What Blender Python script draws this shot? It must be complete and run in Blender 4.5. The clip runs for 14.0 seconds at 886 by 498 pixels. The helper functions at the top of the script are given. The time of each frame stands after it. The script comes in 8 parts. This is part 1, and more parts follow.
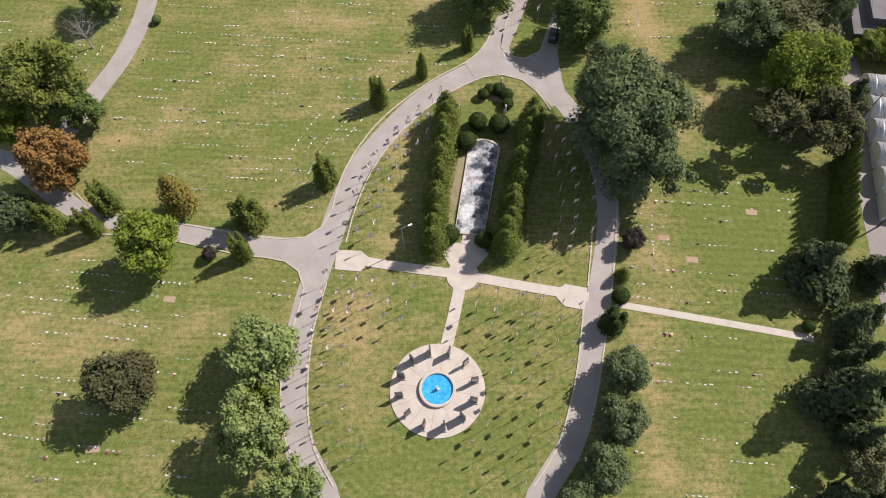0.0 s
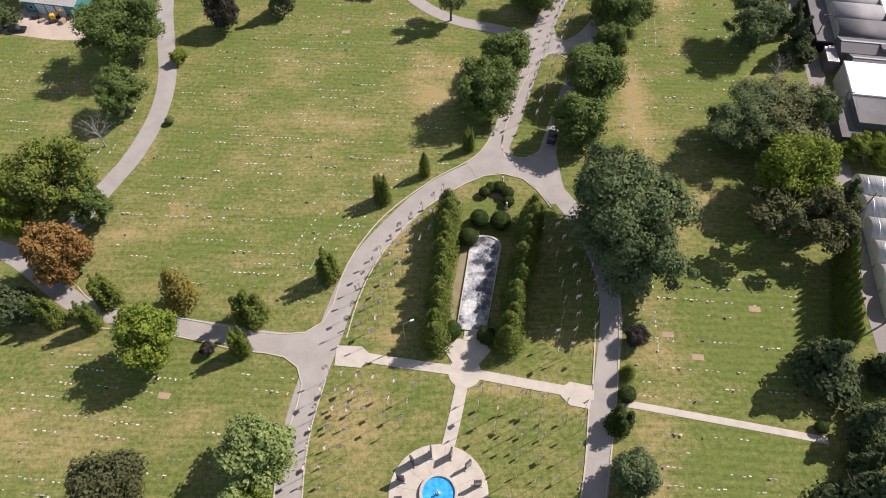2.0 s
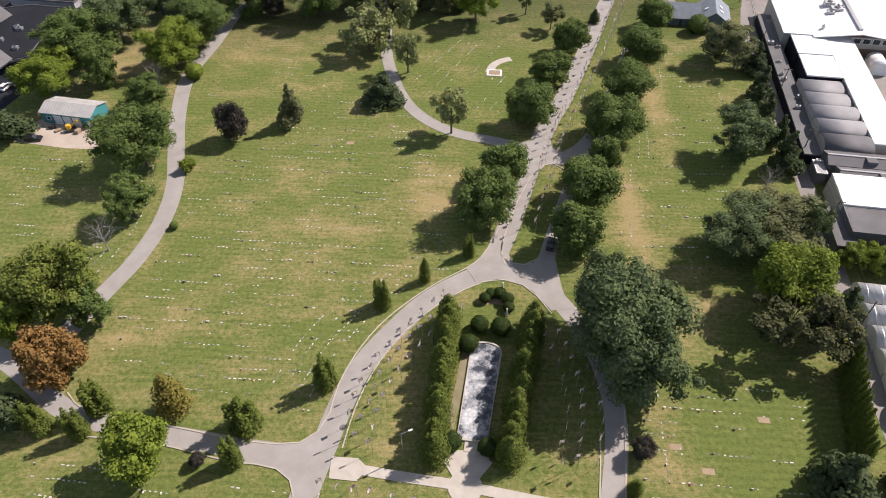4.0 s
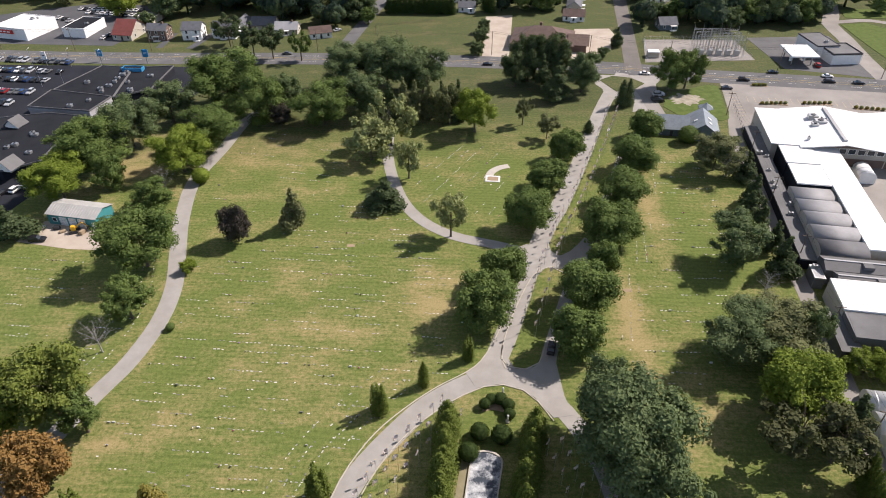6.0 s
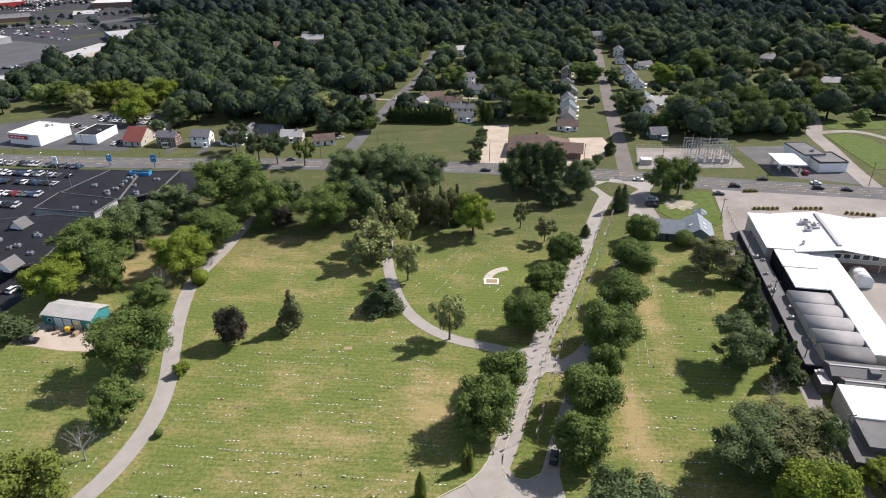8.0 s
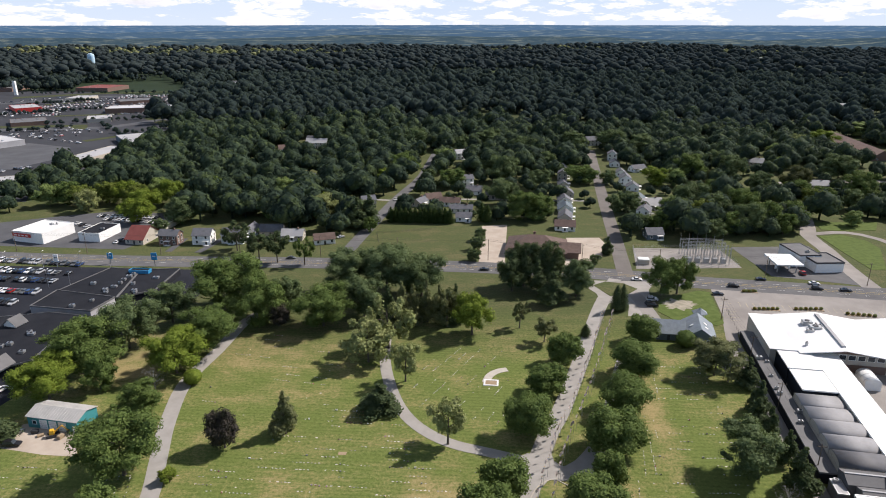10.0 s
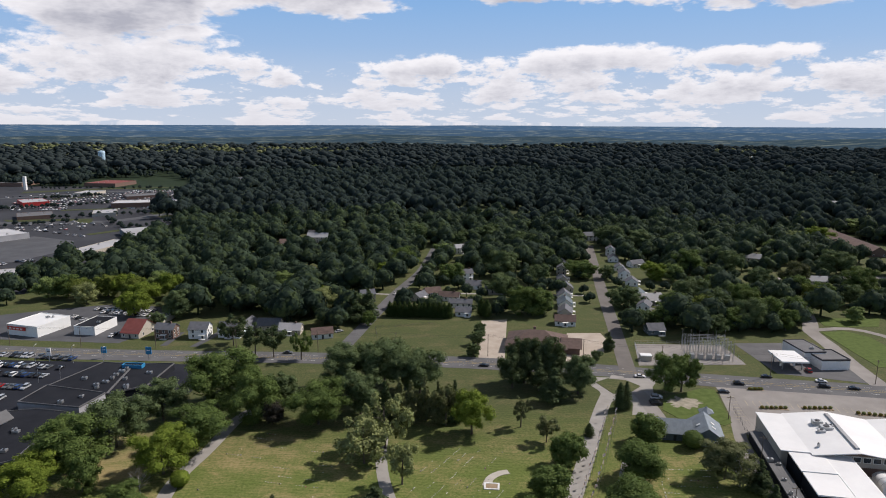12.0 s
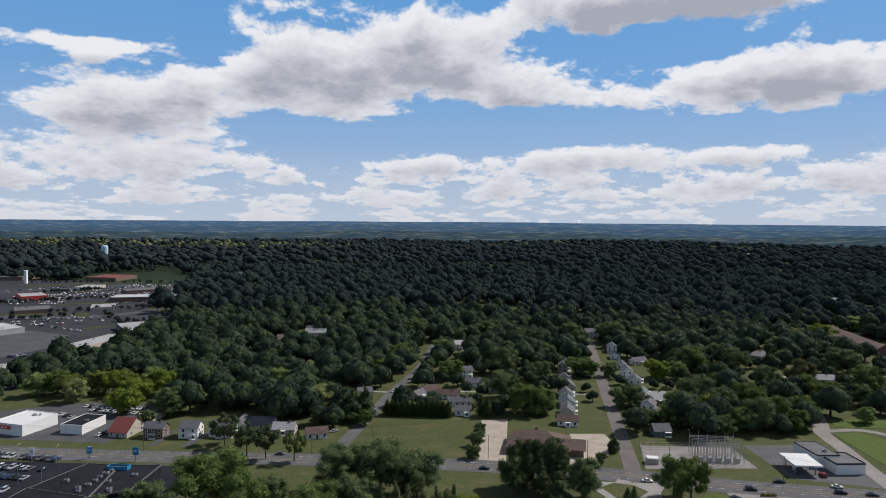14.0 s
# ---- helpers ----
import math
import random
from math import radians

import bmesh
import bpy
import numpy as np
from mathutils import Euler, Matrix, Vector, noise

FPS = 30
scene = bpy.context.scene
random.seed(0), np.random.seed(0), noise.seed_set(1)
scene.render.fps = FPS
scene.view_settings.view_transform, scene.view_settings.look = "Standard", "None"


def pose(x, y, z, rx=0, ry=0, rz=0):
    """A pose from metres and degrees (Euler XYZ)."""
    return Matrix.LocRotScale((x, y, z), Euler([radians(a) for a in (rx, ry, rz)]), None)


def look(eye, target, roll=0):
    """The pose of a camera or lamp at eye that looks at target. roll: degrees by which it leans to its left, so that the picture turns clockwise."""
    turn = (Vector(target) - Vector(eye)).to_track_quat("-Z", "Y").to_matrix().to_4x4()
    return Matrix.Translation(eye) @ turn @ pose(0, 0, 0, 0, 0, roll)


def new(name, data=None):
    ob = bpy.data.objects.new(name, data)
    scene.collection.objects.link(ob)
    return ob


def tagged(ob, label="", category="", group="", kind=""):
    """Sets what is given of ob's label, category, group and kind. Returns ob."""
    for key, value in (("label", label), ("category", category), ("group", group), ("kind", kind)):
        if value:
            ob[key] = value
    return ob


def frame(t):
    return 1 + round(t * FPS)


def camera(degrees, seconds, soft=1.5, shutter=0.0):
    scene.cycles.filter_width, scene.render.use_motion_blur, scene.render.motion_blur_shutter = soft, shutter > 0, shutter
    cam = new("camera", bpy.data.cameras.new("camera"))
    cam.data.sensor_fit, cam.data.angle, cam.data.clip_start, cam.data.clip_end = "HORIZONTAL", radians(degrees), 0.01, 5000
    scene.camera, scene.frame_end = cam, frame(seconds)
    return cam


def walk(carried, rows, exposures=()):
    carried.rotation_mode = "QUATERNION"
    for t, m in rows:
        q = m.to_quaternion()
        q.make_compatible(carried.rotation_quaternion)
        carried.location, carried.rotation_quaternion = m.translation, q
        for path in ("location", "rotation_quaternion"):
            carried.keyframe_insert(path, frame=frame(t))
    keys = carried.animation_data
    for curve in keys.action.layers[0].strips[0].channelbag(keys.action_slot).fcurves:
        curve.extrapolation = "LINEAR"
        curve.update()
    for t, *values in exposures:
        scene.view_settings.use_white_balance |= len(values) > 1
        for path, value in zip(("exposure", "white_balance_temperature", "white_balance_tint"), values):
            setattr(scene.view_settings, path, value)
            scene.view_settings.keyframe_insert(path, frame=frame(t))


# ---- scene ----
# A cemetery park beside a main road, seen from a hovering drone that tilts up to the horizon.
# x is to the right of the drone, y ahead of it, z up; the ground lies at z = 0.

# ---- camera ----
cam = camera(68.49, 14.0, 1.0)
PATH = [  # seconds, x, y, z, yaw, pitch, roll
    (0.0, 0.00, 0.00, 110.00, 1.94, -63.27, -3.02),
    (0.5, -0.13, 0.02, 109.93, 1.76, -61.58, -2.81),
    (1.0, -0.25, 0.06, 109.85, 1.51, -59.40, -2.48),
    (1.5, -0.36, 0.10, 109.79, 1.33, -57.18, -2.32),
    (2.0, -0.47, 0.16, 109.73, 1.13, -54.89, -2.05),
    (2.5, -0.57, 0.23, 109.67, 0.95, -52.56, -1.78),
    (3.0, -0.66, 0.30, 109.61, 0.78, -50.22, -1.58),
    (5.5, -0.99, 0.85, 109.41, 0.22, -38.97, -0.76),
    (6.0, -1.03, 1.00, 109.38, 0.14, -36.73, -0.64),
    (6.5, -1.07, 1.15, 109.35, 0.06, -34.51, -0.54),
    (7.0, -1.09, 1.32, 109.33, 0.00, -32.26, -0.42),
    (7.5, -1.11, 1.49, 109.31, -0.06, -30.03, -0.33),
    (8.0, -1.13, 1.68, 109.30, -0.11, -27.83, -0.26),
    (10.5, -1.07, 2.77, 109.30, -0.25, -17.10, 0.07),
    (11.0, -1.03, 3.02, 109.31, -0.25, -15.04, 0.14),
    (11.5, -0.99, 3.28, 109.32, -0.26, -13.02, 0.18),
    (12.0, -0.94, 3.55, 109.34, -0.26, -10.95, 0.22),
    (12.5, -0.88, 3.84, 109.37, -0.26, -8.79, 0.25),
    (13.0, -0.81, 4.13, 109.39, -0.25, -6.62, 0.32),
    (13.5, -0.74, 4.44, 109.43, -0.24, -4.52, 0.37),
    (14.0, -0.66, 4.75, 109.46, -0.23, -2.58, 0.43),
]


def drone_row(t, x, y, z, yaw, pitch, roll):
    a, p = radians(yaw), radians(pitch)
    ahead = Vector((-math.sin(a) * math.cos(p), math.cos(a) * math.cos(p), math.sin(p)))
    eye = Vector((x, y, z))
    return t, look(eye, eye + 100 * ahead, roll)


EXPOSURE = [  # seconds, stops, kelvin, tint
    (0.0, 0.58, 6680, 21), (3.0, 0.56, 6700, 21), (6.5, 0.62, 6620, 17), (8.0, 0.66, 6500, 16), (10.5, 0.30, 6500, 15), (12.0, -0.01, 6450, 15), (14.0, -0.20, 6280, 12),
]
walk(cam, [drone_row(*row) for row in PATH], EXPOSURE)

# ---- sun and sky ----
SUN_AZ, SUN_EL = radians(63), radians(43)  # clockwise from +y; height
sun_dir = Vector((math.sin(SUN_AZ) * math.cos(SUN_EL), math.cos(SUN_AZ) * math.cos(SUN_EL), math.sin(SUN_EL)))
sun_data = bpy.data.lights.new("sun", "SUN")
sun_data.energy, sun_data.angle, sun_data.color = 5.0, radians(0.53), (1.0, 0.94, 0.855)
sun = new("sun", sun_data)
sun.matrix_world = look(sun_dir * 900, (0, 0, 0))

world = bpy.data.worlds.new("sky")
scene.world = world
world.use_nodes = True
wn = world.node_tree


def node(tree, kind, **values):
    n = tree.nodes.new(kind)
    for key, value in values.items():
        n.inputs[key].default_value = value
    return n


def math_node(tree, op, a, b=None, c=None, clamp=False):
    n = tree.nodes.new("ShaderNodeMath")
    n.operation, n.use_clamp = op, clamp
    for i, v in enumerate((a, b, c)):
        if v is None:
            continue
        if isinstance(v, (int, float)):
            n.inputs[i].default_value = v
        else:
            tree.links.new(v, n.inputs[i])
    return n.outputs[0]


def ramp(tree, fac, stops, smooth=False):
    n = tree.nodes.new("ShaderNodeValToRGB")
    if smooth:
        n.color_ramp.interpolation = "EASE"
    e = n.color_ramp.elements
    while len(e) < len(stops):
        e.new(0.5)
    for el, (p, c) in zip(e, stops):
        el.position = p
        el.color = (c, c, c, 1) if isinstance(c, (int, float)) else (*c, 1)
    tree.links.new(fac, n.inputs[0])
    return n.outputs[0]


def mix(tree, fac, a, b, blend="MIX"):
    n = tree.nodes.new("ShaderNodeMix")
    n.data_type, n.blend_type = "RGBA", blend
    for sock, v in ((n.inputs[0], fac), (n.inputs[6], a), (n.inputs[7], b)):
        if isinstance(v, (int, float)):
            sock.default_value = v
        elif isinstance(v, tuple):
            sock.default_value = (*v, 1)
        else:
            tree.links.new(v, sock)
    return n.outputs[2]


def build_sky():
    t = wn
    t.nodes.clear()
    out = t.nodes.new("ShaderNodeOutputWorld")
    back = node(t, "ShaderNodeBackground", Strength=0.057)
    sky = t.nodes.new("ShaderNodeTexSky")
    sky.sky_type, sky.sun_disc = "NISHITA", False
    sky.sun_elevation, sky.sun_rotation = SUN_EL, SUN_AZ
    sky.air_density, sky.dust_density, sky.ozone_density = 1.0, 0.6, 1.6
    co = t.nodes.new("ShaderNodeTexCoord").outputs["Generated"]
    sep = t.nodes.new("ShaderNodeSeparateXYZ")
    t.links.new(co, sep.inputs[0])
    x, y, z = sep.outputs
    az = math_node(t, "ARCTAN2", x, y)
    el = math_node(t, "ARCSINE", math_node(t, "MAXIMUM", z, 0.0))

    def cover(e):
        """Cloud density at height e (radians): flat rows of small billows low down, larger heaps higher up, and the main banks."""
        depth = math_node(t, "LOGARITHM", math_node(t, "ADD", e, 0.05), 2.71828)
        layers = []
        for wide, tall, seed in ((9.5, 2.6, 3.7), (3.9, 2.1, 0.0)):
            comb = t.nodes.new("ShaderNodeCombineXYZ")
            t.links.new(math_node(t, "MULTIPLY", az, wide), comb.inputs[0])
            t.links.new(math_node(t, "MULTIPLY", depth, tall), comb.inputs[1])
            comb.inputs[2].default_value = seed
            soft = node(t, "ShaderNodeTexNoise", Scale=1.25, Detail=7.0, Roughness=0.56)
            heap = t.nodes.new("ShaderNodeTexVoronoi")
            heap.feature, heap.voronoi_dimensions, heap.normalize = "SMOOTH_F1", "2D", True
            for key, value in (("Scale", 2.6), ("Detail", 3.0), ("Roughness", 0.62), ("Lacunarity", 2.3), ("Smoothness", 0.35)):
                heap.inputs[key].default_value = value
            warp = node(t, "ShaderNodeTexNoise", Scale=3.0, Detail=3.0)
            t.links.new(comb.outputs[0], warp.inputs["Vector"])
            bent = t.nodes.new("ShaderNodeVectorMath")
            bent.operation = "MULTIPLY_ADD"
            bent.inputs[1].default_value = (0.22, 0.22, 0.0)
            t.links.new(warp.outputs["Color"], bent.inputs[0])
            t.links.new(comb.outputs[0], bent.inputs[2])
            t.links.new(comb.outputs[0], soft.inputs["Vector"])
            t.links.new(bent.outputs[0], heap.inputs["Vector"])
            puff = math_node(t, "SUBTRACT", 1.0, heap.outputs["Distance"])
            layers.append(math_node(t, "ADD", math_node(t, "MULTIPLY", soft.outputs["Fac"], 0.72), math_node(t, "MULTIPLY", puff, 0.30)))
        high = ramp(t, e, [(0.065, 0.0), (0.14, 1.0)])
        d = math_node(t, "ADD", math_node(t, "MULTIPLY", layers[0], math_node(t, "SUBTRACT", 1.0, high)), math_node(t, "MULTIPLY", layers[1], high))
        for a, h, wa, wh, power in CLOUD_BANKS:
            da = math_node(t, "DIVIDE", math_node(t, "SUBTRACT", az, radians(a)), radians(wa))
            de = math_node(t, "DIVIDE", math_node(t, "SUBTRACT", e, radians(h)), radians(wh))
            r = math_node(t, "ADD", math_node(t, "MULTIPLY", da, da), math_node(t, "MULTIPLY", de, de))
            d = math_node(t, "ADD", d, math_node(t, "MULTIPLY", math_node(t, "EXPONENT", math_node(t, "MULTIPLY", r, -1.0)), power))
        return d

    dens = cover(el)
    above = cover(math_node(t, "ADD", math_node(t, "MULTIPLY", el, 1.085), 0.004))
    mask = ramp(t, dens, [(0.580, 0.0), (0.645, 1.0)], True)
    core = math_node(t, "ADD", math_node(t, "MULTIPLY", dens, 0.20), math_node(t, "MULTIPLY", above, 0.80))
    thick = ramp(t, core, [(0.59, 0.0), (0.68, 0.42), (0.78, 1.0)])
    thick = math_node(t, "MULTIPLY", thick, ramp(t, el, [(0.0, 0.30), (0.05, 0.75), (0.12, 1.0)]))
    lit = mix(t, ramp(t, el, [(0.0, 0.0), (0.12, 1.0)]), (14.2, 14.4, 14.9), (16.8, 16.8, 16.9))
    cloud = mix(t, thick, lit, (7.8, 8.1, 9.1))
    # thin white veil towards the horizon
    veil = ramp(t, el, [(0.0, 0.96), (0.045, 0.80), (0.11, 0.42), (0.20, 0.14), (0.32, 0.04)])
    blue = mix(t, ramp(t, el, [(0.0, 0.8), (0.35, 0.75)]), sky.outputs[0], (2.4, 7.6, 15.2))
    base = mix(t, veil, blue, (10.0, 11.4, 13.0))
    seen = mix(t, mask, base, cloud)
    # unseen sky overhead: an even grey added to hold the fill light down
    colour = mix(t, ramp(t, el, [(0.36, 0.0), (0.48, 1.0)]), seen, mix(t, 0.25, (3.6, 4.0, 4.8), sky.outputs[0]))
    t.links.new(colour, back.inputs[0])
    t.links.new(back.outputs[0], out.inputs[0])


CLOUD_BANKS = [  # azimuth, height, half widths in degrees, strength; a negative one is open sky
    (-3, 14.0, 15, 4.0, 0.16), (-17, 11, 11, 2.2, 0.13), (-26, 8.2, 9, 1.8, 0.13), (-31, 13.2, 8, 0.7, 0.12), (21, 18, 11, 2.2, 0.19),
    (27, 11.6, 10, 2.0, 0.20), (13, 10.3, 6, 1.0, 0.13), (15, 5.2, 15, 1.0, 0.10), (-26, 4.6, 12, 1.5, 0.08), (0, 2.6, 60, 1.8, 0.075),
    (-32, 16.8, 10, 2.9, -0.62), (-38, 9.6, 6, 1.3, -0.25), (5, 8.3, 8, 1.4, -0.30), (15, 7.5, 13, 0.7, -0.24), (19, 14.2, 5, 1.3, -0.36),
    (-9, 6.3, 7, 1.0, -0.22), (35, 16.5, 4, 1.8, -0.3),
]
build_sky()

# ---- materials ----


def material(name, rough=0.9, metal=0.0, spec=0.3):
    m = bpy.data.materials.new(name)
    m.use_nodes = True
    t = m.node_tree
    b = t.nodes["Principled BSDF"]
    b.inputs["Roughness"].default_value, b.inputs["Metallic"].default_value = rough, metal
    b.inputs["Specular IOR Level"].default_value = spec
    return m, t, b


def coords(t, scale=(1, 1, 1), turn=0.0, world=True):
    """Coordinates in metres, over the whole place or on the one object."""
    if world:
        src = t.nodes.new("ShaderNodeNewGeometry").outputs["Position"]
    else:
        src = t.nodes.new("ShaderNodeTexCoord").outputs["Object"]
    m = node(t, "ShaderNodeMapping")
    m.inputs["Scale"].default_value = scale
    m.inputs["Rotation"].default_value = (0, 0, turn)
    t.links.new(src, m.inputs[0])
    return m.outputs[0]


def noise_tex(t, vec, scale, detail=4.0, rough=0.55):
    n = node(t, "ShaderNodeTexNoise", Scale=scale, Detail=detail, Roughness=rough)
    t.links.new(vec, n.inputs["Vector"])
    return n.outputs["Fac"]


def bump_on(t, b, fac, strength=0.4, distance=0.05):
    n = node(t, "ShaderNodeBump", Strength=strength, Distance=distance)
    t.links.new(fac, n.inputs["Height"])
    t.links.new(n.outputs[0], b.inputs["Normal"])


def worn(name, dark, light, scale=0.6, fine=6.0, rough=0.9, metal=0.0, spec=0.3, bump=0.25, world=True, vary=0.0):
    """A surface with stains at one scale and grain at a finer one."""
    m, t, b = material(name, rough, metal, spec)
    v = coords(t, world=world)
    big = ramp(t, noise_tex(t, v, scale, 5, 0.6), [(0.3, 0.0), (0.7, 1.0)])
    small = noise_tex(t, v, fine, 4, 0.6)
    f = math_node(t, "ADD", math_node(t, "MULTIPLY", big, 0.65), math_node(t, "MULTIPLY", small, 0.35))
    c = mix(t, f, dark, light)
    if vary:
        r = t.nodes.new("ShaderNodeObjectInfo").outputs["Random"]
        c = mix(t, math_node(t, "MULTIPLY", r, vary), c, tuple(0.6 * q for q in dark))
    t.links.new(c, b.inputs["Base Color"])
    if bump:
        bump_on(t, b, small, bump, 0.03)
    return m


def plain(name, colour, rough=0.5, metal=0.0, spec=0.4, vary=0.08):
    return worn(name, tuple(q * (1 - vary) for q in colour), tuple(min(1, q * (1 + vary)) for q in colour), 0.8, 9, rough, metal, spec, 0.0)


def foliage(name, dark, light, tip=None, scale=0.45, spec=0.05, crown=0.0, thin=0.2):
    """Leaves: light and dark clumps, and every leaf its own tone."""
    m, t, b = material(name, 0.62, 0.0, spec)
    v = coords(t)
    big = ramp(t, noise_tex(t, v, scale, 3, 0.6), [(0.32, 0.0), (0.68, 1.0)])
    isle = t.nodes.new("ShaderNodeNewGeometry").outputs["Random Per Island"]
    f = math_node(t, "ADD", math_node(t, "MULTIPLY", big, 0.5), math_node(t, "MULTIPLY", isle, 0.5))
    if crown:  # in a wood, every crown its own tone
        cell = node(t, "ShaderNodeTexVoronoi", Scale=crown)
        cell.voronoi_dimensions = "2D"
        t.links.new(v, cell.inputs["Vector"])
        one = t.nodes.new("ShaderNodeSeparateColor")
        t.links.new(cell.outputs["Color"], one.inputs[0])
        f = math_node(t, "ADD", math_node(t, "MULTIPLY", f, 0.45), math_node(t, "MULTIPLY", one.outputs[0], 0.6))
        # broad patches imitate sun and cloud shade across the canopy
        cloud_patch = ramp(t, noise_tex(t, v, 0.006, 3, 0.55), [(0.36, -0.0), (0.64, 1.0)])
        f = math_node(t, "MULTIPLY", f, math_node(t, "ADD", math_node(t, "MULTIPLY", cloud_patch, 0.9), 0.5))
    c = mix(t, f, dark, light)
    if tip:
        c = mix(t, ramp(t, noise_tex(t, v, 0.17, 3, 0.6), [(0.49, 0.0), (0.62, 0.9)]), c, tip)
    t.links.new(c, b.inputs["Base Color"])
    if crown:
        bump_on(t, b, noise_tex(t, v, 0.9, 3, 0.6), 0.7, 0.9)
    tr = node(t, "ShaderNodeBsdfTranslucent")
    t.links.new(c if crown else mix(t, 0.35, c, (0.22, 0.30, 0.03)), tr.inputs[0])
    mx = node(t, "ShaderNodeMixShader", Fac=thin)
    t.links.new(b.outputs[0], mx.inputs[1])
    t.links.new(tr.outputs[0], mx.inputs[2])
    t.links.new(mx.outputs[0], t.nodes["Material Output"].inputs[0])
    return m


DRY_SPOTS = [  # x, y, half widths, power: worn or parched places, and greener ones
    (44.4, 116.5, 4, 34, 0.28), (61.5, 165.6, 5, 30, 0.24), (-3.4, 127.4, 8, 9, 0.20), (-64.4, 207.8, 26, 16, 0.14), (-105.9, 200.3, 14, 20, 0.24),
    (-71.9, 82.4, 8, 9, 0.18), (-80.1, 40.3, 9, 7, 0.18), (37.3, 56.9, 5, 16, 0.20), (32.7, 21.2, 3, 22, 0.14), (-18.9, 44.4, 6, 5, 0.16),
    (-39.2, 99.7, 16, 10, 0.10), (-48.5, 41.8, 16, 5, 0.12), (53.6, 85.8, 5, 12, 0.18), (-74.0, 57.3, 14, 4, 0.14), (-26.6, 117.3, 20, 10, 0.07), (-10.5, 72.0, 5, 14, 0.20), (13.0, 46.5, 12, 2.5, 0.16), (-15.0, 40.0, 5, 12, 0.12), (17.0, 33.0, 4, 12, 0.10),
    (66.3, 138.0, 9, 24, -0.24), (54.8, 58.9, 14, 18, -0.20), (1.0, 19.1, 9, 6, -0.10), (-60.1, 53.4, 14, 6, -0.10), (12.4, 176.1, 16, 14, -0.10), (18.5, 116.8, 3, 14, -0.14),
]


def grass_material():
    """Mown turf: dry tan and green patches, faint mowing lines; cloud shade painted in from the north lawn on."""
    m, t, b = material("turf", 0.95, 0.0, 0.1)
    v = coords(t)
    lines = noise_tex(t, coords(t, (0.16, 1.9, 1), radians(5)), 1.0, 6, 0.72)
    patch = noise_tex(t, coords(t, (0.060, 0.10, 1), radians(5)), 1.0, 7, 0.70)
    fine = noise_tex(t, v, 1.1, 8, 0.80)
    blade = ramp(t, noise_tex(t, v, 4.0, 6, 0.80), [(0.30, 0.0), (0.70, 1.0)])
    wide = ramp(t, patch, [(0.36, 0.0), (0.64, 1.0)])
    streak = ramp(t, lines, [(0.36, 0.0), (0.64, 1.0)])
    tuft = ramp(t, fine, [(0.36, 0.0), (0.64, 1.0)])
    f = math_node(t, "ADD", math_node(t, "MULTIPLY", wide, 0.46), math_node(t, "ADD", math_node(t, "MULTIPLY", streak, 0.17), math_node(t, "MULTIPLY", tuft, 0.42)))
    pos = t.nodes.new("ShaderNodeSeparateXYZ")
    t.links.new(v, pos.inputs[0])
    for x, y, wx, wy, power in DRY_SPOTS:
        dx = math_node(t, "DIVIDE", math_node(t, "SUBTRACT", pos.outputs[0], x), wx)
        dy = math_node(t, "DIVIDE", math_node(t, "SUBTRACT", pos.outputs[1], y), wy)
        r = math_node(t, "ADD", math_node(t, "MULTIPLY", dx, dx), math_node(t, "MULTIPLY", dy, dy))
        f = math_node(t, "ADD", f, math_node(t, "MULTIPLY", math_node(t, "EXPONENT", math_node(t, "MULTIPLY", r, -1.0)), 1.5 * power))
    dry = ramp(t, f, [(0.45, 0.0), (0.66, 0.34), (0.92, 1.0)])
    lively = math_node(t, "ADD", math_node(t, "MULTIPLY", blade, 0.45), math_node(t, "ADD", math_node(t, "MULTIPLY", tuft, 0.43), math_node(t, "MULTIPLY", streak, 0.12)))
    # passes of the mower: straight across the lawns, in arcs round the fountain
    out_x, out_y = math_node(t, "SUBTRACT", pos.outputs[0], -1.0), math_node(t, "SUBTRACT", pos.outputs[1], 30.0)
    away_from = math_node(t, "SQRT", math_node(t, "ADD", math_node(t, "MULTIPLY", out_x, out_x), math_node(t, "MULTIPLY", out_y, out_y)))
    wobble = math_node(t, "MULTIPLY", patch, 5.0)
    arcs = math_node(t, "SINE", math_node(t, "ADD", math_node(t, "MULTIPLY", away_from, 4.4), wobble))
    rows = math_node(t, "SINE", math_node(t, "ADD", math_node(t, "ADD", math_node(t, "MULTIPLY", pos.outputs[1], 3.9), math_node(t, "MULTIPLY", pos.outputs[0], 0.36)), wobble))
    inner = math_node(t, "LESS_THAN", away_from, 27.0)
    mown = math_node(t, "ADD", math_node(t, "MULTIPLY", arcs, inner), math_node(t, "MULTIPLY", rows, math_node(t, "SUBTRACT", 1.0, inner)))
    lively = math_node(t, "ADD", lively, math_node(t, "MULTIPLY", mown, 0.055))
    green = mix(t, lively, (0.036, 0.058, 0.012), (0.180, 0.218, 0.062))
    tan = mix(t, blade, (0.165, 0.134, 0.056), (0.38, 0.308, 0.155))
    near = mix(t, dry, green, tan)
    # turf colour darkened to imitate cloud shade further north
    cloud_shaded = mix(t, lively, (0.022, 0.031, 0.014), (0.098, 0.110, 0.050))
    cloud_shaded = mix(t, math_node(t, "MULTIPLY", ramp(t, f, [(0.55, 0.0), (0.85, 1.0)]), 0.55), cloud_shaded, (0.115, 0.100, 0.058))
    sep = t.nodes.new("ShaderNodeSeparateXYZ")
    t.links.new(t.nodes.new("ShaderNodeNewGeometry").outputs["Position"], sep.inputs[0])
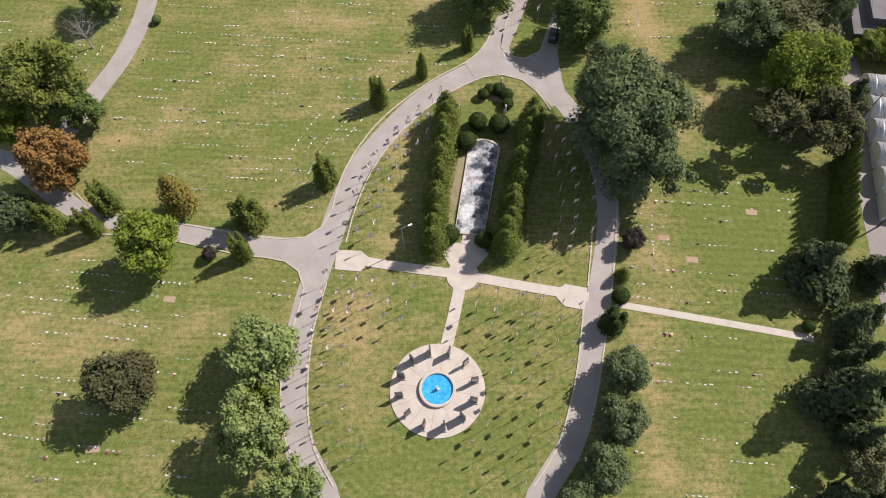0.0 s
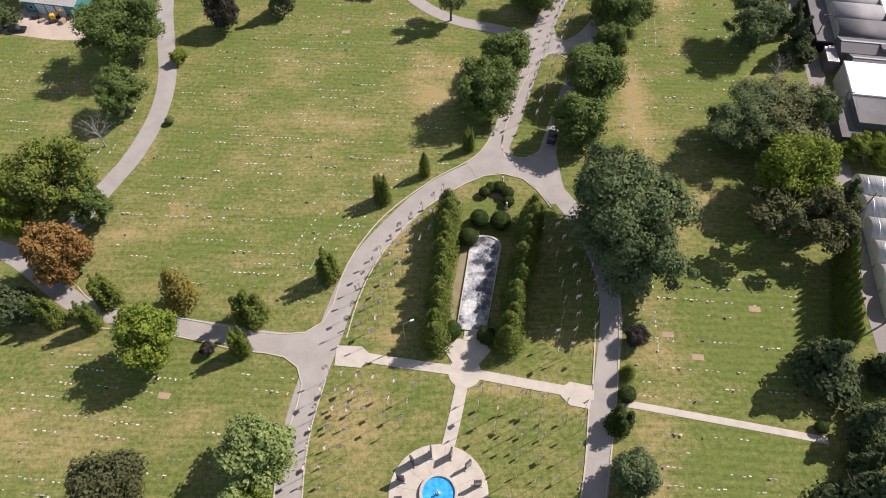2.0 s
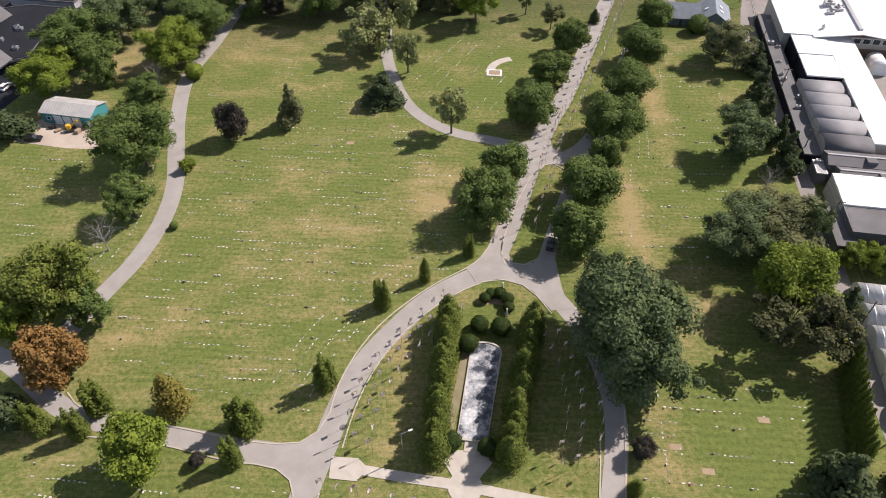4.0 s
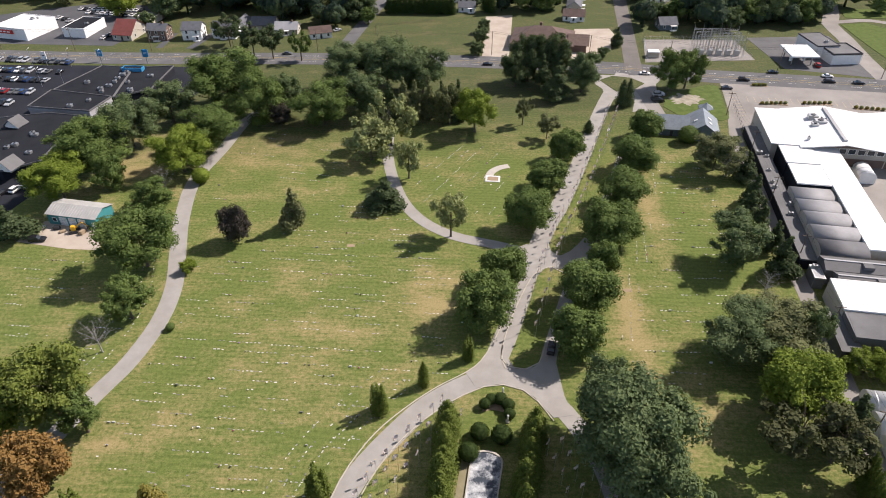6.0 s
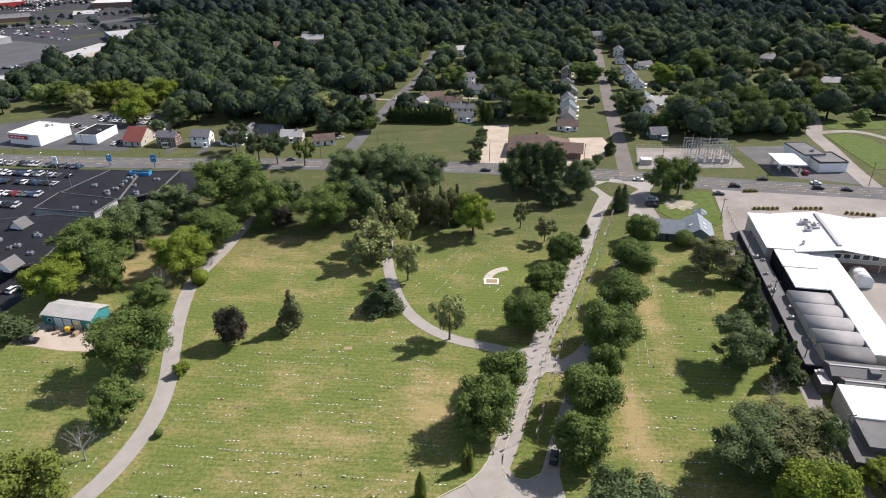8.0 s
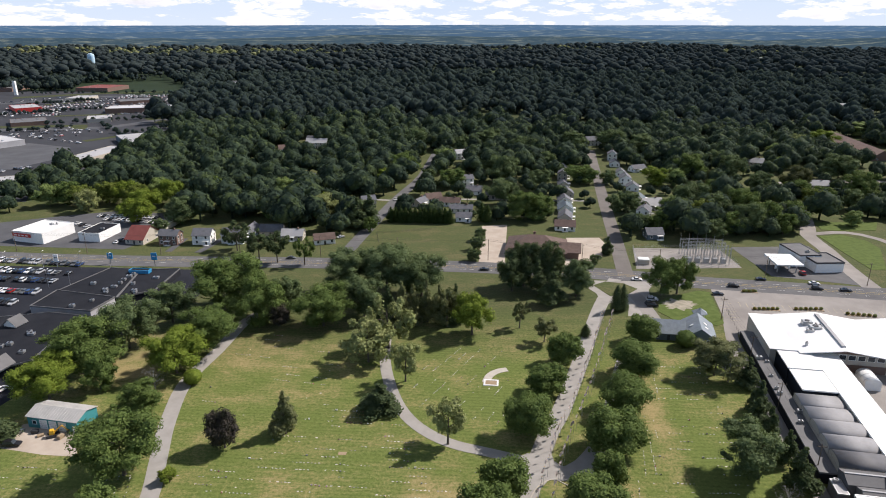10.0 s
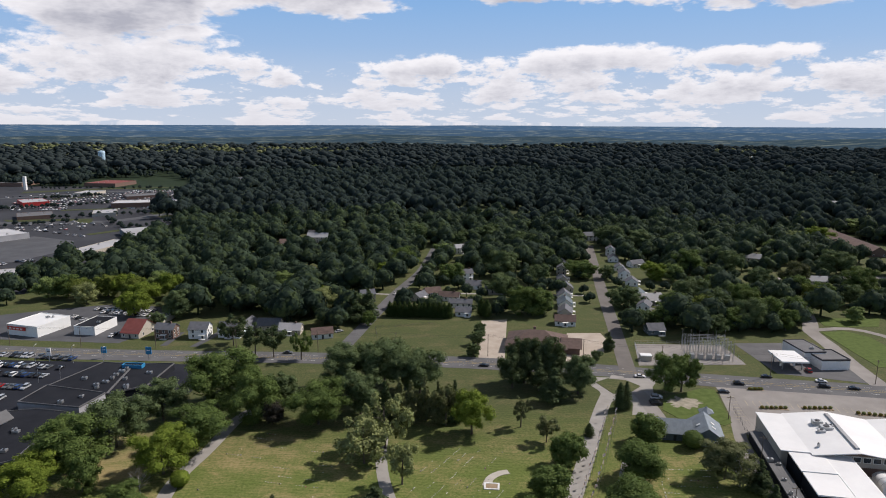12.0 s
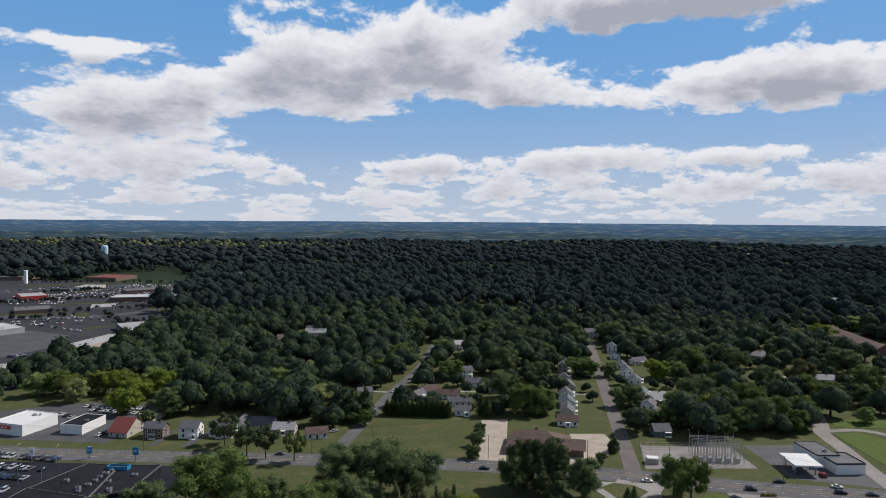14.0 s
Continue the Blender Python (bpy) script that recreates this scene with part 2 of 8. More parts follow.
    far = ramp(t, math_node(t, "DIVIDE", sep.outputs[1], 1000.0), [(0.195, 0.0), (0.245, 1.0)])
    c = mix(t, math_node(t, "MULTIPLY", far, 0.8), near, cloud_shaded)
    # open country at a great distance: woods and fields
    fields = noise_tex(t, coords(t, (0.0016, 0.004, 1)), 1.0, 5, 0.6)
    wood = mix(t, noise_tex(t, coords(t, (0.02, 0.02, 1)), 1.0, 3), (0.012, 0.022, 0.012), (0.030, 0.046, 0.022))
    land = mix(t, ramp(t, fields, [(0.60, 0.0), (0.64, 1.0)]), wood, (0.085, 0.11, 0.045))
    # western strip: distant sunlight painted as a paler ground colour
    strip = ramp(t, math_node(t, "DIVIDE", sep.outputs[1], 5000.0), [(0.395, 0.0), (0.42, 1.0), (0.50, 1.0), (0.53, 0.0)])
    west = ramp(t, math_node(t, "DIVIDE", math_node(t, "ADD", sep.outputs[0], 2500.0), 5000.0), [(0.36, 1.0), (0.43, 0.0)])
    sunlit_land = mix(t, noise_tex(t, coords(t, (0.008, 0.02, 1)), 1.0, 4, 0.6), (0.055, 0.075, 0.030), (0.20, 0.205, 0.10))
    land = mix(t, math_node(t, "MULTIPLY", strip, west), land, sunlit_land)
    away = ramp(t, math_node(t, "DIVIDE", sep.outputs[1], 5000.0), [(0.10, 0.0), (0.22, 1.0)])
    c = mix(t, away, c, land)
    t.links.new(c, b.inputs["Base Color"])
    bump_on(t, b, fine, 0.5, 0.08)
    return m


TURF = grass_material()
LANE = worn("lane_asphalt", (0.235, 0.222, 0.205), (0.33, 0.315, 0.295), 0.25, 5.0, 0.92)
ROAD = worn("road_asphalt", (0.088, 0.088, 0.092), (0.148, 0.147, 0.150), 0.12, 3.0, 0.95, spec=0.12)
OLD_ROAD = worn("old_street_asphalt", (0.115, 0.105, 0.098), (0.19, 0.176, 0.165), 0.10, 2.5, 0.95, spec=0.12)
DARK_LOT = worn("fresh_asphalt", (0.013, 0.015, 0.021), (0.029, 0.031, 0.039), 0.08, 2.0, 0.9, spec=0.1)
LOT = worn("parking_asphalt", (0.17, 0.155, 0.145), (0.30, 0.28, 0.26), 0.07, 2.0, 0.9)
# lot asphalt north of the main road, cloud shade mixed into its colour
SHADED_LOT = worn("cloud_shaded_asphalt", (0.052, 0.054, 0.060), (0.100, 0.102, 0.110), 0.07, 2.0, 0.9)
# far lots: the colour is darker still to hold their cloud shade
FAR_ASPHALT = worn("far_cloud_shaded_asphalt", (0.030, 0.032, 0.038), (0.062, 0.064, 0.072), 0.02, 0.4, 0.95, spec=0.1)
GRAVEL = worn("gravel_yard", (0.30, 0.25, 0.20), (0.46, 0.40, 0.34), 0.15, 7.0, 0.95)
DRY_PATH = worn("trodden_dry_turf", (0.15, 0.135, 0.075), (0.27, 0.24, 0.155), 0.4, 6.0, 0.95)
CONCRETE = worn("concrete", (0.34, 0.315, 0.275), (0.47, 0.44, 0.385), 0.5, 8.0, 0.85)
KERB = worn("kerb_concrete", (0.33, 0.30, 0.25), (0.46, 0.42, 0.355), 0.6, 8.0, 0.9)
STONE = worn("marker_stone", (0.45, 0.45, 0.44), (0.80, 0.80, 0.78), 0.7, 3.0, 0.7)
SAND = worn("pale_scattered_sand", (0.16, 0.15, 0.10), (0.40, 0.36, 0.30), 0.35, 2.2, 0.95)
SOIL = worn("dry_soil", (0.22, 0.16, 0.10), (0.36, 0.28, 0.19), 0.3, 5.0, 0.95)
BARK = worn("bark", (0.06, 0.048, 0.038), (0.15, 0.125, 0.10), 1.2, 9.0, 0.95)
DEADWOOD = worn("dead_wood", (0.20, 0.19, 0.18), (0.36, 0.34, 0.32), 1.2, 9.0, 0.9)
OAK = foliage("oak_leaves", (0.046, 0.072, 0.032), (0.152, 0.195, 0.088))
MAPLE = foliage("maple_leaves", (0.048, 0.080, 0.022), (0.145, 0.195, 0.058))
LIME = foliage("lime_leaves", (0.082, 0.122, 0.018), (0.205, 0.260, 0.042))
PALE = foliage("willow_leaves", (0.140, 0.160, 0.062), (0.300, 0.325, 0.140))
AMBER = foliage("copper_orange_leaves", (0.140, 0.080, 0.027), (0.300, 0.178, 0.064))
PURPLE = foliage("purple_leaves", (0.030, 0.026, 0.024), (0.075, 0.066, 0.056))
SMOKE = foliage("grey_green_leaves", (0.076, 0.086, 0.040), (0.178, 0.190, 0.088))
CEDAR = foliage("arborvitae_sprays", (0.052, 0.076, 0.014), (0.145, 0.180, 0.042), scale=0.9)
GOLD = foliage("golden_cypress_sprays", (0.120, 0.108, 0.022), (0.255, 0.215, 0.062))
YEW = foliage("yew_needles", (0.020, 0.036, 0.011), (0.056, 0.086, 0.026), scale=0.9)
SPRUCE = foliage("spruce_needles", (0.032, 0.050, 0.024), (0.092, 0.120, 0.056))
# woodland leaves darkened in colour for cloud shade, blued for haze
WOODS = foliage("shaded_woodland_leaves", (0.033, 0.048, 0.050), (0.056, 0.077, 0.070), (0.050, 0.068, 0.048), scale=0.06, spec=0.0, crown=0.085, thin=0.42)
# distance haze painted in: bluer, paler leaves with little contrast
HAZED_WOODS = foliage("hazed_woodland_leaves", (0.052, 0.067, 0.074), (0.068, 0.088, 0.086), (0.066, 0.084, 0.078), scale=0.02, spec=0.0, crown=0.05, thin=0.5)
# sunlight on far canopy put into a paler, yellower leaf colour
SUNLIT_WOODS = foliage("sunlit_woodland_leaves", (0.110, 0.130, 0.060), (0.230, 0.240, 0.125), scale=0.02, spec=0.0, crown=0.05, thin=0.3)
# the near woods' colour also holds cloud shade and a bluish haze
GROVE = foliage("near_woodland_leaves", (0.024, 0.040, 0.031), (0.062, 0.091, 0.056), (0.078, 0.108, 0.044), scale=0.06, spec=0.03, crown=0.085, thin=0.34)
LAWN = worn("watered_lawn", (0.056, 0.084, 0.020), (0.112, 0.148, 0.044), 0.4, 6.0, 0.95, spec=0.1)
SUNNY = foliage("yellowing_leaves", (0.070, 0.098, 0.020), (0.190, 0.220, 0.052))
FRESH = foliage("fresh_green_leaves", (0.100, 0.148, 0.046), (0.255, 0.315, 0.115))
DUSKY = foliage("dull_brown_green_leaves", (0.040, 0.046, 0.020), (0.110, 0.116, 0.056))
# on the far stores this grey also holds the cloud shade over them
DULL_ROOF = worn("dull_grey_white_roof", (0.26, 0.26, 0.27), (0.42, 0.42, 0.43), 0.05, 0.8, 0.8, bump=0.1)
WHITE_ROOF = worn("white_membrane", (0.60, 0.60, 0.60), (0.74, 0.74, 0.73), 0.1, 1.5, 0.6, bump=0.1)
# far stores' white membrane, dimmed in colour for cloud shade
PALE_ROOF = worn("dimmed_white_membrane", (0.38, 0.38, 0.39), (0.54, 0.54, 0.55), 0.05, 0.8, 0.7, bump=0.1)
GREY_ROOF = worn("grey_membrane", (0.085, 0.085, 0.088), (0.16, 0.16, 0.165), 0.12, 2.0, 0.8)
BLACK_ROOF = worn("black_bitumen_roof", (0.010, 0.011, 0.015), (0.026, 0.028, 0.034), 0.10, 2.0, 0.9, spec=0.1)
METAL_ROOF = worn("weathered_metal_roof", (0.36, 0.36, 0.355), (0.54, 0.53, 0.51), 0.3, 3.0, 0.5, 0.3)
TEAL = plain("teal_siding", (0.045, 0.23, 0.25), 0.6)
WHITE = plain("white_paint", (0.72, 0.72, 0.70), 0.6)
BEIGE = plain("beige_wall", (0.42, 0.38, 0.32), 0.8)
BRICK = worn("brown_brick", (0.13, 0.085, 0.068), (0.20, 0.13, 0.105), 0.6, 6.0)
SHINGLE_GREY = worn("grey_shingles", (0.085, 0.088, 0.10), (0.16, 0.165, 0.18), 0.5, 4.0)
SHINGLE_BROWN = worn("brown_shingles", (0.085, 0.058, 0.050), (0.15, 0.105, 0.09), 0.4, 4.0)
SHINGLE_RED = worn("red_shingles", (0.16, 0.045, 0.04), (0.24, 0.075, 0.065), 0.5, 4.0)
SLATE_BLUE = worn("blue_grey_shingles", (0.085, 0.108, 0.125), (0.15, 0.182, 0.20), 0.5, 4.0)
GLASS = worn("window_glass", (0.02, 0.025, 0.03), (0.05, 0.06, 0.07), 0.6, 3.0, 0.12, 0.0, 0.6, 0.0)
STEEL = plain("galvanised_steel", (0.42, 0.43, 0.44), 0.45, 0.8)
DARK_METAL = plain("dark_metal", (0.05, 0.05, 0.055), 0.5, 0.4)
POLE_WOOD = worn("pole_wood", (0.10, 0.075, 0.055), (0.18, 0.14, 0.11), 1.0, 8.0)
GRANITE = worn("dark_granite", (0.045, 0.043, 0.045), (0.10, 0.095, 0.095), 2.0, 14.0, 0.35)
RED = plain("red_paint", (0.45, 0.035, 0.03), 0.5)
BLUE = plain("blue_paint", (0.03, 0.22, 0.42), 0.5)
YELLOW = plain("yellow_paint", (0.65, 0.38, 0.03), 0.5)
LINE_PAINT = plain("road_paint", (0.62, 0.62, 0.58), 0.8)


# ---- building blocks ----


def mesh_object(name, bm, mat, parent=None, label="", smooth=False):
    me = bpy.data.meshes.new(name)
    if smooth:
        for f in bm.faces:
            f.smooth = True
    bm.to_mesh(me)
    bm.free()
    for one in mat if isinstance(mat, (list, tuple)) else [mat]:
        me.materials.append(one)
    ob = new(name, me)
    ob.parent = parent
    if label:
        tagged(ob, label)
    return ob


part = mesh_object


def empty(name, x, y, z=0.0, turn=0.0, label="", category="", group="", kind=""):
    ob = new(name)
    ob.empty_display_size = 0.5
    ob.matrix_basis = pose(x, y, z, 0, 0, turn)
    return tagged(ob, label, category, group, kind)


def add_box(bm, x0, y0, z0, x1, y1, z1, m=None):
    p = [Vector(c) for c in ((x0, y0, z0), (x1, y0, z0), (x1, y1, z0), (x0, y1, z0), (x0, y0, z1), (x1, y0, z1), (x1, y1, z1), (x0, y1, z1))]
    v = [bm.verts.new(m @ q if m else q) for q in p]
    for f in ((3, 2, 1, 0), (4, 5, 6, 7), (0, 1, 5, 4), (1, 2, 6, 5), (2, 3, 7, 6), (3, 0, 4, 7)):
        bm.faces.new([v[i] for i in f])
    return v


def box(x0, y0, z0, x1, y1, z1, bevel=0.0):
    bm = bmesh.new()
    add_box(bm, x0, y0, z0, x1, y1, z1)
    if bevel:
        bmesh.ops.bevel(bm, geom=bm.edges[:], offset=bevel, segments=2, affect="EDGES")
    return bm


def tube(bm, a, b, ra, rb, sides=6):
    """A tapered rod from a to b."""
    a, b = Vector(a), Vector(b)
    q = (b - a).to_track_quat("Z", "Y").to_matrix()
    ring = [[bm.verts.new(p + q @ Vector((r * math.cos(k * math.tau / sides), r * math.sin(k * math.tau / sides), 0))) for k in range(sides)] for p, r in ((a, ra), (b, rb))]
    for k in range(sides):
        bm.faces.new((ring[0][k], ring[0][(k + 1) % sides], ring[1][(k + 1) % sides], ring[1][k]))
    bm.faces.new(ring[1])
    bm.faces.new(ring[0][::-1])


def turned(bm, profile, sides=32, cap=True, x=0, y=0):
    """A solid of revolution from (radius, height) pairs."""
    rings = [[bm.verts.new((x + r * math.cos(k * math.tau / sides), y + r * math.sin(k * math.tau / sides), z)) for k in range(sides)] for r, z in profile]
    for a, b in zip(rings, rings[1:]):
        for k in range(sides):
            bm.faces.new((a[k], a[(k + 1) % sides], b[(k + 1) % sides], b[k]))
    if cap:
        bm.faces.new(rings[-1])
        bm.faces.new(rings[0][::-1])


def spline(points, step=3.0, closed=False):
    """A smooth line through a few points of the plan."""
    p = [Vector((*q, 0)) for q in points]
    n = len(p)
    out = []
    for i in range(n if closed else n - 1):
        a, b = p[i], p[(i + 1) % n]
        z = p[(i - 1) % n] if closed or i > 0 else 2 * a - b
        c = p[(i + 2) % n] if closed or i < n - 2 else 2 * b - a
        k = max(1, int((b - a).length / step))
        for j in range(k):
            s = j / k
            out.append(0.5 * (2 * a + (b - z) * s + (2 * z - 5 * a + 4 * b - c) * s * s + (3 * a - z - 3 * b + c) * s ** 3))
    if not closed:
        out.append(p[-1])
    return out


def side_lines(line, offset, closed=False):
    out = []
    n = len(line)
    for i, q in enumerate(line):
        a, b = (line[i - 1], line[(i + 1) % n]) if closed else (line[max(0, i - 1)], line[min(n - 1, i + 1)])
        d = (b - a).normalized()
        out.append(q + Vector((-d.y, d.x, 0)) * offset)
    return out


def ribbon(bm, line, left, right, z0, z1, closed=False):
    """A slab along a line, from its left offset to its right one."""
    a, b = side_lines(line, left, closed), side_lines(line, right, closed)
    rows = [[bm.verts.new((p.x, p.y, h)) for p, h in ((l, z0), (l, z1), (r, z1), (r, z0))] for l, r in zip(a, b)]
    pairs = list(zip(rows, rows[1:])) + ([(rows[-1], rows[0])] if closed else [])
    for p, q in pairs:
        for k in range(3):
            bm.faces.new((p[k], q[k], q[k + 1], p[k + 1]))


def lane(name, points, width, mat, label, z=0.03, step=3.0, category="road", closed=False):
    line = spline(points, step, closed)
    bm = bmesh.new()
    ribbon(bm, line, width / 2, -width / 2, -0.3, z, closed)
    road = tagged(mesh_object(name, bm, mat), label, category, kind="structure")
    return road, line


def kerb_along(points, offset, step=2.5, wide=0.24):
    line = spline(points, step)
    bm = bmesh.new()
    ribbon(bm, line, offset + wide / 2, offset - wide / 2, -0.3, 0.15)
    return tagged(mesh_object("kerb", bm, KERB), "pale concrete kerb edging the cemetery drive", "kerb", kind="structure")


def slab(name, corners, z, mat, label, category, kind="structure", depth=0.3):
    """A flat plate of any outline."""
    bm = bmesh.new()
    low = [bm.verts.new((x, y, z - depth)) for x, y in corners]
    top = [bm.verts.new((x, y, z)) for x, y in corners]
    f = bm.faces.new(top)
    n = len(top)
    for i in range(n):
        bm.faces.new((low[i], low[(i + 1) % n], top[(i + 1) % n], top[i]))
    bmesh.ops.recalc_face_normals(bm, faces=bm.faces[:])
    return tagged(mesh_object(name, bm, mat), label, category, kind=kind)


# ---- ground ----


def land_height(x, y):
    """Flat near the drone, gently rolling far off."""
    r = math.hypot(x, y)
    if r < 1600:
        return 0.0
    s = min(1.0, (r - 1600) / 900)
    return s * (17 * noise.noise(Vector((x / 900, y / 700, 0.3))) + 6 * noise.noise(Vector((x / 350, y / 300, 4.1))))


def build_ground():
    bm = bmesh.new()
    radii = [0, 60, 130, 220, 340, 480, 640, 800, 900] + [900 + 3950 * (i / 60) ** 1.25 for i in range(1, 61)]
    sides = 160
    rows = []
    for r in radii[1:]:
        rows.append([bm.verts.new((r * math.cos(a), r * math.sin(a), land_height(r * math.cos(a), r * math.sin(a)))) for a in (k * math.tau / sides for k in range(sides))])
    mid = bm.verts.new((0, 0, 0))
    for k in range(sides):
        bm.faces.new((mid, rows[0][k], rows[0][(k + 1) % sides]))
    for a, b in zip(rows, rows[1:]):
        for k in range(sides):
            bm.faces.new((a[k], b[k], b[(k + 1) % sides], a[(k + 1) % sides]))
    return tagged(mesh_object("ground", bm, TURF, smooth=True), "mown turf with dry tan patches, rolling woodland country beyond", "ground", kind="structure")


build_ground()


def far_hills(near, crest, height, rough, haze, seed):
    """A distant ridge round the horizon, paler and bluer the further it lies."""
    m, t, bs = material("far_ridge", 1.0, 0.0, 0.0)
    woods = noise_tex(t, coords(t, (0.010, 0.030, 0.06)), 1.0, 6, 0.7)
    t.links.new(mix(t, ramp(t, woods, [(0.52, 0.0), (0.64, 1.0)]), mix(t, woods, (0.012, 0.022, 0.022), (0.036, 0.052, 0.042)), (0.125, 0.135, 0.095)), bs.inputs["Base Color"])
    # a blue glow on the ridge itself stands in for distance haze
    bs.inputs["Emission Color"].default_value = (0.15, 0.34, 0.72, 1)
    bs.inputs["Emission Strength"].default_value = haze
    bm = bmesh.new()
    sides = 240
    rows = []
    for r, k in ((near, 0.0), ((near + crest) / 2, 0.55), (crest, 1.0), (crest + 60, 0.6)):
        row = []
        for i in range(sides):
            a = i * math.tau / sides
            h = height + rough * noise.noise(Vector((5 * math.cos(a) + seed, 5 * math.sin(a), 0))) + 0.5 * rough * noise.noise(Vector((16 * math.cos(a), 16 * math.sin(a), seed)))
            row.append(bm.verts.new((r * math.cos(a), r * math.sin(a), -20 + (h + 20) * k)))
        rows.append(row)
    for p, q in zip(rows, rows[1:]):
        for i in range(sides):
            bm.faces.new((p[i], q[i], q[(i + 1) % sides], p[(i + 1) % sides]))
    tagged(mesh_object("backdrop_hills", bm, m, smooth=True), "hazy blue-green wooded hills along the horizon", "hills", kind="structure")


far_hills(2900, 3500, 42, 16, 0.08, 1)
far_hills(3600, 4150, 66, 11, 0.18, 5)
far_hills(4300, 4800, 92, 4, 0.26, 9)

# ---- drives and paths ----
WEST_DRIVE = [(-27.2, 55.9), (-38.0, 57.4), (-45.9, 59.0), (-54.9, 60.7), (-64.8, 62.9), (-72.6, 65.1), (-78.5, 68.6), (-84.9, 73.4), (-92.8, 78.5), (-102.5, 81.6)]
NORTH_WEST_DRIVE = [(-84.9, 73.4), (-81.6, 83.3), (-77.2, 95.9), (-73.6, 105.3), (-71.3, 118.7), (-72.1, 132.5), (-76.1, 148.1), (-80.2, 164.8), (-83.0, 186.5), (-79.6, 208.1), (-76.3, 232.2), (-70.1, 244.1)]
CIRCLE_WEST = [(12.2, 100.9), (5.6, 99.0), (-4.3, 92.6), (-11.7, 84.4), (-18.3, 74.9), (-21.7, 65.7), (-23.7, 57.8), (-25.9, 49.6), (-27.4, 41.3), (-28.0, 33.0), (-27.4, 25.1), (-25.7, 18.6), (-21.8, 12.4), (-19.0, 6.0), (-12.0, 1.5), (-2.0, -0.5), (4.0, 0.0)]
CIRCLE_EAST = [(12.2, 100.9), (17.9, 98.1), (24.0, 90.0), (28.0, 81.0), (30.2, 71.1), (30.0, 60.8), (27.6, 50.1), (25.2, 41.2), (23.5, 32.9), (21.2, 25.2), (18.0, 17.9), (12.8, 11.0), (10.0, 3.0), (4.0, 0.0), (-2.0, -0.5)]
AVENUE = [(12.2, 100.9), (10.8, 105.1), (14.1, 114.4), (18.8, 128.8), (23.3, 142.6), (29.7, 159.2), (34.6, 169.2), (46.7, 199.5), (59.3, 233.4), (67.1, 252.3), (77.6, 274.9)]
EAST_LANE = [(22.3, 92.1), (22.1, 103.0), (25.7, 114.1), (31.0, 128.5), (35.0, 138.6), (40.8, 149.6), (45.3, 159.8), (54.0, 182.3), (63.1, 205.4)]
LANE_LINK = [(23.8, 143.6), (29.7, 141.5), (35.6, 144.7), (40.8, 151.3)]
LOOP_PATH = [(22.4, 145.7), (12.5, 149.6), (1.3, 154.1), (-7.8, 162.1), (-13.9, 173.2), (-18.6, 190.9), (-20.5, 206.2), (-21.1, 225.1)]
for name, pts, width, z in (("drive_west", WEST_DRIVE, 4.0, 0.030), ("drive_north_west", NORTH_WEST_DRIVE, 4.6, 0.036), ("drive_circle_west", CIRCLE_WEST, 4.9, 0.042),
                            ("drive_circle_east", CIRCLE_EAST, 4.2, 0.048), ("avenue", AVENUE, 5.4, 0.054), ("lane_east", EAST_LANE, 3.6, 0.026), ("lane_link", LANE_LINK, 4.0, 0.060), ("path_loop", LOOP_PATH, 3.8, 0.066)):
    lane(name, pts, width, LANE, "pale worn asphalt cemetery drive between lawns", z)

# widened junctions
slab("junction_west", [(-40.4, 59.3), (-32.7, 58.3), (-28.3, 58.5), (-25.2, 60.7), (-23.3, 64.5), (-20.7, 62.1), (-22.7, 56.0), (-25.3, 46.8), (-28.0, 42.4), (-27.7, 47.9), (-29.0, 51.4), (-31.7, 53.5), (-35.5, 54.4), (-39.9, 55.0)], 0.078, LANE, "pale asphalt junction of two cemetery drives", "road")
slab("junction_north", [(3.5, 101.2), (6.8, 104.2), (9.8, 109.7), (11.5, 105.4), (12.7, 103.2), (15.1, 102.1), (18.9, 102.6), (21.0, 105.0), (24.1, 104.4), (24.5, 94.4), (25.6, 89.0), (21.4, 88.4), (18.2, 93.8), (14.8, 96.6), (10.5, 97.7), (5.6, 96.6)], 0.084, LANE, "pale asphalt junction below the avenue", "road")
slab("junction_avenue", [(17.8, 146.3), (22.0, 149.4), (24.9, 148.8), (28.2, 153.7), (28.8, 146.1), (31.4, 143.0), (37.4, 146.0), (38.5, 143.4), (31.4, 138.0), (26.2, 138.6), (22.6, 133.9), (18.4, 136.3), (19.7, 142.4)], 0.090, LANE, "pale asphalt junction on the avenue", "road")
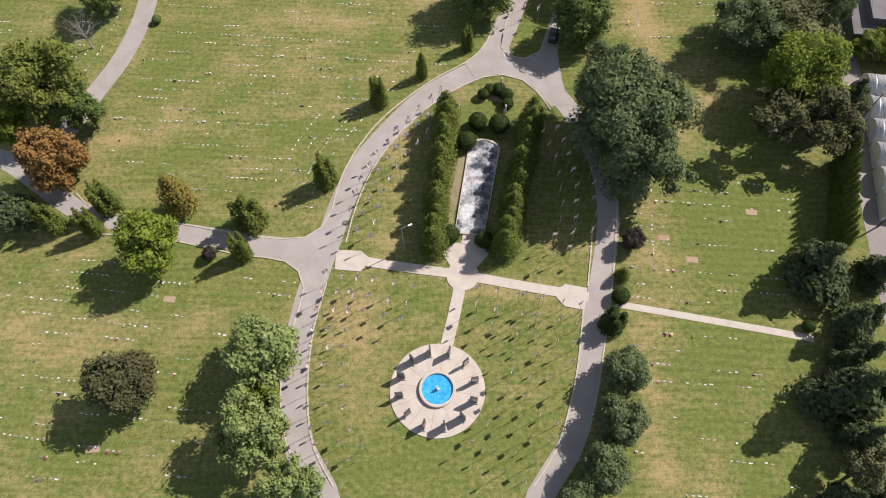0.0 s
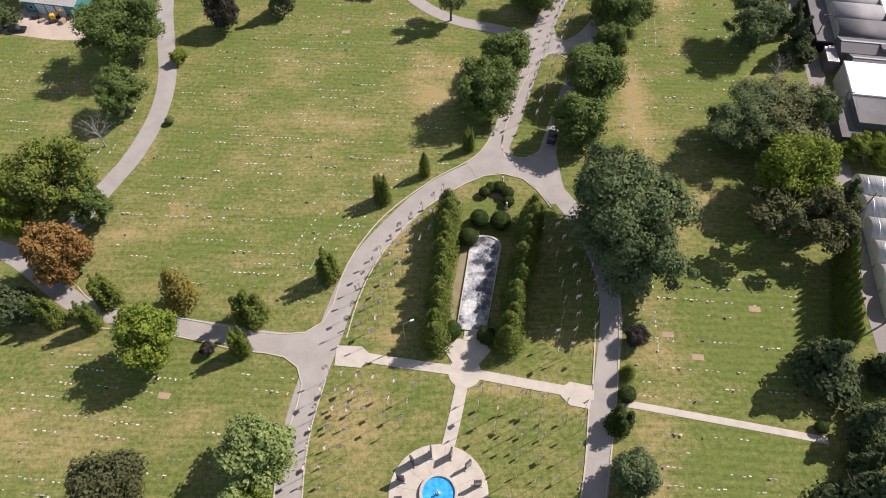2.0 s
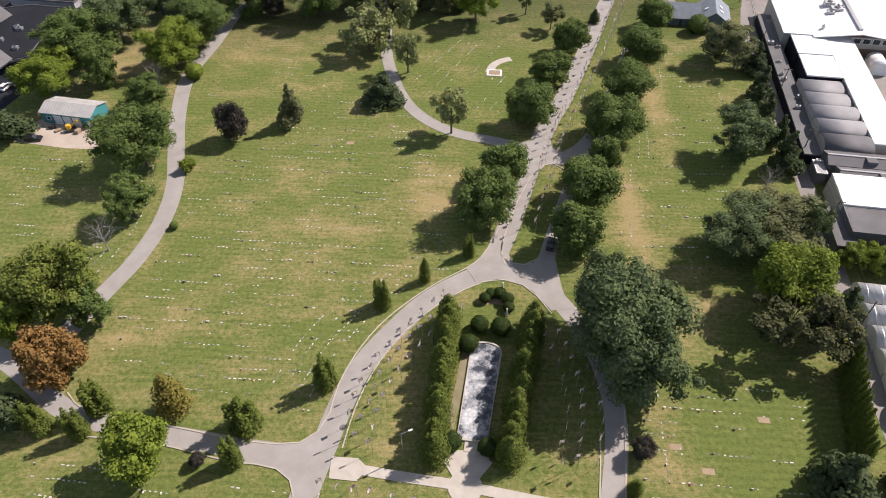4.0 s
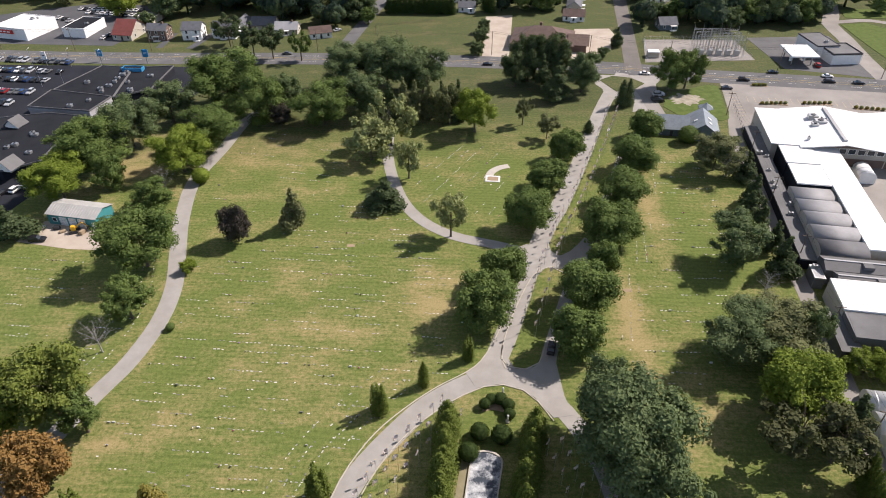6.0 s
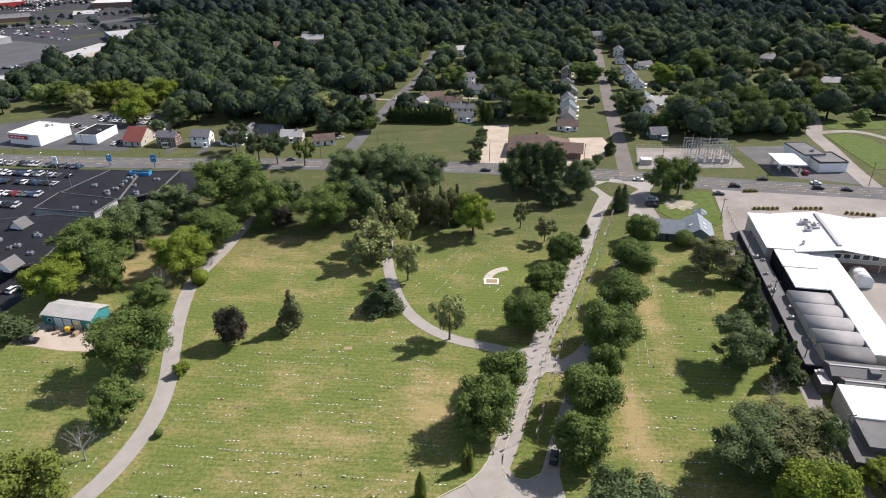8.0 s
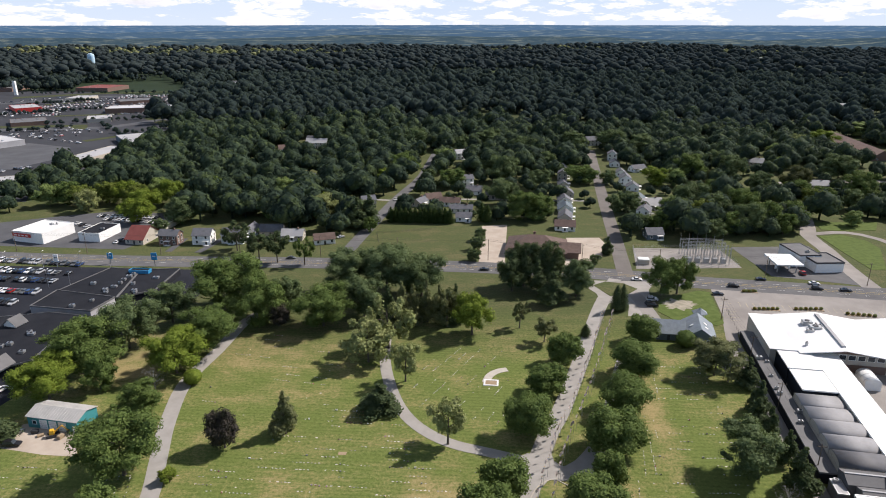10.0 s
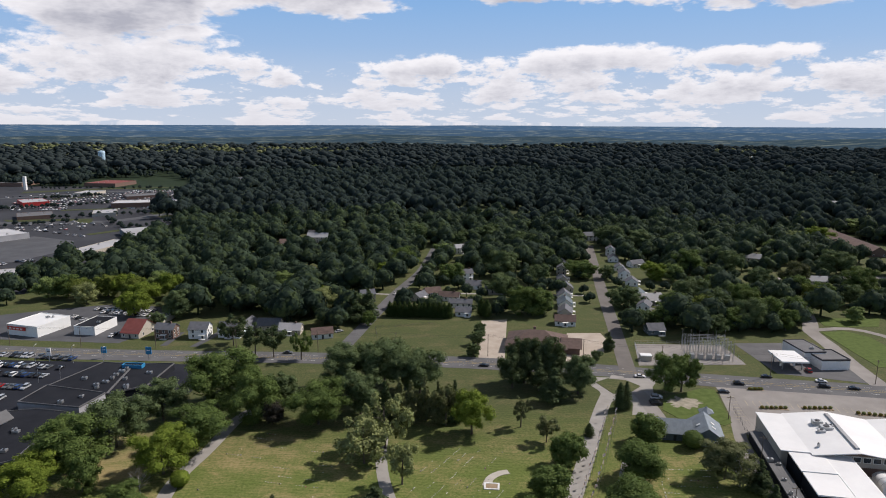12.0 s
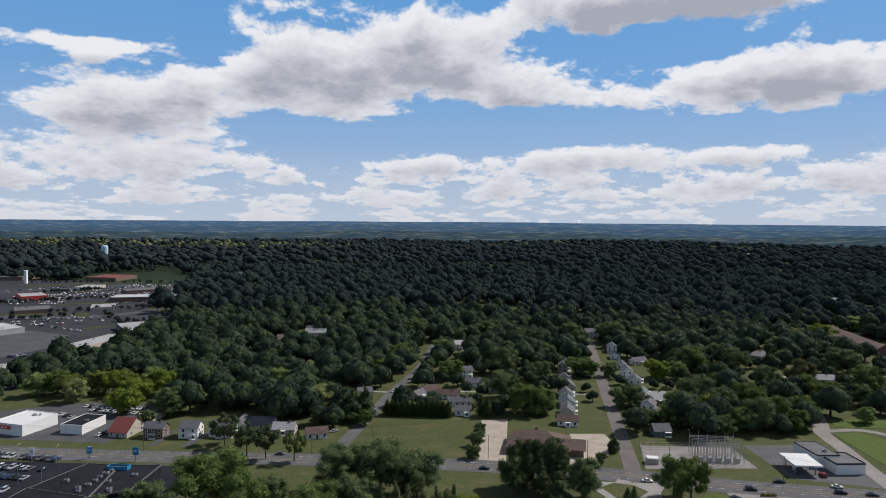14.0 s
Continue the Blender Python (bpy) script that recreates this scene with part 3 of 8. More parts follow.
# pale kerbs along the drives
KERB_RUNS = [
    [(-75.4, 69.8), (-70.5, 65.7), (-62.2, 63.8), (-51.8, 61.9), (-40.4, 59.4), (-32.7, 58.3), (-28.3, 58.5), (-25.2, 60.7), (-23.5, 64.5)],
    [(-23.5, 64.5), (-22.5, 70.6), (-20.0, 77.3), (-15.6, 84.8), (-9.8, 91.2), (-3.1, 96.9), (3.5, 101.2), (7.1, 104.7), (10.1, 110.3), (12.8, 116.6)],
    [(-68.1, 60.3), (-54.6, 58.6), (-39.9, 54.9), (-35.5, 54.4), (-31.7, 53.5), (-29.0, 51.4), (-27.7, 47.9), (-28.2, 44.0), (-29.5, 38.1), (-30.2, 32.0), (-29.7, 25.2), (-28.1, 19.6), (-25.1, 14.2)],
    [(-20.4, 57.2), (-18.8, 65.2), (-15.8, 73.8), (-10.8, 82.3), (-3.7, 89.9), (3.0, 94.8), (7.4, 97.0), (11.7, 97.5), (15.9, 95.9), (18.7, 92.7), (21.3, 87.6)],
    [(-23.5, 49.0), (-25.2, 40.2), (-25.6, 31.9), (-25.1, 25.1), (-23.6, 19.0), (-20.0, 13.1)],
    [(26.8, 59.6), (26.0, 54.8), (24.5, 47.0)],
    [(23.2, 42.6), (21.3, 33.0), (19.2, 25.7), (16.2, 18.3), (12.1, 12.7)],
    [(32.2, 64.5), (30.9, 57.1), (29.1, 47.7), (27.3, 40.1), (25.4, 32.9), (23.1, 25.1)],
    [(12.4, 109.6), (11.7, 105.4), (13.3, 102.8), (17.0, 102.0), (20.2, 103.9), (22.3, 109.2)],
    [(12.5, 102.3), (12.0, 107.5), (15.3, 118.8), (20.0, 130.4), (23.3, 136.2), (27.8, 139.0), (31.1, 136.1)],
]
for run in KERB_RUNS:
    kerb_along(run, 0.0)
lane("path_cross", [(-21.7, 54.1), (-10.8, 52.0), (1.3, 49.9), (13.1, 47.3), (24.4, 44.9)], 1.9, CONCRETE, "pale concrete footpath across the memorial garden", 0.10, category="path")
slab("path_pad_west", [(-22.1, 55.7), (-17.3, 55.3), (-16.0, 54.0), (-16.1, 52.5), (-17.3, 51.0), (-22.2, 51.6)], 0.106, CONCRETE, "pale concrete pad at the footpath's end", "path")
slab("path_pad_east", [(24.4, 46.7), (20.4, 47.6), (18.9, 46.5), (18.6, 44.9), (20.0, 43.2), (23.4, 42.4)], 0.108, CONCRETE, "pale concrete pad at the footpath's end", "path")
pad_x, pad_y = 1.7, 49.7
slab("path_pad_centre", [(pad_x + 3.0 * math.cos(k * math.tau / 28), pad_y + 3.0 * math.sin(k * math.tau / 28)) for k in range(28)], 0.112, CONCRETE, "round pale concrete pad below the long pool", "path")
for k, p in enumerate(((-1.3, 55.1), (6.0, 54.7))):
    lane("path_arm", [(pad_x, pad_y), ((pad_x + p[0]) / 2, (pad_y + p[1]) / 2), p], 1.9, CONCRETE, "short pale concrete path beside the pool's foot", 0.120 + 0.004 * k, category="path")
slab("path_apron", [(pad_x, pad_y), (6.2, 54.9), (4.6, 56.2), (0.6, 56.6), (-1.4, 55.3)], 0.116, CONCRETE, "pale concrete apron at the pool's foot", "path")
lane("path_fountain", [(1.5, 49.3), (-0.1, 41.8), (-1.5, 36.3)], 2.2, CONCRETE, "pale concrete footpath to the round fountain plaza", 0.118, category="path")
lane("path_pool", [(2.8, 78.8), (1.0, 69.2), (-1.2, 59.7)], 1.6, DRY_PATH, "bare dry turf path beside the long pool", 0.05, category="path")
lane("path_east", [(29.2, 43.5), (39.9, 41.2), (51.4, 38.7), (62.6, 36.2)], 1.3, CONCRETE, "narrow worn concrete footpath across the east lawn", 0.05, category="path")

# ---- main road and side streets ----
MAIN = [(-440.0, 341.0), (-214.0, 304.8), (-62.0, 296.4), (12.7, 290.6), (80.0, 280.0), (114.5, 270.5), (170.5, 260.3), (315.0, 232.0), (600.0, 170.0)]
STREET_A = [(-51.9, 291.8), (-43.3, 341.2), (-29.9, 415.0), (-15.3, 481.3), (-5.4, 571.5)]
STREET_B = [(83.5, 278.6), (92.7, 334.5), (103.5, 402.5), (122.0, 513.5), (134.9, 587.3)]
STREET_C = [(187.0, 264.0), (190.5, 289.6), (195.5, 316.1), (198.6, 338.0), (206.0, 352.0), (222.8, 390.6)]
lane("main_road", MAIN, 14.5, ROAD, "wide grey asphalt main road with worn lane lines", 0.05, step=20)
lane("street_west", STREET_A, 7.0, ROAD, "grey residential side street", 0.055, step=10)
lane("street_centre", STREET_B, 7.4, OLD_ROAD, "worn pale residential side street", 0.06, step=10)
lane("street_east", STREET_C, 8.0, LOT, "pale side street with grass verges", 0.065, step=10)
slab("verge_lawn", [(203.5, 336.1), (217.1, 338.8), (224.5, 328.2), (223.7, 315.7), (207.5, 285.7), (200.5, 285.7), (201.6, 310.9)], 0.14, LAWN, "watered green lawn inside the drive loop", "ground")
slab("verge_lawn_north", [(215.3, 361.6), (252.5, 363.2), (241.1, 346.4), (219.8, 346.0), (211.3, 347.9)], 0.14, LAWN, "watered green lawn beyond the drive loop", "ground")
lane("drive_loop", [(198.0, 340.1), (209.6, 341.9), (222.3, 342.7), (233.0, 330.9), (236.0, 300.0)], 4.6, LOT, "pale asphalt drive loop between lawns", 0.068, step=6)
for k, pts in enumerate(([(-140.2, 313.0), (-136.8, 313.0), (-135.9, 334.1), (-139.3, 334.1)], [(-125.0, 311.5), (-121.2, 311.5), (-115.2, 335.6), (-119.0, 335.6)], [(-91.5, 331.4), (-91.0, 356.1), (-82.5, 352.9), (-83.8, 329.5)])):
    slab("house_drive", pts, 0.045 + 0.003 * k, SHADED_LOT, "grey asphalt drive beside a roadside house", "drive")
lane("street_cross", [(221.0, 453.7), (266.5, 462.8), (323.8, 463.5), (367.9, 450.3)], 7.0, LOT, "pale residential cross street", 0.07, step=10)
lane("drive_lawn_north", [(-52.4, 417.7), (-29.7, 412.2), (14.3, 415.5), (94.6, 410.7)], 3.0, LANE, "pale concrete back lane behind the houses", 0.045, step=10)
lane("alley", [(113.0, 236.0), (105.6, 216.0), (98.6, 177.0), (94.2, 150.0), (91.3, 127.0), (86.5, 98.0), (82.5, 73.0), (79.8, 55.0), (77.0, 30.0)], 4.4, LOT, "narrow worn asphalt alley beside the market buildings", 0.04, step=8)
lane("entrance_drive", [(77.0, 272.3), (81.7, 254.9), (82.0, 242.4), (82.0, 230.4)], 6.0, LOT, "asphalt drive to the office car park", 0.062)
slab("entrance_verge", [(66.1, 267.4), (72.4, 271.7), (79.8, 269.6), (84.3, 263.2), (78.8, 257.3), (70.7, 255.1)], 0.16, TURF, "oval grass island at the cemetery entrance", "ground")
slab("gate_forecourt", [(47.6, 199.4), (60.2, 236.4), (65.3, 249.6), (65.5, 258.5), (63.4, 263.6), (64.9, 273.3), (94.8, 271.5), (89.1, 262.5), (85.7, 248.2), (83.9, 236.0), (72.8, 235.7), (76.2, 246.6), (72.3, 251.3), (67.0, 246.7), (61.0, 232.7), (49.5, 199.4)], 0.057, LANE, "worn asphalt drive round the grass island at the gate", "road")
slab("market_lot", [(108.0, 226.0), (116.5, 264.5), (150.0, 257.0), (176.0, 252.0), (260.0, 236.0), (240.0, 150.0), (120.0, 110.0), (112.0, 140.0), (120.0, 180.0)], 0.035, LOT, "wide worn parking lot round the market hall", "parking lot")
slab("dealer_lot", [(-300.0, 300.0), (-212.0, 293.0), (-140.0, 289.5), (-100.0, 286.0), (-104.0, 255.0), (-128.0, 196.0), (-140.0, 150.0), (-300.0, 160.0)], 0.03, DARK_LOT, "fresh black asphalt car sales lot", "parking lot")
slab("workshop_yard", [(-124.4, 153.1), (-121.1, 163.6), (-106.5, 165.0), (-98.1, 148.5), (-108.0, 149.4)], 0.028, GRAVEL, "pale gravel yard before the workshop", "yard")
slab("church_lot_west", [(22.5, 356.1), (37.1, 358.4), (29.4, 292.4), (17.0, 292.3)], 0.04, GRAVEL, "pale gravel parking lot beside the church hall", "parking lot")
slab("church_lot_east", [(66.5, 334.3), (84.3, 334.5), (85.0, 325.2), (78.6, 304.1), (68.3, 292.6), (57.7, 292.5)], 0.042, GRAVEL, "pale gravel parking lot beside the church hall", "parking lot")
slab("substation_pad", [(97.6, 317.6), (141.2, 315.2), (141.1, 288.8), (90.8, 287.3)], 0.04, LOT, "grey gravel pad of an electric substation", "yard")
slab("station_lot", [(148.2, 318.6), (189.2, 319.7), (186.2, 265.3), (178.2, 268.7), (149.9, 277.9)], 0.038, ROAD, "asphalt forecourt of a service station", "parking lot")
slab("store_lot", [(-237.7, 322.9), (-258.8, 362.4), (-220.3, 380.2), (-195.9, 389.1), (-163.1, 380.7), (-159.3, 363.3), (-156.9, 332.6), (-162.4, 316.5)], 0.032, SHADED_LOT, "worn asphalt lot between the roadside stores", "parking lot")
slab("office_lawn", [(86.0, 239.9), (89.0, 248.5), (93.4, 253.4), (109.4, 261.0), (114.3, 259.6), (108.0, 229.0), (104.4, 226.6), (98.9, 231.0), (90.0, 231.5)], 0.13, LAWN, "bright watered lawn beside the cemetery office", "ground")
sand_x, sand_y = 96.6, 246.7
slab("sand_patch", [(sand_x + (6.4 + 1.5 * math.sin(2.3 * k) + 0.8 * math.sin(7.1 * k)) * math.cos(k * math.tau / 40), sand_y + (5.0 + 1.1 * math.cos(1.7 * k) + 0.7 * math.sin(5.3 * k)) * math.sin(k * math.tau / 40)) for k in range(40)], 0.145, SAND, "bare sandy patch in the office lawn", "ground")


# ---- trees ----
SHAPES = {}


def mesh_from_arrays(name, verts, faces, mat):
    me = bpy.data.meshes.new(name)
    me.from_pydata(verts, [], faces)
    me.materials.append(mat)
    return me


def unit(rng, n):
    d = rng.normal(size=(n, 3))
    return d / np.linalg.norm(d, axis=1, keepdims=True)


def leaf_quads(rng, centres, normals, size):
    """Small folded diamonds, one a leaf clump."""
    n = len(centres)
    a = np.cross(normals, unit(rng, n))
    a /= np.linalg.norm(a, axis=1, keepdims=True) + 1e-9
    b = np.cross(normals, a)
    s = (size * rng.uniform(0.6, 1.25, n))[:, None]
    w = s * rng.uniform(0.5, 0.85, n)[:, None]
    lift = normals * s * 0.22
    verts = np.stack([centres - a * s - lift, centres - b * w, centres + a * s - lift, centres + b * w], 1).reshape(-1, 3)
    faces = np.arange(4 * n).reshape(-1, 4)
    return verts, faces


BALL = bmesh.new()
bmesh.ops.create_icosphere(BALL, subdivisions=1, radius=1.0)
BALL_V = np.array([v.co[:] for v in BALL.verts])
BALL_F = [[v.index for v in f.verts] for f in BALL.faces]
BALL.free()
BALL2 = bmesh.new()
bmesh.ops.create_icosphere(BALL2, subdivisions=2, radius=1.0)
BALL2_V = np.array([v.co[:] for v in BALL2.verts])
BALL2_F = [[v.index for v in f.verts] for f in BALL2.faces]
BALL2.free()


def crown_arrays(seed, kind, leaves):
    """Leaf clumps on uneven lobes, in a crown one wide (radius) and reaching from z = 0 to 1 of its height."""
    rng = np.random.default_rng(seed)
    if kind == "round":
        k = 54
        c = unit(rng, k) * rng.uniform(0.34, 0.84, k)[:, None]
        c[:, 2] = c[:, 2] * 0.60 + 0.50
        c[:4] = (0, 0, 0.60), (0.22, -0.12, 0.45), (-0.22, 0.15, 0.42), (0.0, 0.1, 0.78)
        r = rng.uniform(0.14, 0.27, k)
        r[:4] = 0.36, 0.32, 0.32, 0.26
        flat, size = 0.50, 0.044
    elif kind == "dense":
        k = 46
        c = unit(rng, k) * rng.uniform(0.42, 0.66, k)[:, None]
        c[:, 2] = c[:, 2] * 0.66 + 0.50
        c[:4] = (0, 0, 0.55), (0.2, -0.1, 0.45), (-0.2, 0.15, 0.42), (0.0, 0.1, 0.72)
        r = rng.uniform(0.17, 0.27, k)
        r[:4] = 0.46, 0.38, 0.38, 0.34
        flat, size = 0.60, 0.043
    elif kind == "open":
        k = 26
        c = unit(rng, k) * rng.uniform(0.35, 0.85, k)[:, None]
        c[:, 2] = c[:, 2] * 0.50 + 0.52
        r = rng.uniform(0.13, 0.24, k)
        flat, size = 0.55, 0.050
    elif kind == "column":
        k = 14
        t = np.linspace(0.06, 0.93, k)
        c = np.stack([rng.uniform(-0.2, 0.2, k) * (1 - t), rng.uniform(-0.2, 0.2, k) * (1 - t), t], 1)
        r = 0.85 * (1 - t ** 2.4) + 0.09
        flat, size = 0.16, 0.085
    elif kind == "spires":
        tips = [(0.0, 0.1, 1.0), (0.48, 0.05, 0.84), (-0.46, 0.0, 0.90), (0.1, -0.45, 0.78), (-0.15, 0.48, 0.72)]
        c, r = [], []
        for tx, ty, th in tips:
            for t in np.linspace(0.06, 0.95, 9):
                c.append((tx * (0.6 + 0.5 * t), ty * (0.6 + 0.5 * t), t * th))
                r.append(0.50 * (1 - t) ** 0.6 + 0.05)
        c, r = np.array(c), np.array(r)
        flat, size = 0.22, 0.085
    else:  # cone
        k = 22
        t = np.repeat(np.linspace(0.05, 0.93, k // 2), 2)
        ang = rng.uniform(0, math.tau, k)
        rad = (1 - t) * rng.uniform(0.3, 0.75, k)
        c = np.stack([rad * np.cos(ang), rad * np.sin(ang), t], 1)
        r = 0.46 * (1 - t) + 0.08
        flat, size = 0.30, 0.085
    # leaf clumps
    w = r ** 2
    pick = rng.choice(len(c), leaves * 3, p=w / w.sum())
    d = unit(rng, leaves * 3)
    d[:, 2] += 0.25
    d /= np.linalg.norm(d, axis=1, keepdims=True)
    scale = np.array([1, 1, flat if kind in ("column", "spires", "cone", "round", "dense") else 0.62])
    p = c[pick] + d * (r[pick] * rng.uniform(0.72, 1.16, leaves * 3))[:, None] * scale
    gap = (p[:, None, :] - c[None]) / (r[None, :, None] * scale)
    inside = (np.linalg.norm(gap, axis=2) < 0.66).any(1)
    keep = np.where(~inside & (p[:, 2] > 0.0))[0][:leaves]
    p, d = p[keep], d[keep]
    nrm = d + 0.62 * unit(rng, len(p)) + (0.0, 0.0, 0.30)
    nrm /= np.linalg.norm(nrm, axis=1, keepdims=True)
    return p, nrm, c, r, scale, size


def crown_mesh(seed, kind, leaves, ratio, fine=1.0):
    """ratio: crown height over crown radius, so that leaves stay the same size in all directions."""
    rng = np.random.default_rng(seed + 500)
    p, nrm, c, r, scale, size = crown_arrays(seed, kind, leaves)
    stretch = np.array([1, 1, ratio])
    v, f = leaf_quads(rng, p * stretch, nrm, size * fine)
    verts, faces = [v], [list(q) for q in f]
    n = len(v)
    for ci, ri in zip(c, r):
        jag = BALL_V * rng.uniform(0.55, 0.80, (len(BALL_V), 1))
        verts.append((ci + jag * ri * scale) * stretch)
        faces += [[n + i for i in q] for q in BALL_F]
        n += len(BALL_V)
    v = np.concatenate(verts)
    wide = np.percentile(np.linalg.norm(v[:, :2], axis=1), 96)
    low, high = np.percentile(v[:, 2], (0.5, 99.5))
    v[:, :2] /= wide
    v[:, 2] = (v[:, 2] - low) / (high - low) * ratio
    return v, faces


def trunk_mesh(name, seed, height, crown_base, girth, spread, mat, limbs=7, bare=False):
    """A tapered trunk with limbs; lengths in metres."""
    rng = random.Random(seed)
    bm = bmesh.new()
    lean = Vector((rng.uniform(-0.03, 0.03) * height, rng.uniform(-0.03, 0.03) * height, 0))
    mid, top = Vector((0, 0, crown_base)) + lean * 0.5, Vector((0, 0, height * 0.82)) + lean
    tube(bm, (0, 0, -0.3), (0, 0, 0.35), girth * 1.55, girth * 1.05, 8)
    tube(bm, (0, 0, 0.35), mid, girth * 1.05, girth * 0.72, 8)
    tube(bm, mid, top, girth * 0.72, girth * 0.16, 7)
    for i in range(limbs):
        s = i / limbs
        a = mid.lerp(top, s * 0.75)
        ang = i * 2.4 + rng.uniform(-0.4, 0.4)
        out = Vector((math.cos(ang), math.sin(ang), 0)) * spread * rng.uniform(0.55, 0.85) * (1 - 0.45 * s)
        b = a + out * 0.55 + Vector((0, 0, spread * rng.uniform(0.2, 0.4)))
        e = b + out * 0.5 + Vector((0, 0, spread * rng.uniform(0.1, 0.35)))
        g = girth * (0.42 - 0.2 * s)
        tube(bm, a, b, g, g * 0.6, 5)
        tube(bm, b, e, g * 0.6, g * 0.15, 5)
        if bare:
            for j in range(7):
                k = rng.uniform(0.25, 1.0)
                q = a.lerp(b, k) if j % 2 else b.lerp(e, k)
                tip = q + Vector((rng.uniform(-1, 1), rng.uniform(-1, 1), rng.uniform(0.0, 0.9))).normalized() * spread * rng.uniform(0.2, 0.42)
                tube(bm, q, tip, g * 0.30, g * 0.06, 4)
                for _ in range(3):
                    m2 = q.lerp(tip, rng.uniform(0.4, 0.95))
                    t2 = m2 + Vector((rng.uniform(-1, 1), rng.uniform(-1, 1), rng.uniform(-0.1, 0.9))).normalized() * spread * rng.uniform(0.1, 0.22)
                    tube(bm, m2, t2, g * 0.14, g * 0.04, 3)
    me = bpy.data.meshes.new(name)
    bm.to_mesh(me)
    bm.free()
    me.materials.append(mat)
    return me


KINDS = {  # crown height over radius, crown start over height, leaves, girth over height
    "round": (1.75, 0.16, 4300, 0.026), "dense": (1.75, 0.12, 4300, 0.026), "open": (1.8, 0.30, 2300, 0.022), "column": (4.2, 0.03, 1900, 0.014),
    "spires": (4.2, 0.02, 2300, 0.014), "cone": (3.0, 0.05, 2500, 0.020),
}
tree_count = 0


def tree(kind, mat, x, y, radius, height, label, name="tree", category="tree", bark=None, start=None, turn=None, group=""):
    """A tree with its base at (x, y): a trunk with limbs, and a crown of leaf clumps."""
    global tree_count
    tree_count += 1
    ratio, begin, leaves, girth = KINDS[kind]
    begin = begin if start is None else start
    variant = tree_count % (4 if kind in ("round", "dense") else 3)
    fine = 1.0
    if kind in ("round", "dense") and radius > 6.5:
        leaves, fine = (7200, 0.76) if radius < 9.4 else (11500, 0.60)
    bark = bark or BARK
    key = (kind, variant, mat.name, leaves)
    if key not in SHAPES:
        v, f = crown_mesh(11 + 7 * variant, kind, leaves, ratio, fine)
        SHAPES[key] = mesh_from_arrays("crown", v.tolist(), f, mat)
    base = begin * height
    tkey = ("trunk", kind, variant, round(height), round(radius), bark.name, begin)
    if tkey not in SHAPES:
        SHAPES[tkey] = trunk_mesh("trunk", 3 + variant, height, base + 0.12 * height, girth * height, radius, bark)
    root = empty(name, x, y, 0, (tree_count * 77) % 360 if turn is None else turn, label, category, group)
    trunk = new("trunk", SHAPES[tkey])
    trunk.parent = root
    crown = new("crown", SHAPES[key])
    crown.parent = root
    crown.location = (0, 0, base)
    crown.scale = (radius, radius, (height - base) / ratio)
    return root


def bare_tree(x, y, radius, height, label):
    global tree_count
    tree_count += 1
    root = empty("dead_tree", x, y, 0, tree_count * 61 % 360, label, "tree")
    trunk = new("trunk", trunk_mesh("trunk", tree_count, height, height * 0.22, height * 0.022, radius, DEADWOOD, 12, True))
    trunk.parent = root
    return root


def ball_shrub(x, y, radius, mat, label, squash=0.85, name="topiary_shrub"):
    """A clipped ball of fine sprays on a short stem."""
    root = empty(name, x, y, 0, (x * 37) % 360, label, "shrub")
    key = ("ball", mat.name)
    if key not in SHAPES:
        rng = np.random.default_rng(5)
        d = unit(rng, 900)
        v, f = leaf_quads(rng, d * rng.uniform(0.93, 1.03, 900)[:, None], d + 0.5 * unit(rng, 900), 0.085)
        core = BALL2_V * 0.93
        SHAPES[key] = mesh_from_arrays("crown", np.concatenate([v, core]).tolist(), [list(q) for q in f] + [[len(v) + i for i in q] for q in BALL2_F], mat)
    crown = new("crown", SHAPES[key])
    crown.parent = root
    crown.location, crown.scale = (0, 0, radius * squash), (radius, radius, radius * squash)
    bm = bmesh.new()
    tube(bm, (0, 0, -0.2), (0, 0, radius * 0.5), 0.10, 0.07, 6)
    part("stem", bm, BARK, root)
    return root


# west lawn
tree("round", SUNNY, -82.0, 90.3, 9.1, 18.7, "large yellow-green tree beside the west drive")
tree("round", LIME, -89.1, 83.2, 4.8, 14.1, "yellow-green tree at the edge of the west drive")
tree("round", MAPLE, -74.5, 86.0, 4.1, 11.7, "mid-green tree overhanging the west drive")
tree("dense", AMBER, -77.6, 73.9, 5.9, 12.9, "orange-brown autumn tree beside the west drive", start=0.05)
tree("cone", SPRUCE, -85.0, 62.1, 5.3, 16, "large blue-green conifer by the west drive")
tree("spires", CEDAR, -76.9, 61.6, 2.2, 9.5, "upright arborvitae with several tips beside the drive", "arborvitae", turn=20)
tree("spires", CEDAR, -69.0, 60.6, 1.9, 9, "upright arborvitae with two tips beside the drive", "arborvitae", turn=50)
tree("spires", CEDAR, -67.3, 66.0, 2.5, 9.5, "bushy upright arborvitae beside the drive", "arborvitae", turn=80)
tree("column", GOLD, -52.6, 65.6, 3.4, 11.5, "golden-tinged upright cypress on the lawn", "cypress")
tree("dense", LIME, -54.4, 54.2, 5.8, 14.1, "bright yellow-green tree beside the west drive")
tree("spires", CEDAR, -38.6, 61.7, 3.1, 9.5, "wide arborvitae with two tips by the drive", "arborvitae", turn=10)
tree("spires", CEDAR, -39.5, 54.7, 1.9, 9, "upright arborvitae at the kerb of the drive", "arborvitae", turn=60)
tree("dense", PURPLE, -45.8, 54.6, 1.4, 3, "small purple-leaved tree beside the drive", start=0.1)
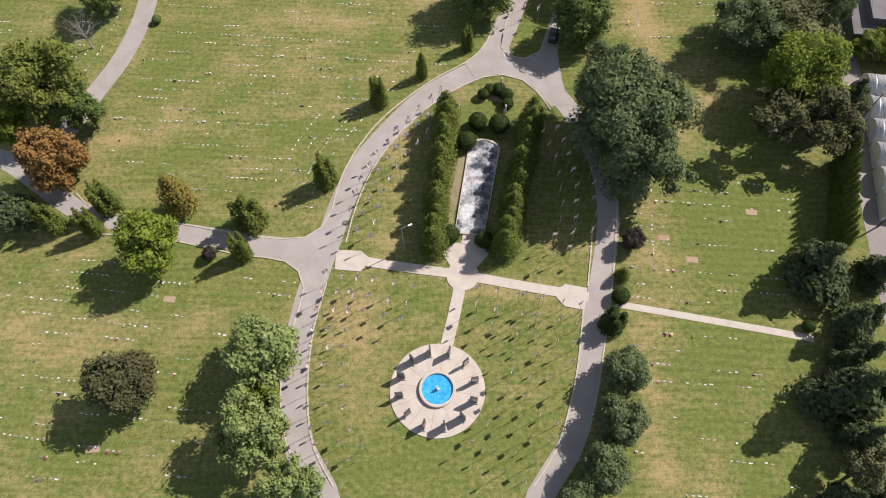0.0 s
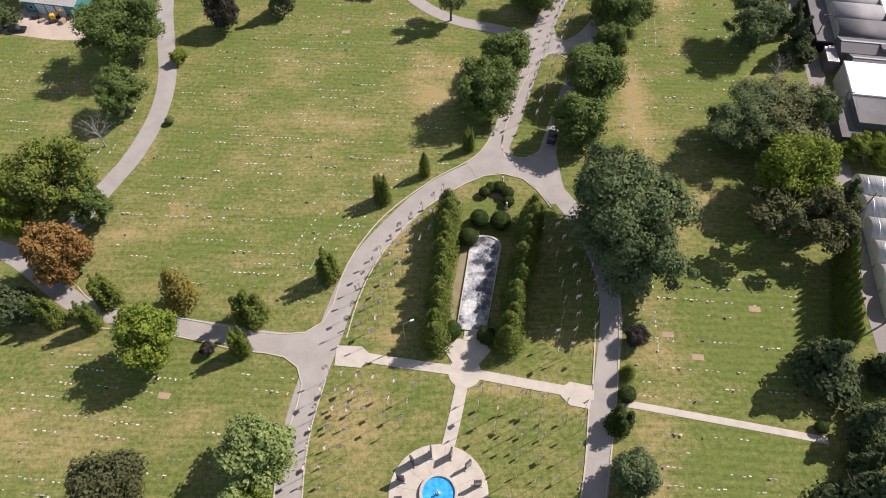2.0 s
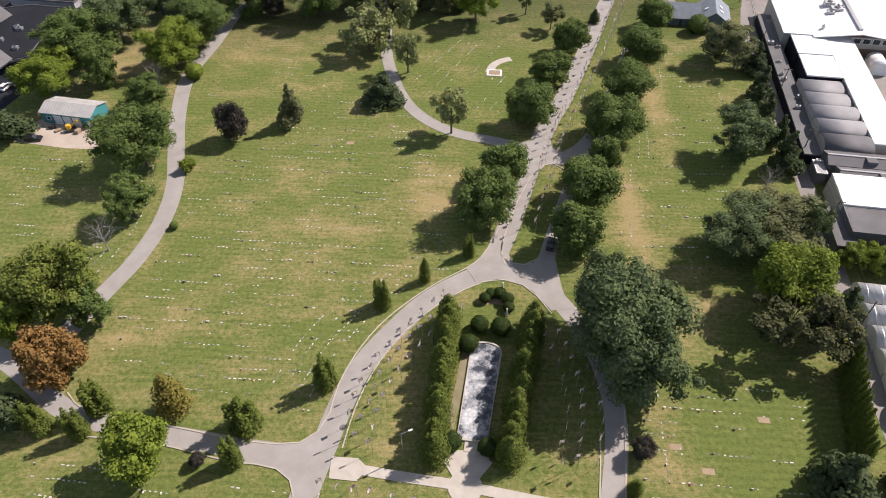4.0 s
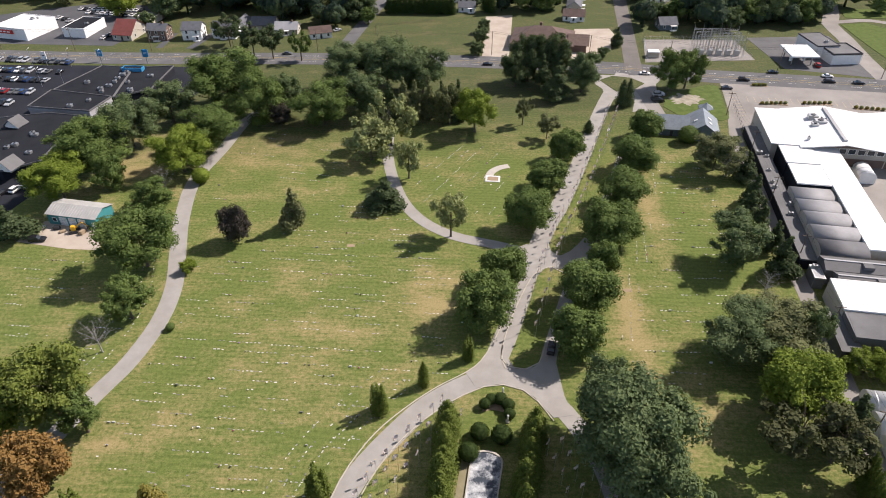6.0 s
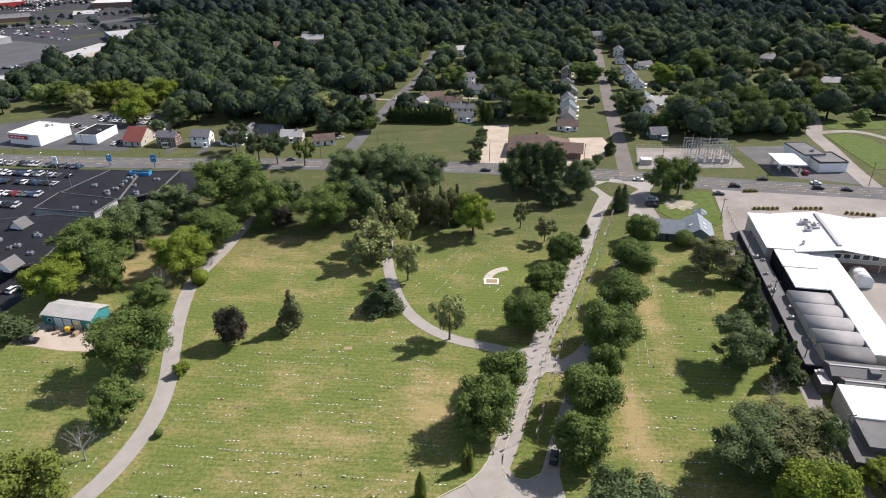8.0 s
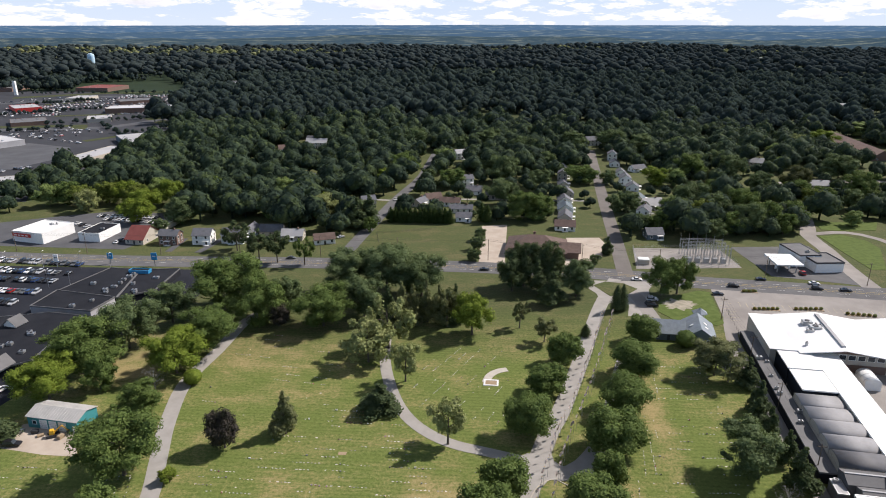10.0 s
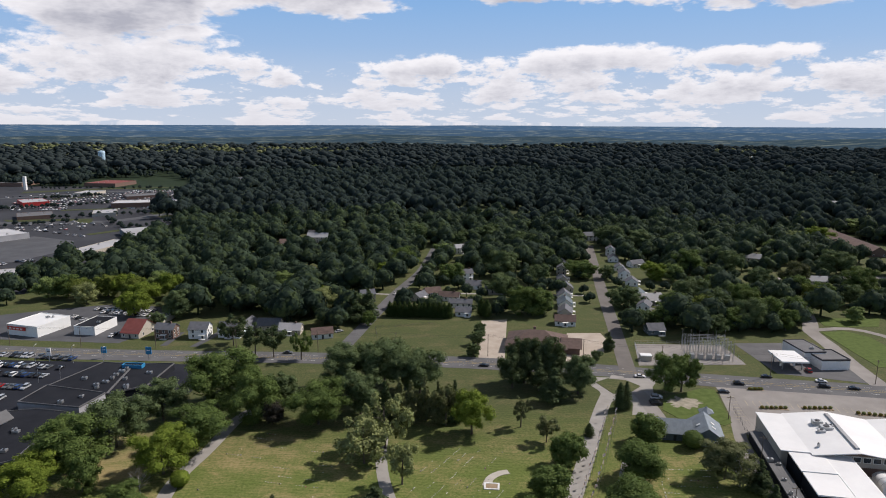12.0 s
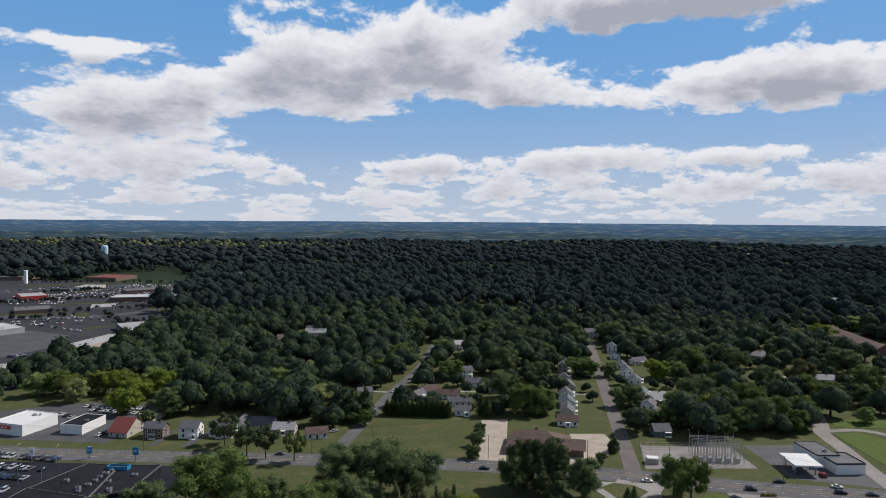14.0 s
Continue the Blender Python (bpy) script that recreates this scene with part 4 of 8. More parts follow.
tree("spires", CEDAR, -24.7, 70.6, 2.2, 10, "tall arborvitae with two tips by the circle drive", "arborvitae", turn=100)
tree("spires", CEDAR, -14.9, 90.6, 2.1, 8.5, "upright arborvitae beside the circle drive", "arborvitae", turn=140)
tree("column", CEDAR, -5.8, 97.6, 1.5, 7.2, "slim upright arborvitae beside the circle drive", "arborvitae")
tree("spires", CEDAR, 4.2, 105.3, 1.5, 7.2, "slim arborvitae with two tips at the junction", "arborvitae", turn=40)
tree("dense", DUSKY, -54.8, 28.8, 5.5, 12.9, "dark grey-green dense tree on the lawn", start=0.06)
tree("dense", FRESH, -32.3, 33.5, 6.3, 13.4, "light green tree leaning over the circle drive")
tree("round", LIME, -31.4, 26.0, 3.0, 9.3, "small yellow-green tree beside the circle drive")
tree("round", FRESH, -32.0, 20.6, 6.0, 14.1, "pale feathery green tree beside the circle drive")
tree("round", FRESH, -25.1, 12.5, 4.7, 14.1, "yellow-green tree beside the circle drive")
# east side of the circle
for px, label in (((28.2, 30.0, 3.9), "round dark green tree beside the drive"), ((26.2, 21.9, 4.0), "dense dark green tree beside the drive"), ((22.6, 14.9, 4.0), "round dark green tree shading the drive"), ((17.7, 9.3, 3.4), "dark green tree shading the drive")):
    tree("dense", OAK, *px, 8.5, label, start=0.08)
tree("spires", YEW, 27.8, 39.4, 2.4, 6, "dark clipped upright yew beside the drive", "yew", turn=90)
ball_shrub(29.9, 44.5, 1.7, YEW, "round clipped dark yew beside the drive")
tree("column", CEDAR, 30.7, 48.5, 1.5, 4, "small upright evergreen beside the drive", "arborvitae")
tree("dense", PURPLE, 33.4, 55.4, 2.2, 5, "small purple-leaved tree on the lawn", start=0.08)
tree("dense", OAK, 33.0, 75.4, 11.2, 23.0, "huge spreading oak shading the memorial garden", start=0.12)
tree("round", OAK, 36.2, 67.6, 7.4, 18.7, "dark green oak beside the drive", start=0.12)
tree("round", OAK, 30.6, 84.8, 7.4, 19.5, "dark green oak beside the junction", start=0.12)
# east lawn and the strip by the alley
tree("dense", LIME, 71.6, 89.6, 7.8, 16.0, "yellow-green tree near the alley")
tree("round", OAK, 65.9, 104.6, 9.5, 13.4, "broad dark tree on the east lawn")
tree("round", SMOKE, 74.5, 106.8, 10.5, 13.0, "broad grey-green tree on the east lawn")
tree("open", DUSKY, 66.8, 79.3, 9.6, 14.0, "dull brown-green tree near the alley")
tree("open", DUSKY, 73.6, 77.2, 7.0, 13.5, "dull brown-green tree beside the alley hedge")
tree("cone", SPRUCE, 78.7, 82.4, 4.5, 13, "dark conifer beside the alley")
bare_tree(75.2, 105.2, 4.9, 11, "grey leafless tree among green ones")
tree("cone", SPRUCE, 63.9, 47.5, 6.4, 13, "dark wide conifer on the east lawn")
tree("cone", SPRUCE, 67.2, 37.5, 4.3, 10, "dark spreading conifer at the lawn's edge")
tree("cone", SPRUCE, 61.9, 25.2, 5.9, 16, "large dark conifer on the east lawn")
tree("open", SMOKE, 62.1, 13.5, 4.2, 11.7, "thin grey-green tree on the east lawn")
ball_shrub(61.8, 38.2, 1.2, YEW, "small round dark shrub at the path's end")
# the avenue
for p, h, label in (((8.5, 117.4, 7.6), 14.1, "dense round tree beside the avenue"), ((13.9, 131.3, 6.2), 11.7, "dense round tree beside the avenue"),
                    ((23.7, 157.2, 7.1), 12.9, "dense round tree beside the avenue"), ((31.7, 178.4, 6.4), 10.5, "round tree beside the avenue"), ((41.0, 198.5, 6.1), 10.5, "round tree beside the avenue"),
                    ((28.3, 107.3, 6.4), 12.9, "dense round tree on the avenue's east side"), ((33.9, 122.9, 7.5), 12.9, "dense round tree on the avenue's east side"), ((40.1, 134.5, 4.5), 11.7, "small round tree on the avenue's east side"),
                    ((45.0, 149.4, 8.2), 12.9, "broad round tree on the avenue's east side"), ((53.5, 170.0, 7.7), 11.7, "broad round tree on the avenue's east side"), ((62.2, 190.7, 7.8), 11.7, "broad round tree on the avenue's east side"),
                    ((71.9, 214.0, 6.1), 10.5, "round tree by the cemetery office")):
    tree("dense", MAPLE, *p, h, label, start=0.08, group="avenue trees")
# north lawn
tree("open", PALE, 0.9, 153.6, 5.7, 14.1, "pale open-crowned tree beside the loop path", start=0.25)
tree("round", MAPLE, -82.0, 141.1, 11.2, 17.5, "large green tree overhanging the west drive")
tree("round", MAPLE, -78.3, 120.2, 6.0, 11.7, "green tree beside the west drive")
bare_tree(-81.0, 108.7, 5.8, 9, "grey leafless spreading tree beside the drive")
tree("round", LIME, -70.1, 138.8, 2.3, 3.5, "small yellow-green shrub tree beside the drive", start=0.1)
ball_shrub(-67.4, 116.0, 1.1, MAPLE, "small green shrub beside the drive", name="shrub")
tree("dense", PURPLE, -59.8, 152.4, 4.6, 11.7, "dark purple-brown round tree on the lawn", start=0.05)
tree("cone", SMOKE, -44.6, 158.6, 4.6, 13.5, "thin grey-green conifer on the lawn", start=0.04)
tree("cone", SPRUCE, -19.1, 169.3, 6.2, 9.5, "small spreading conifer beside the loop path")
tree("open", PALE, -25.6, 199.4, 9.1, 16.3, "pale weeping willow beside the loop path", start=0.12)
tree("open", PALE, -12.4, 186.8, 5.3, 14.1, "slim pale willow beside the loop path", start=0.2)
tree("open", PALE, -19.5, 209.5, 9.4, 18.7, "pale willow beside the loop path", start=0.12)
ball_shrub(-80.3, 185.6, 3.0, LIME, "round yellow-green shrub beside the drive", name="shrub")
tree("round", MAPLE, -89.9, 169.8, 6.7, 9.3, "bushy green tree beside the drive", start=0.05)
bare_tree(-90.3, 181.0, 5.4, 8, "grey leafless tree beside the drive")
tree("round", LIME, -88.1, 192.5, 9.8, 15.1, "bright yellow-green maple beside the drive")
tree("round", MAPLE, -82.9, 208.4, 11.4, 15.1, "large green tree beside the drive")
tree("round", MAPLE, -118.5, 192.3, 12.5, 18.7, "large green tree behind the workshop")
tree("round", LIME, -121.2, 176.8, 9.5, 14.1, "light green tree behind the workshop")
tree("round", MAPLE, -108.2, 182.5, 5.4, 11.7, "green tree behind the workshop", start=0.06)
tree("round", OAK, -111.6, 210.0, 10.9, 18.7, "large tree along the car lot's edge")
tree("round", OAK, -104.1, 230.4, 9.0, 16.3, "dark green tree along the car lot's edge")
tree("round", MAPLE, -86.7, 246.8, 15.1, 21.0, "very large green tree on the north lawn", start=0.1)
tree("round", MAPLE, -70.7, 230.2, 11.1, 18.7, "large green tree on the north lawn", start=0.1)
tree("dense", PURPLE, -62.7, 227.4, 4.3, 9, "small purple-leaved tree on the north lawn", start=0.08)
tree("round", OAK, -62.1, 241.7, 6.9, 14.1, "dark green tree on the north lawn")
tree("cone", SPRUCE, -125.5, 154.3, 7.3, 11, "dark conifer beside the workshop yard")
# the grove on the north lawn
for k, m, p, h in (("round", MAPLE, (-45.7, 227.6, 11.4), 16.3), ("round", OAK, (-31.1, 236.3, 9.1), 16.3), ("round", OAK, (-40.4, 261.4, 10.8), 18.7), ("round", OAK, (-23.8, 260.1, 14.2), 21.0), ("round", OAK, (-9.1, 255.5, 10.6), 18.7),
                   ("cone", SPRUCE, (-21.3, 231.9, 4.3), 15), ("cone", SMOKE, (-11.5, 229.6, 4.0), 16), ("cone", SMOKE, (-6.2, 231.1, 4.2), 17), ("open", SMOKE, (1.4, 226.6, 5.3), 16.3), ("cone", SMOKE, (-16.0, 232.3, 4.0), 16), ("cone", SMOKE, (-1.6, 229.0, 3.8), 16), ("cone", SPRUCE, (4.6, 230.5, 3.8), 16),
                   ("round", LIME, (10.6, 219.9, 7.6), 16.3)):
    tree(k, m, *p, h, "tree in the grove on the north lawn", group="grove")
for p, h, kind in (((35.3, 267.1, 7.8), 20, "round"), ((45.4, 265.5, 8.2), 20, "round"), ((44.8, 247.8, 6.2), 14, "cone"), ((29.6, 261.4, 6.8), 15, "round"), ((40.0, 258.0, 5.5), 15, "cone")):
    tree(kind, SPRUCE, *p, h, "tall dark pine by the main road", "pine", start=0.14, group="pines by the main road")
tree("round", OAK, 56.0, 255.1, 7.6, 16.3, "dark green tree by the main road")
tree("open", SMOKE, 28.8, 225.4, 3.4, 11.7, "thin grey sapling on the shaded lawn")
tree("open", SMOKE, 36.4, 213.9, 4.7, 9.3, "thin grey-green tree on the shaded lawn")
tree("column", SPRUCE, 52.3, 218.2, 2.1, 5, "small dark conifer beside the avenue", "conifer")
tree("column", SPRUCE, 69.3, 240.7, 2.7, 11, "tall dark columnar conifer at the entrance", "conifer")
tree("column", SPRUCE, 72.0, 241.7, 2.5, 11, "tall dark columnar conifer at the entrance", "conifer")
tree("round", MAPLE, 92.2, 256.7, 7.4, 16.3, "green tree beside the office lawn")
tree("round", MAPLE, 99.5, 257.8, 7.0, 16.3, "green tree beside the office lawn")
ball_shrub(86.2, 210.2, 3.6, MAPLE, "round green shrub beside the office", name="shrub")
tree("round", SMOKE, 88.6, 190.1, 8.8, 12.9, "grey-green tree near the alley")
bare_tree(91.5, 185.9, 5.5, 12, "grey leafless branches before a green tree")
for p in ((96.3, 183.8, 4.2), (93.7, 170.0, 3.8), (88.5, 160.6, 4.0), (90.0, 156.1, 3.6), (89.4, 145.1, 3.4)):
    tree("cone", SPRUCE, *p, 10, "dark conifer beside the alley", "conifer", group="conifers beside the alley")
tree("round", OAK, 77.7, 140.7, 8.4, 14.1, "dark green tree near the alley")
tree("cone", SPRUCE, 87.5, 135.0, 4.7, 12, "dark conifer beside the alley", "conifer")
bare_tree(80.1, 126.4, 4.2, 9, "grey leafless tree near the alley")
for p, h in (((-103.8, 313.7, 8.4), 15), ((-89.3, 300.6, 7.4), 15), ((-79.6, 297.1, 6.7), 15)):
    tree("open", SPRUCE, *p, h, "dark open pine by the main road", "pine", start=0.3, group="pines by the main road")
tree("open", MAPLE, -65.9, 293.9, 4.8, 14.1, "slim green tree by the main road")
# tall clipped row along the alley
for k in range(15):
    s = k / 14
    (xa, ya), (xb, yb) = (76.6, 72.3), (69.9, 52.2)
    tree("column", CEDAR, (1 - s) * xa + s * xb, (1 - s) * ya + s * yb, 1.4 + 0.15 * math.sin(k * 1.9), 9.6 + 0.6 * math.sin(k * 2.7), "tall green hedge shrub in the row along the alley", "hedge_shrub", "shrub", group="hedge along the alley", turn=k * 50)
for p, h in (((70.4, 38.7, 3.4), 9), ((67.8, 31.9, 3.3), 10), ((68.2, 25.8, 3.6), 11), ((63.3, 18.4, 3.9), 11), ((64.8, 30.9, 2.8), 9), ((75.4, 47.1, 3.5), 9), ((64.4, 9.7, 3.8), 10), ((58.2, 9.8, 3.4), 10)):
    tree("cone", SPRUCE, *p, h, "dark spreading conifer beside the alley", "conifer", group="conifers beside the alley")
for p, h in (((81.6, 106.5, 4.2), 13),):
    tree("round", OAK, *p, h, "dark green tree in the clump near the alley", group="clump near the alley")


# ---- memorial garden ----
def fountain_plaza(x, y):
    plaza = empty("plaza", x, y, 0, 0, "round pale concrete plaza with radial joints", "plaza", kind="structure")
    bm = bmesh.new()
    turned(bm, [(8.15, -0.3), (8.15, 0.14), (8.05, 0.16), (2.5, 0.16)], 96, cap=False)
    part("paving_slab", bm, CONCRETE, plaza)
    pool = empty("fountain", x, y, 0.16, 0, "round concrete fountain basin full of bright blue water", "fountain")
    bm = bmesh.new()
    turned(bm, [(3.15, -0.2), (3.15, 0.50), (3.08, 0.55), (2.72, 0.55), (2.66, 0.50), (2.66, -0.2)], 64, cap=False)
    part("basin_wall", bm, CONCRETE, pool, smooth=False)
    bm = bmesh.new()
    turned(bm, [(2.68, -0.15), (2.68, 0.22)], 64)
    part("water", bm, BLUE_WATER, pool, "bright blue rippled water")
    bm = bmesh.new()
    turned(bm, [(0.35, 0.1), (0.30, 0.5), (0.12, 0.6), (0.10, 0.9)], 20)
    part("nozzle", bm, STEEL, pool)
    bm = bmesh.new()
    for k in range(40):
        a = k * 2.4
        r = 0.05 + 0.45 * (k % 7) / 7
        tube(bm, (r * 0.2 * math.cos(a), r * 0.2 * math.sin(a), 0.9), (r * math.cos(a), r * math.sin(a), 1.5 - r), 0.02, 0.03, 4)
    part("spray", bm, FOAM, pool, "white spray of water")
    return plaza


def water_material(name, deep, light, rough):
    m, t, b = material(name, rough, 0.0, 0.5)
    v = coords(t)
    c = mix(t, ramp(t, noise_tex(t, v, 1.2, 4, 0.65), [(0.35, 0.0), (0.7, 1.0)]), deep, light)
    t.links.new(c, b.inputs["Base Color"])
    bump_on(t, b, noise_tex(t, v, 2.5, 3), 0.25, 0.05)
    return m


BLUE_WATER = water_material("fountain_water", (0.01, 0.24, 0.55), (0.05, 0.42, 0.75), 0.12)
FOAM = plain("foam", (0.75, 0.77, 0.79), 0.6)


def pool_material():
    """Dark water with sheets of white froth."""
    m, t, b = material("frothy_water", 0.25, 0.0, 0.5)
    v = coords(t)
    f = math_node(t, "ADD", math_node(t, "MULTIPLY", noise_tex(t, v, 0.22, 5, 0.62), 0.8), math_node(t, "MULTIPLY", noise_tex(t, v, 1.6, 5, 0.7), 0.3))
    k = ramp(t, f, [(0.48, 0.0), (0.58, 0.40), (0.71, 0.95)])
    t.links.new(mix(t, k, (0.05, 0.06, 0.075), (0.66, 0.68, 0.70)), b.inputs["Base Color"])
    t.links.new(ramp(t, k, [(0.0, 0.12), (1.0, 0.8)]), b.inputs["Roughness"])
    bump_on(t, b, noise_tex(t, v, 3.0, 4), 0.3, 0.05)
    return m



POOL_WATER = pool_material()
PLAZA = (-3.2, 28.5)
fountain_plaza(*PLAZA)


def monument(x, y, turn):
    root = empty("granite_monument", x, y, 0.16, turn, "upright dark granite memorial slab on the fountain plaza", "monument", "plaza monuments")
    part("base", box(-0.80, -0.34, 0, 0.80, 0.34, 0.24, 0.02), CONCRETE, root)
    part("slab", box(-0.64, -0.15, 0.24, 0.64, 0.15, 2.95, 0.03), GRANITE, root)
    part("plaque", box(-0.5, -0.165, 0.9, 0.5, -0.152, 2.4), STEEL, root, "dull metal plaque")
    return root


for k in range(12):
    a = k * math.tau / 12 + 0.18
    monument(PLAZA[0] + 6.5 * math.cos(a), PLAZA[1] + 6.5 * math.sin(a), math.degrees(a) + (k % 3 - 1) * 6)
# joints between the plaza's wedges
for k in range(12):
    a = k * math.tau / 12 + 0.36
    bm = box(3.2, -0.025, 0.0, 8.0, 0.025, 0.012)
    joint = part("joint", bm, SOIL, bpy.data.objects["plaza"])
    joint.matrix_basis = pose(0, 0, 0.155, 0, 0, math.degrees(a))


def long_pool():
    """A long basin with a rounded head, full of frothing water, and a spillway at its foot."""
    a, b = Vector((3.2, 58.5, 0)), Vector((6.8, 77.8, 0))
    d = (b - a).normalized()
    n = Vector((d.y, -d.x, 0))
    half = 2.9
    outline = [a - n * half * 0.95, a + n * half * 0.95, b + n * half]
    outline += [b + n * half * math.cos(k * math.pi / 10) + d * half * 0.75 * math.sin(k * math.pi / 10) for k in range(1, 10)] + [b - n * half]
    mid = sum(outline, Vector()) / len(outline)
    root = empty("long_pool", mid.x, mid.y, 0, 0, "long concrete pool with dark frothing water", "pool")
    n_pts = len(outline)
    bm = bmesh.new()
    outer = [q + (q - mid).normalized() * 0.4 for q in outline]
    for i in range(n_pts):
        j = (i + 1) % n_pts
        quad = [outer[i] - mid, outer[j] - mid, outline[j] - mid, outline[i] - mid]
        top = [bm.verts.new((q.x, q.y, 0.42)) for q in quad]
        low = [bm.verts.new((q.x, q.y, -0.3)) for q in quad]
        bm.faces.new(top)
        bm.faces.new((low[0], low[1], top[1], top[0]))
        bm.faces.new((top[3], top[2], low[2], low[3]))
    part("coping", bm, CONCRETE, root)
    bm = bmesh.new()
    bm.faces.new([bm.verts.new((q.x - mid.x, q.y - mid.y, 0.25)) for q in outline])
    part("water", bm, POOL_WATER, root, "dark water with white froth")
    bm = box(-1.2, -2.4, -0.2, 1.2, 0.0, 0.2)
    spill = part("spillway", bm, CONCRETE, root)
    spill.matrix_basis = pose(a.x - mid.x, a.y - mid.y, 0, 0, 0, math.degrees(math.atan2(d.y, d.x)) - 90)


long_pool()
# two hedges of tall arborvitae, one shrub beside the other
for start, stop, count, side in (((-0.7, 86.0), (-3.6, 55.2), 13, "west"), ((16.9, 84.0), (9.6, 54.4), 13, "east")):
    for k in range(count):
        s = k / (count - 1)
        x, y = start[0] + (stop[0] - start[0]) * s, start[1] + (stop[1] - start[1]) * s
        tree("column", CEDAR, x + 0.3 * math.sin(k * 2.1), y, 2.65 + 0.3 * math.sin(k * 1.7), 8.6 + 0.8 * math.sin(k * 2.9), "tall dense arborvitae in the " + side + " hedge beside the pool", "arborvitae", "shrub", group=side + " pool hedge", turn=k * 47)
for p in ((5.7, 83.9, 2.0), (10.1, 83.0, 2.2), (3.3, 79.0, 2.1), (-0.6, 57.6, 2.0), (5.9, 56.4, 1.8)):
    ball_shrub(*p, YEW, "clipped round yew beside the pool")
for p in ((7.2, 91.5, 1.3), (8.6, 92.7, 1.3), (10.6, 92.6, 1.5), (12.1, 91.0, 1.5), (12.2, 88.8, 1.3)):
    ball_shrub(*p, YEW, "small clipped yew in the garden bed")
bed = slab("garden_bed", [(6.4, 90.1), (8.0, 93.6), (10.9, 94.8), (13.0, 92.6), (13.0, 89.0), (11.2, 90.0), (8.6, 90.7)], 0.06, SOIL, "dark planted garden bed", "ground")


def pillar(x, y):
    root = empty("stone_pillar", x, y, 0, 0, "slim white stone pillar at the garden's head", "pillar")
    part("plinth", box(-0.4, -0.4, -0.1, 0.4, 0.4, 0.35, 0.03), CONCRETE, root)
    bm = bmesh.new()
    turned(bm, [(0.26, 0.35), (0.22, 0.5), (0.18, 1.8), (0.24, 1.95), (0.12, 2.2)], 16)
    part("shaft", bm, STONE, root)


pillar(11.3, 94.8)
pillar(11.7, 87.5)


def street_lamp(x, y, turn, height=8.5, name="street_lamp", label="tall grey street lamp with one arm"):
    root = empty(name, x, y, 0, turn, label, "lamp")
    bm = bmesh.new()
    tube(bm, (0, 0, -0.2), (0, 0, height), 0.10, 0.06, 8)
    part("pole", bm, STEEL, root)
    bm = bmesh.new()
    tube(bm, (0, 0, height - 0.1), (1.6, 0, height + 0.15), 0.05, 0.04, 6)
    part("arm", bm, STEEL, root)
    part("lamp_head", box(1.3, -0.16, height + 0.06, 2.05, 0.16, height + 0.22, 0.03), WHITE, root)
    return root


street_lamp(-9.1, 55.4, 20)

# ---- memorial flags ----


def flag_material():
    """Faded cloth with red and pale stripes and a blue corner."""
    m, t, b = material("striped_flag", 0.9, 0.0, 0.1)
    src = t.nodes.new("ShaderNodeTexCoord").outputs["Object"]
    sep = t.nodes.new("ShaderNodeSeparateXYZ")
    t.links.new(src, sep.inputs[0])
    stripe = math_node(t, "GREATER_THAN", math_node(t, "SINE", math_node(t, "MULTIPLY", sep.outputs[2], 38.0)), 0.35)
    c = mix(t, stripe, (0.86, 0.85, 0.84), (0.72, 0.46, 0.44))
    corner = math_node(t, "MULTIPLY", math_node(t, "LESS_THAN", sep.outputs[0], 0.5), math_node(t, "GREATER_THAN", sep.outputs[2], 5.35))
    t.links.new(mix(t, corner, c, (0.22, 0.24, 0.34)), b.inputs["Base Color"])
    thin = node(t, "ShaderNodeBsdfTranslucent", Color=(0.85, 0.78, 0.76, 1))
    both = node(t, "ShaderNodeMixShader", Fac=0.5)
    t.links.new(b.outputs[0], both.inputs[1])
    t.links.new(thin.outputs[0], both.inputs[2])
    t.links.new(both.outputs[0], t.nodes["Material Output"].inputs[0])
    return m


FLAG = flag_material()


def flag_meshes():
    bm = bmesh.new()
    tube(bm, (0, 0, -0.2), (0, 0, 5.9), 0.045, 0.03, 6)
    pole = bpy.data.meshes.new("pole")
    bm.to_mesh(pole)
    bm.free()
    pole.materials.append(STEEL)
    bm = bmesh.new()
    tube(bm, (0, 0, 5.88), (0, 0, 6.0), 0.07, 0.05, 6)
    knob = bpy.data.meshes.new("finial")
    bm.to_mesh(knob)
    bm.free()
    knob.materials.append(YELLOW)
    cloths = []
    for seed in range(4):
        rng = random.Random(seed)
        droop, out = rng.uniform(0.35, 0.8), rng.uniform(0.7, 1.15)
        bm = bmesh.new()
        grid = []
        for i in range(9):
            s = i / 8
            col = []
            for j in range(5):
                q = j / 4
                x = 0.03 + out * s * (1 - 0.2 * q)
                y = 0.16 * math.sin(s * 7 + seed + q) * s + 0.06 * math.sin(s * 15 + q * 3)
                col.append(bm.verts.new((x, y, 5.8 - 1.05 * q - droop * s * s)))
            grid.append(col)
        for a, b in zip(grid, grid[1:]):
            for j in range(4):
                bm.faces.new((a[j], b[j], b[j + 1], a[j + 1]))
        geo = bmesh.ops.solidify(bm, geom=bm.faces[:], thickness=0.012)
        cloth = bpy.data.meshes.new("flag")
        for f in bm.faces:
            f.smooth = True
        bm.to_mesh(cloth)
        bm.free()
        cloth.materials.append(FLAG)
        cloths.append(cloth)
    return pole, knob, cloths


FLAG_POLE, FLAG_KNOB, FLAG_CLOTHS = flag_meshes()
flag_rng = random.Random(8)


def flag_pole(x, y, group):
    root = empty("flagpole", x, y, 0, flag_rng.uniform(190, 250), "slim metal flagpole with a small striped flag on the grass", "flagpole", group)
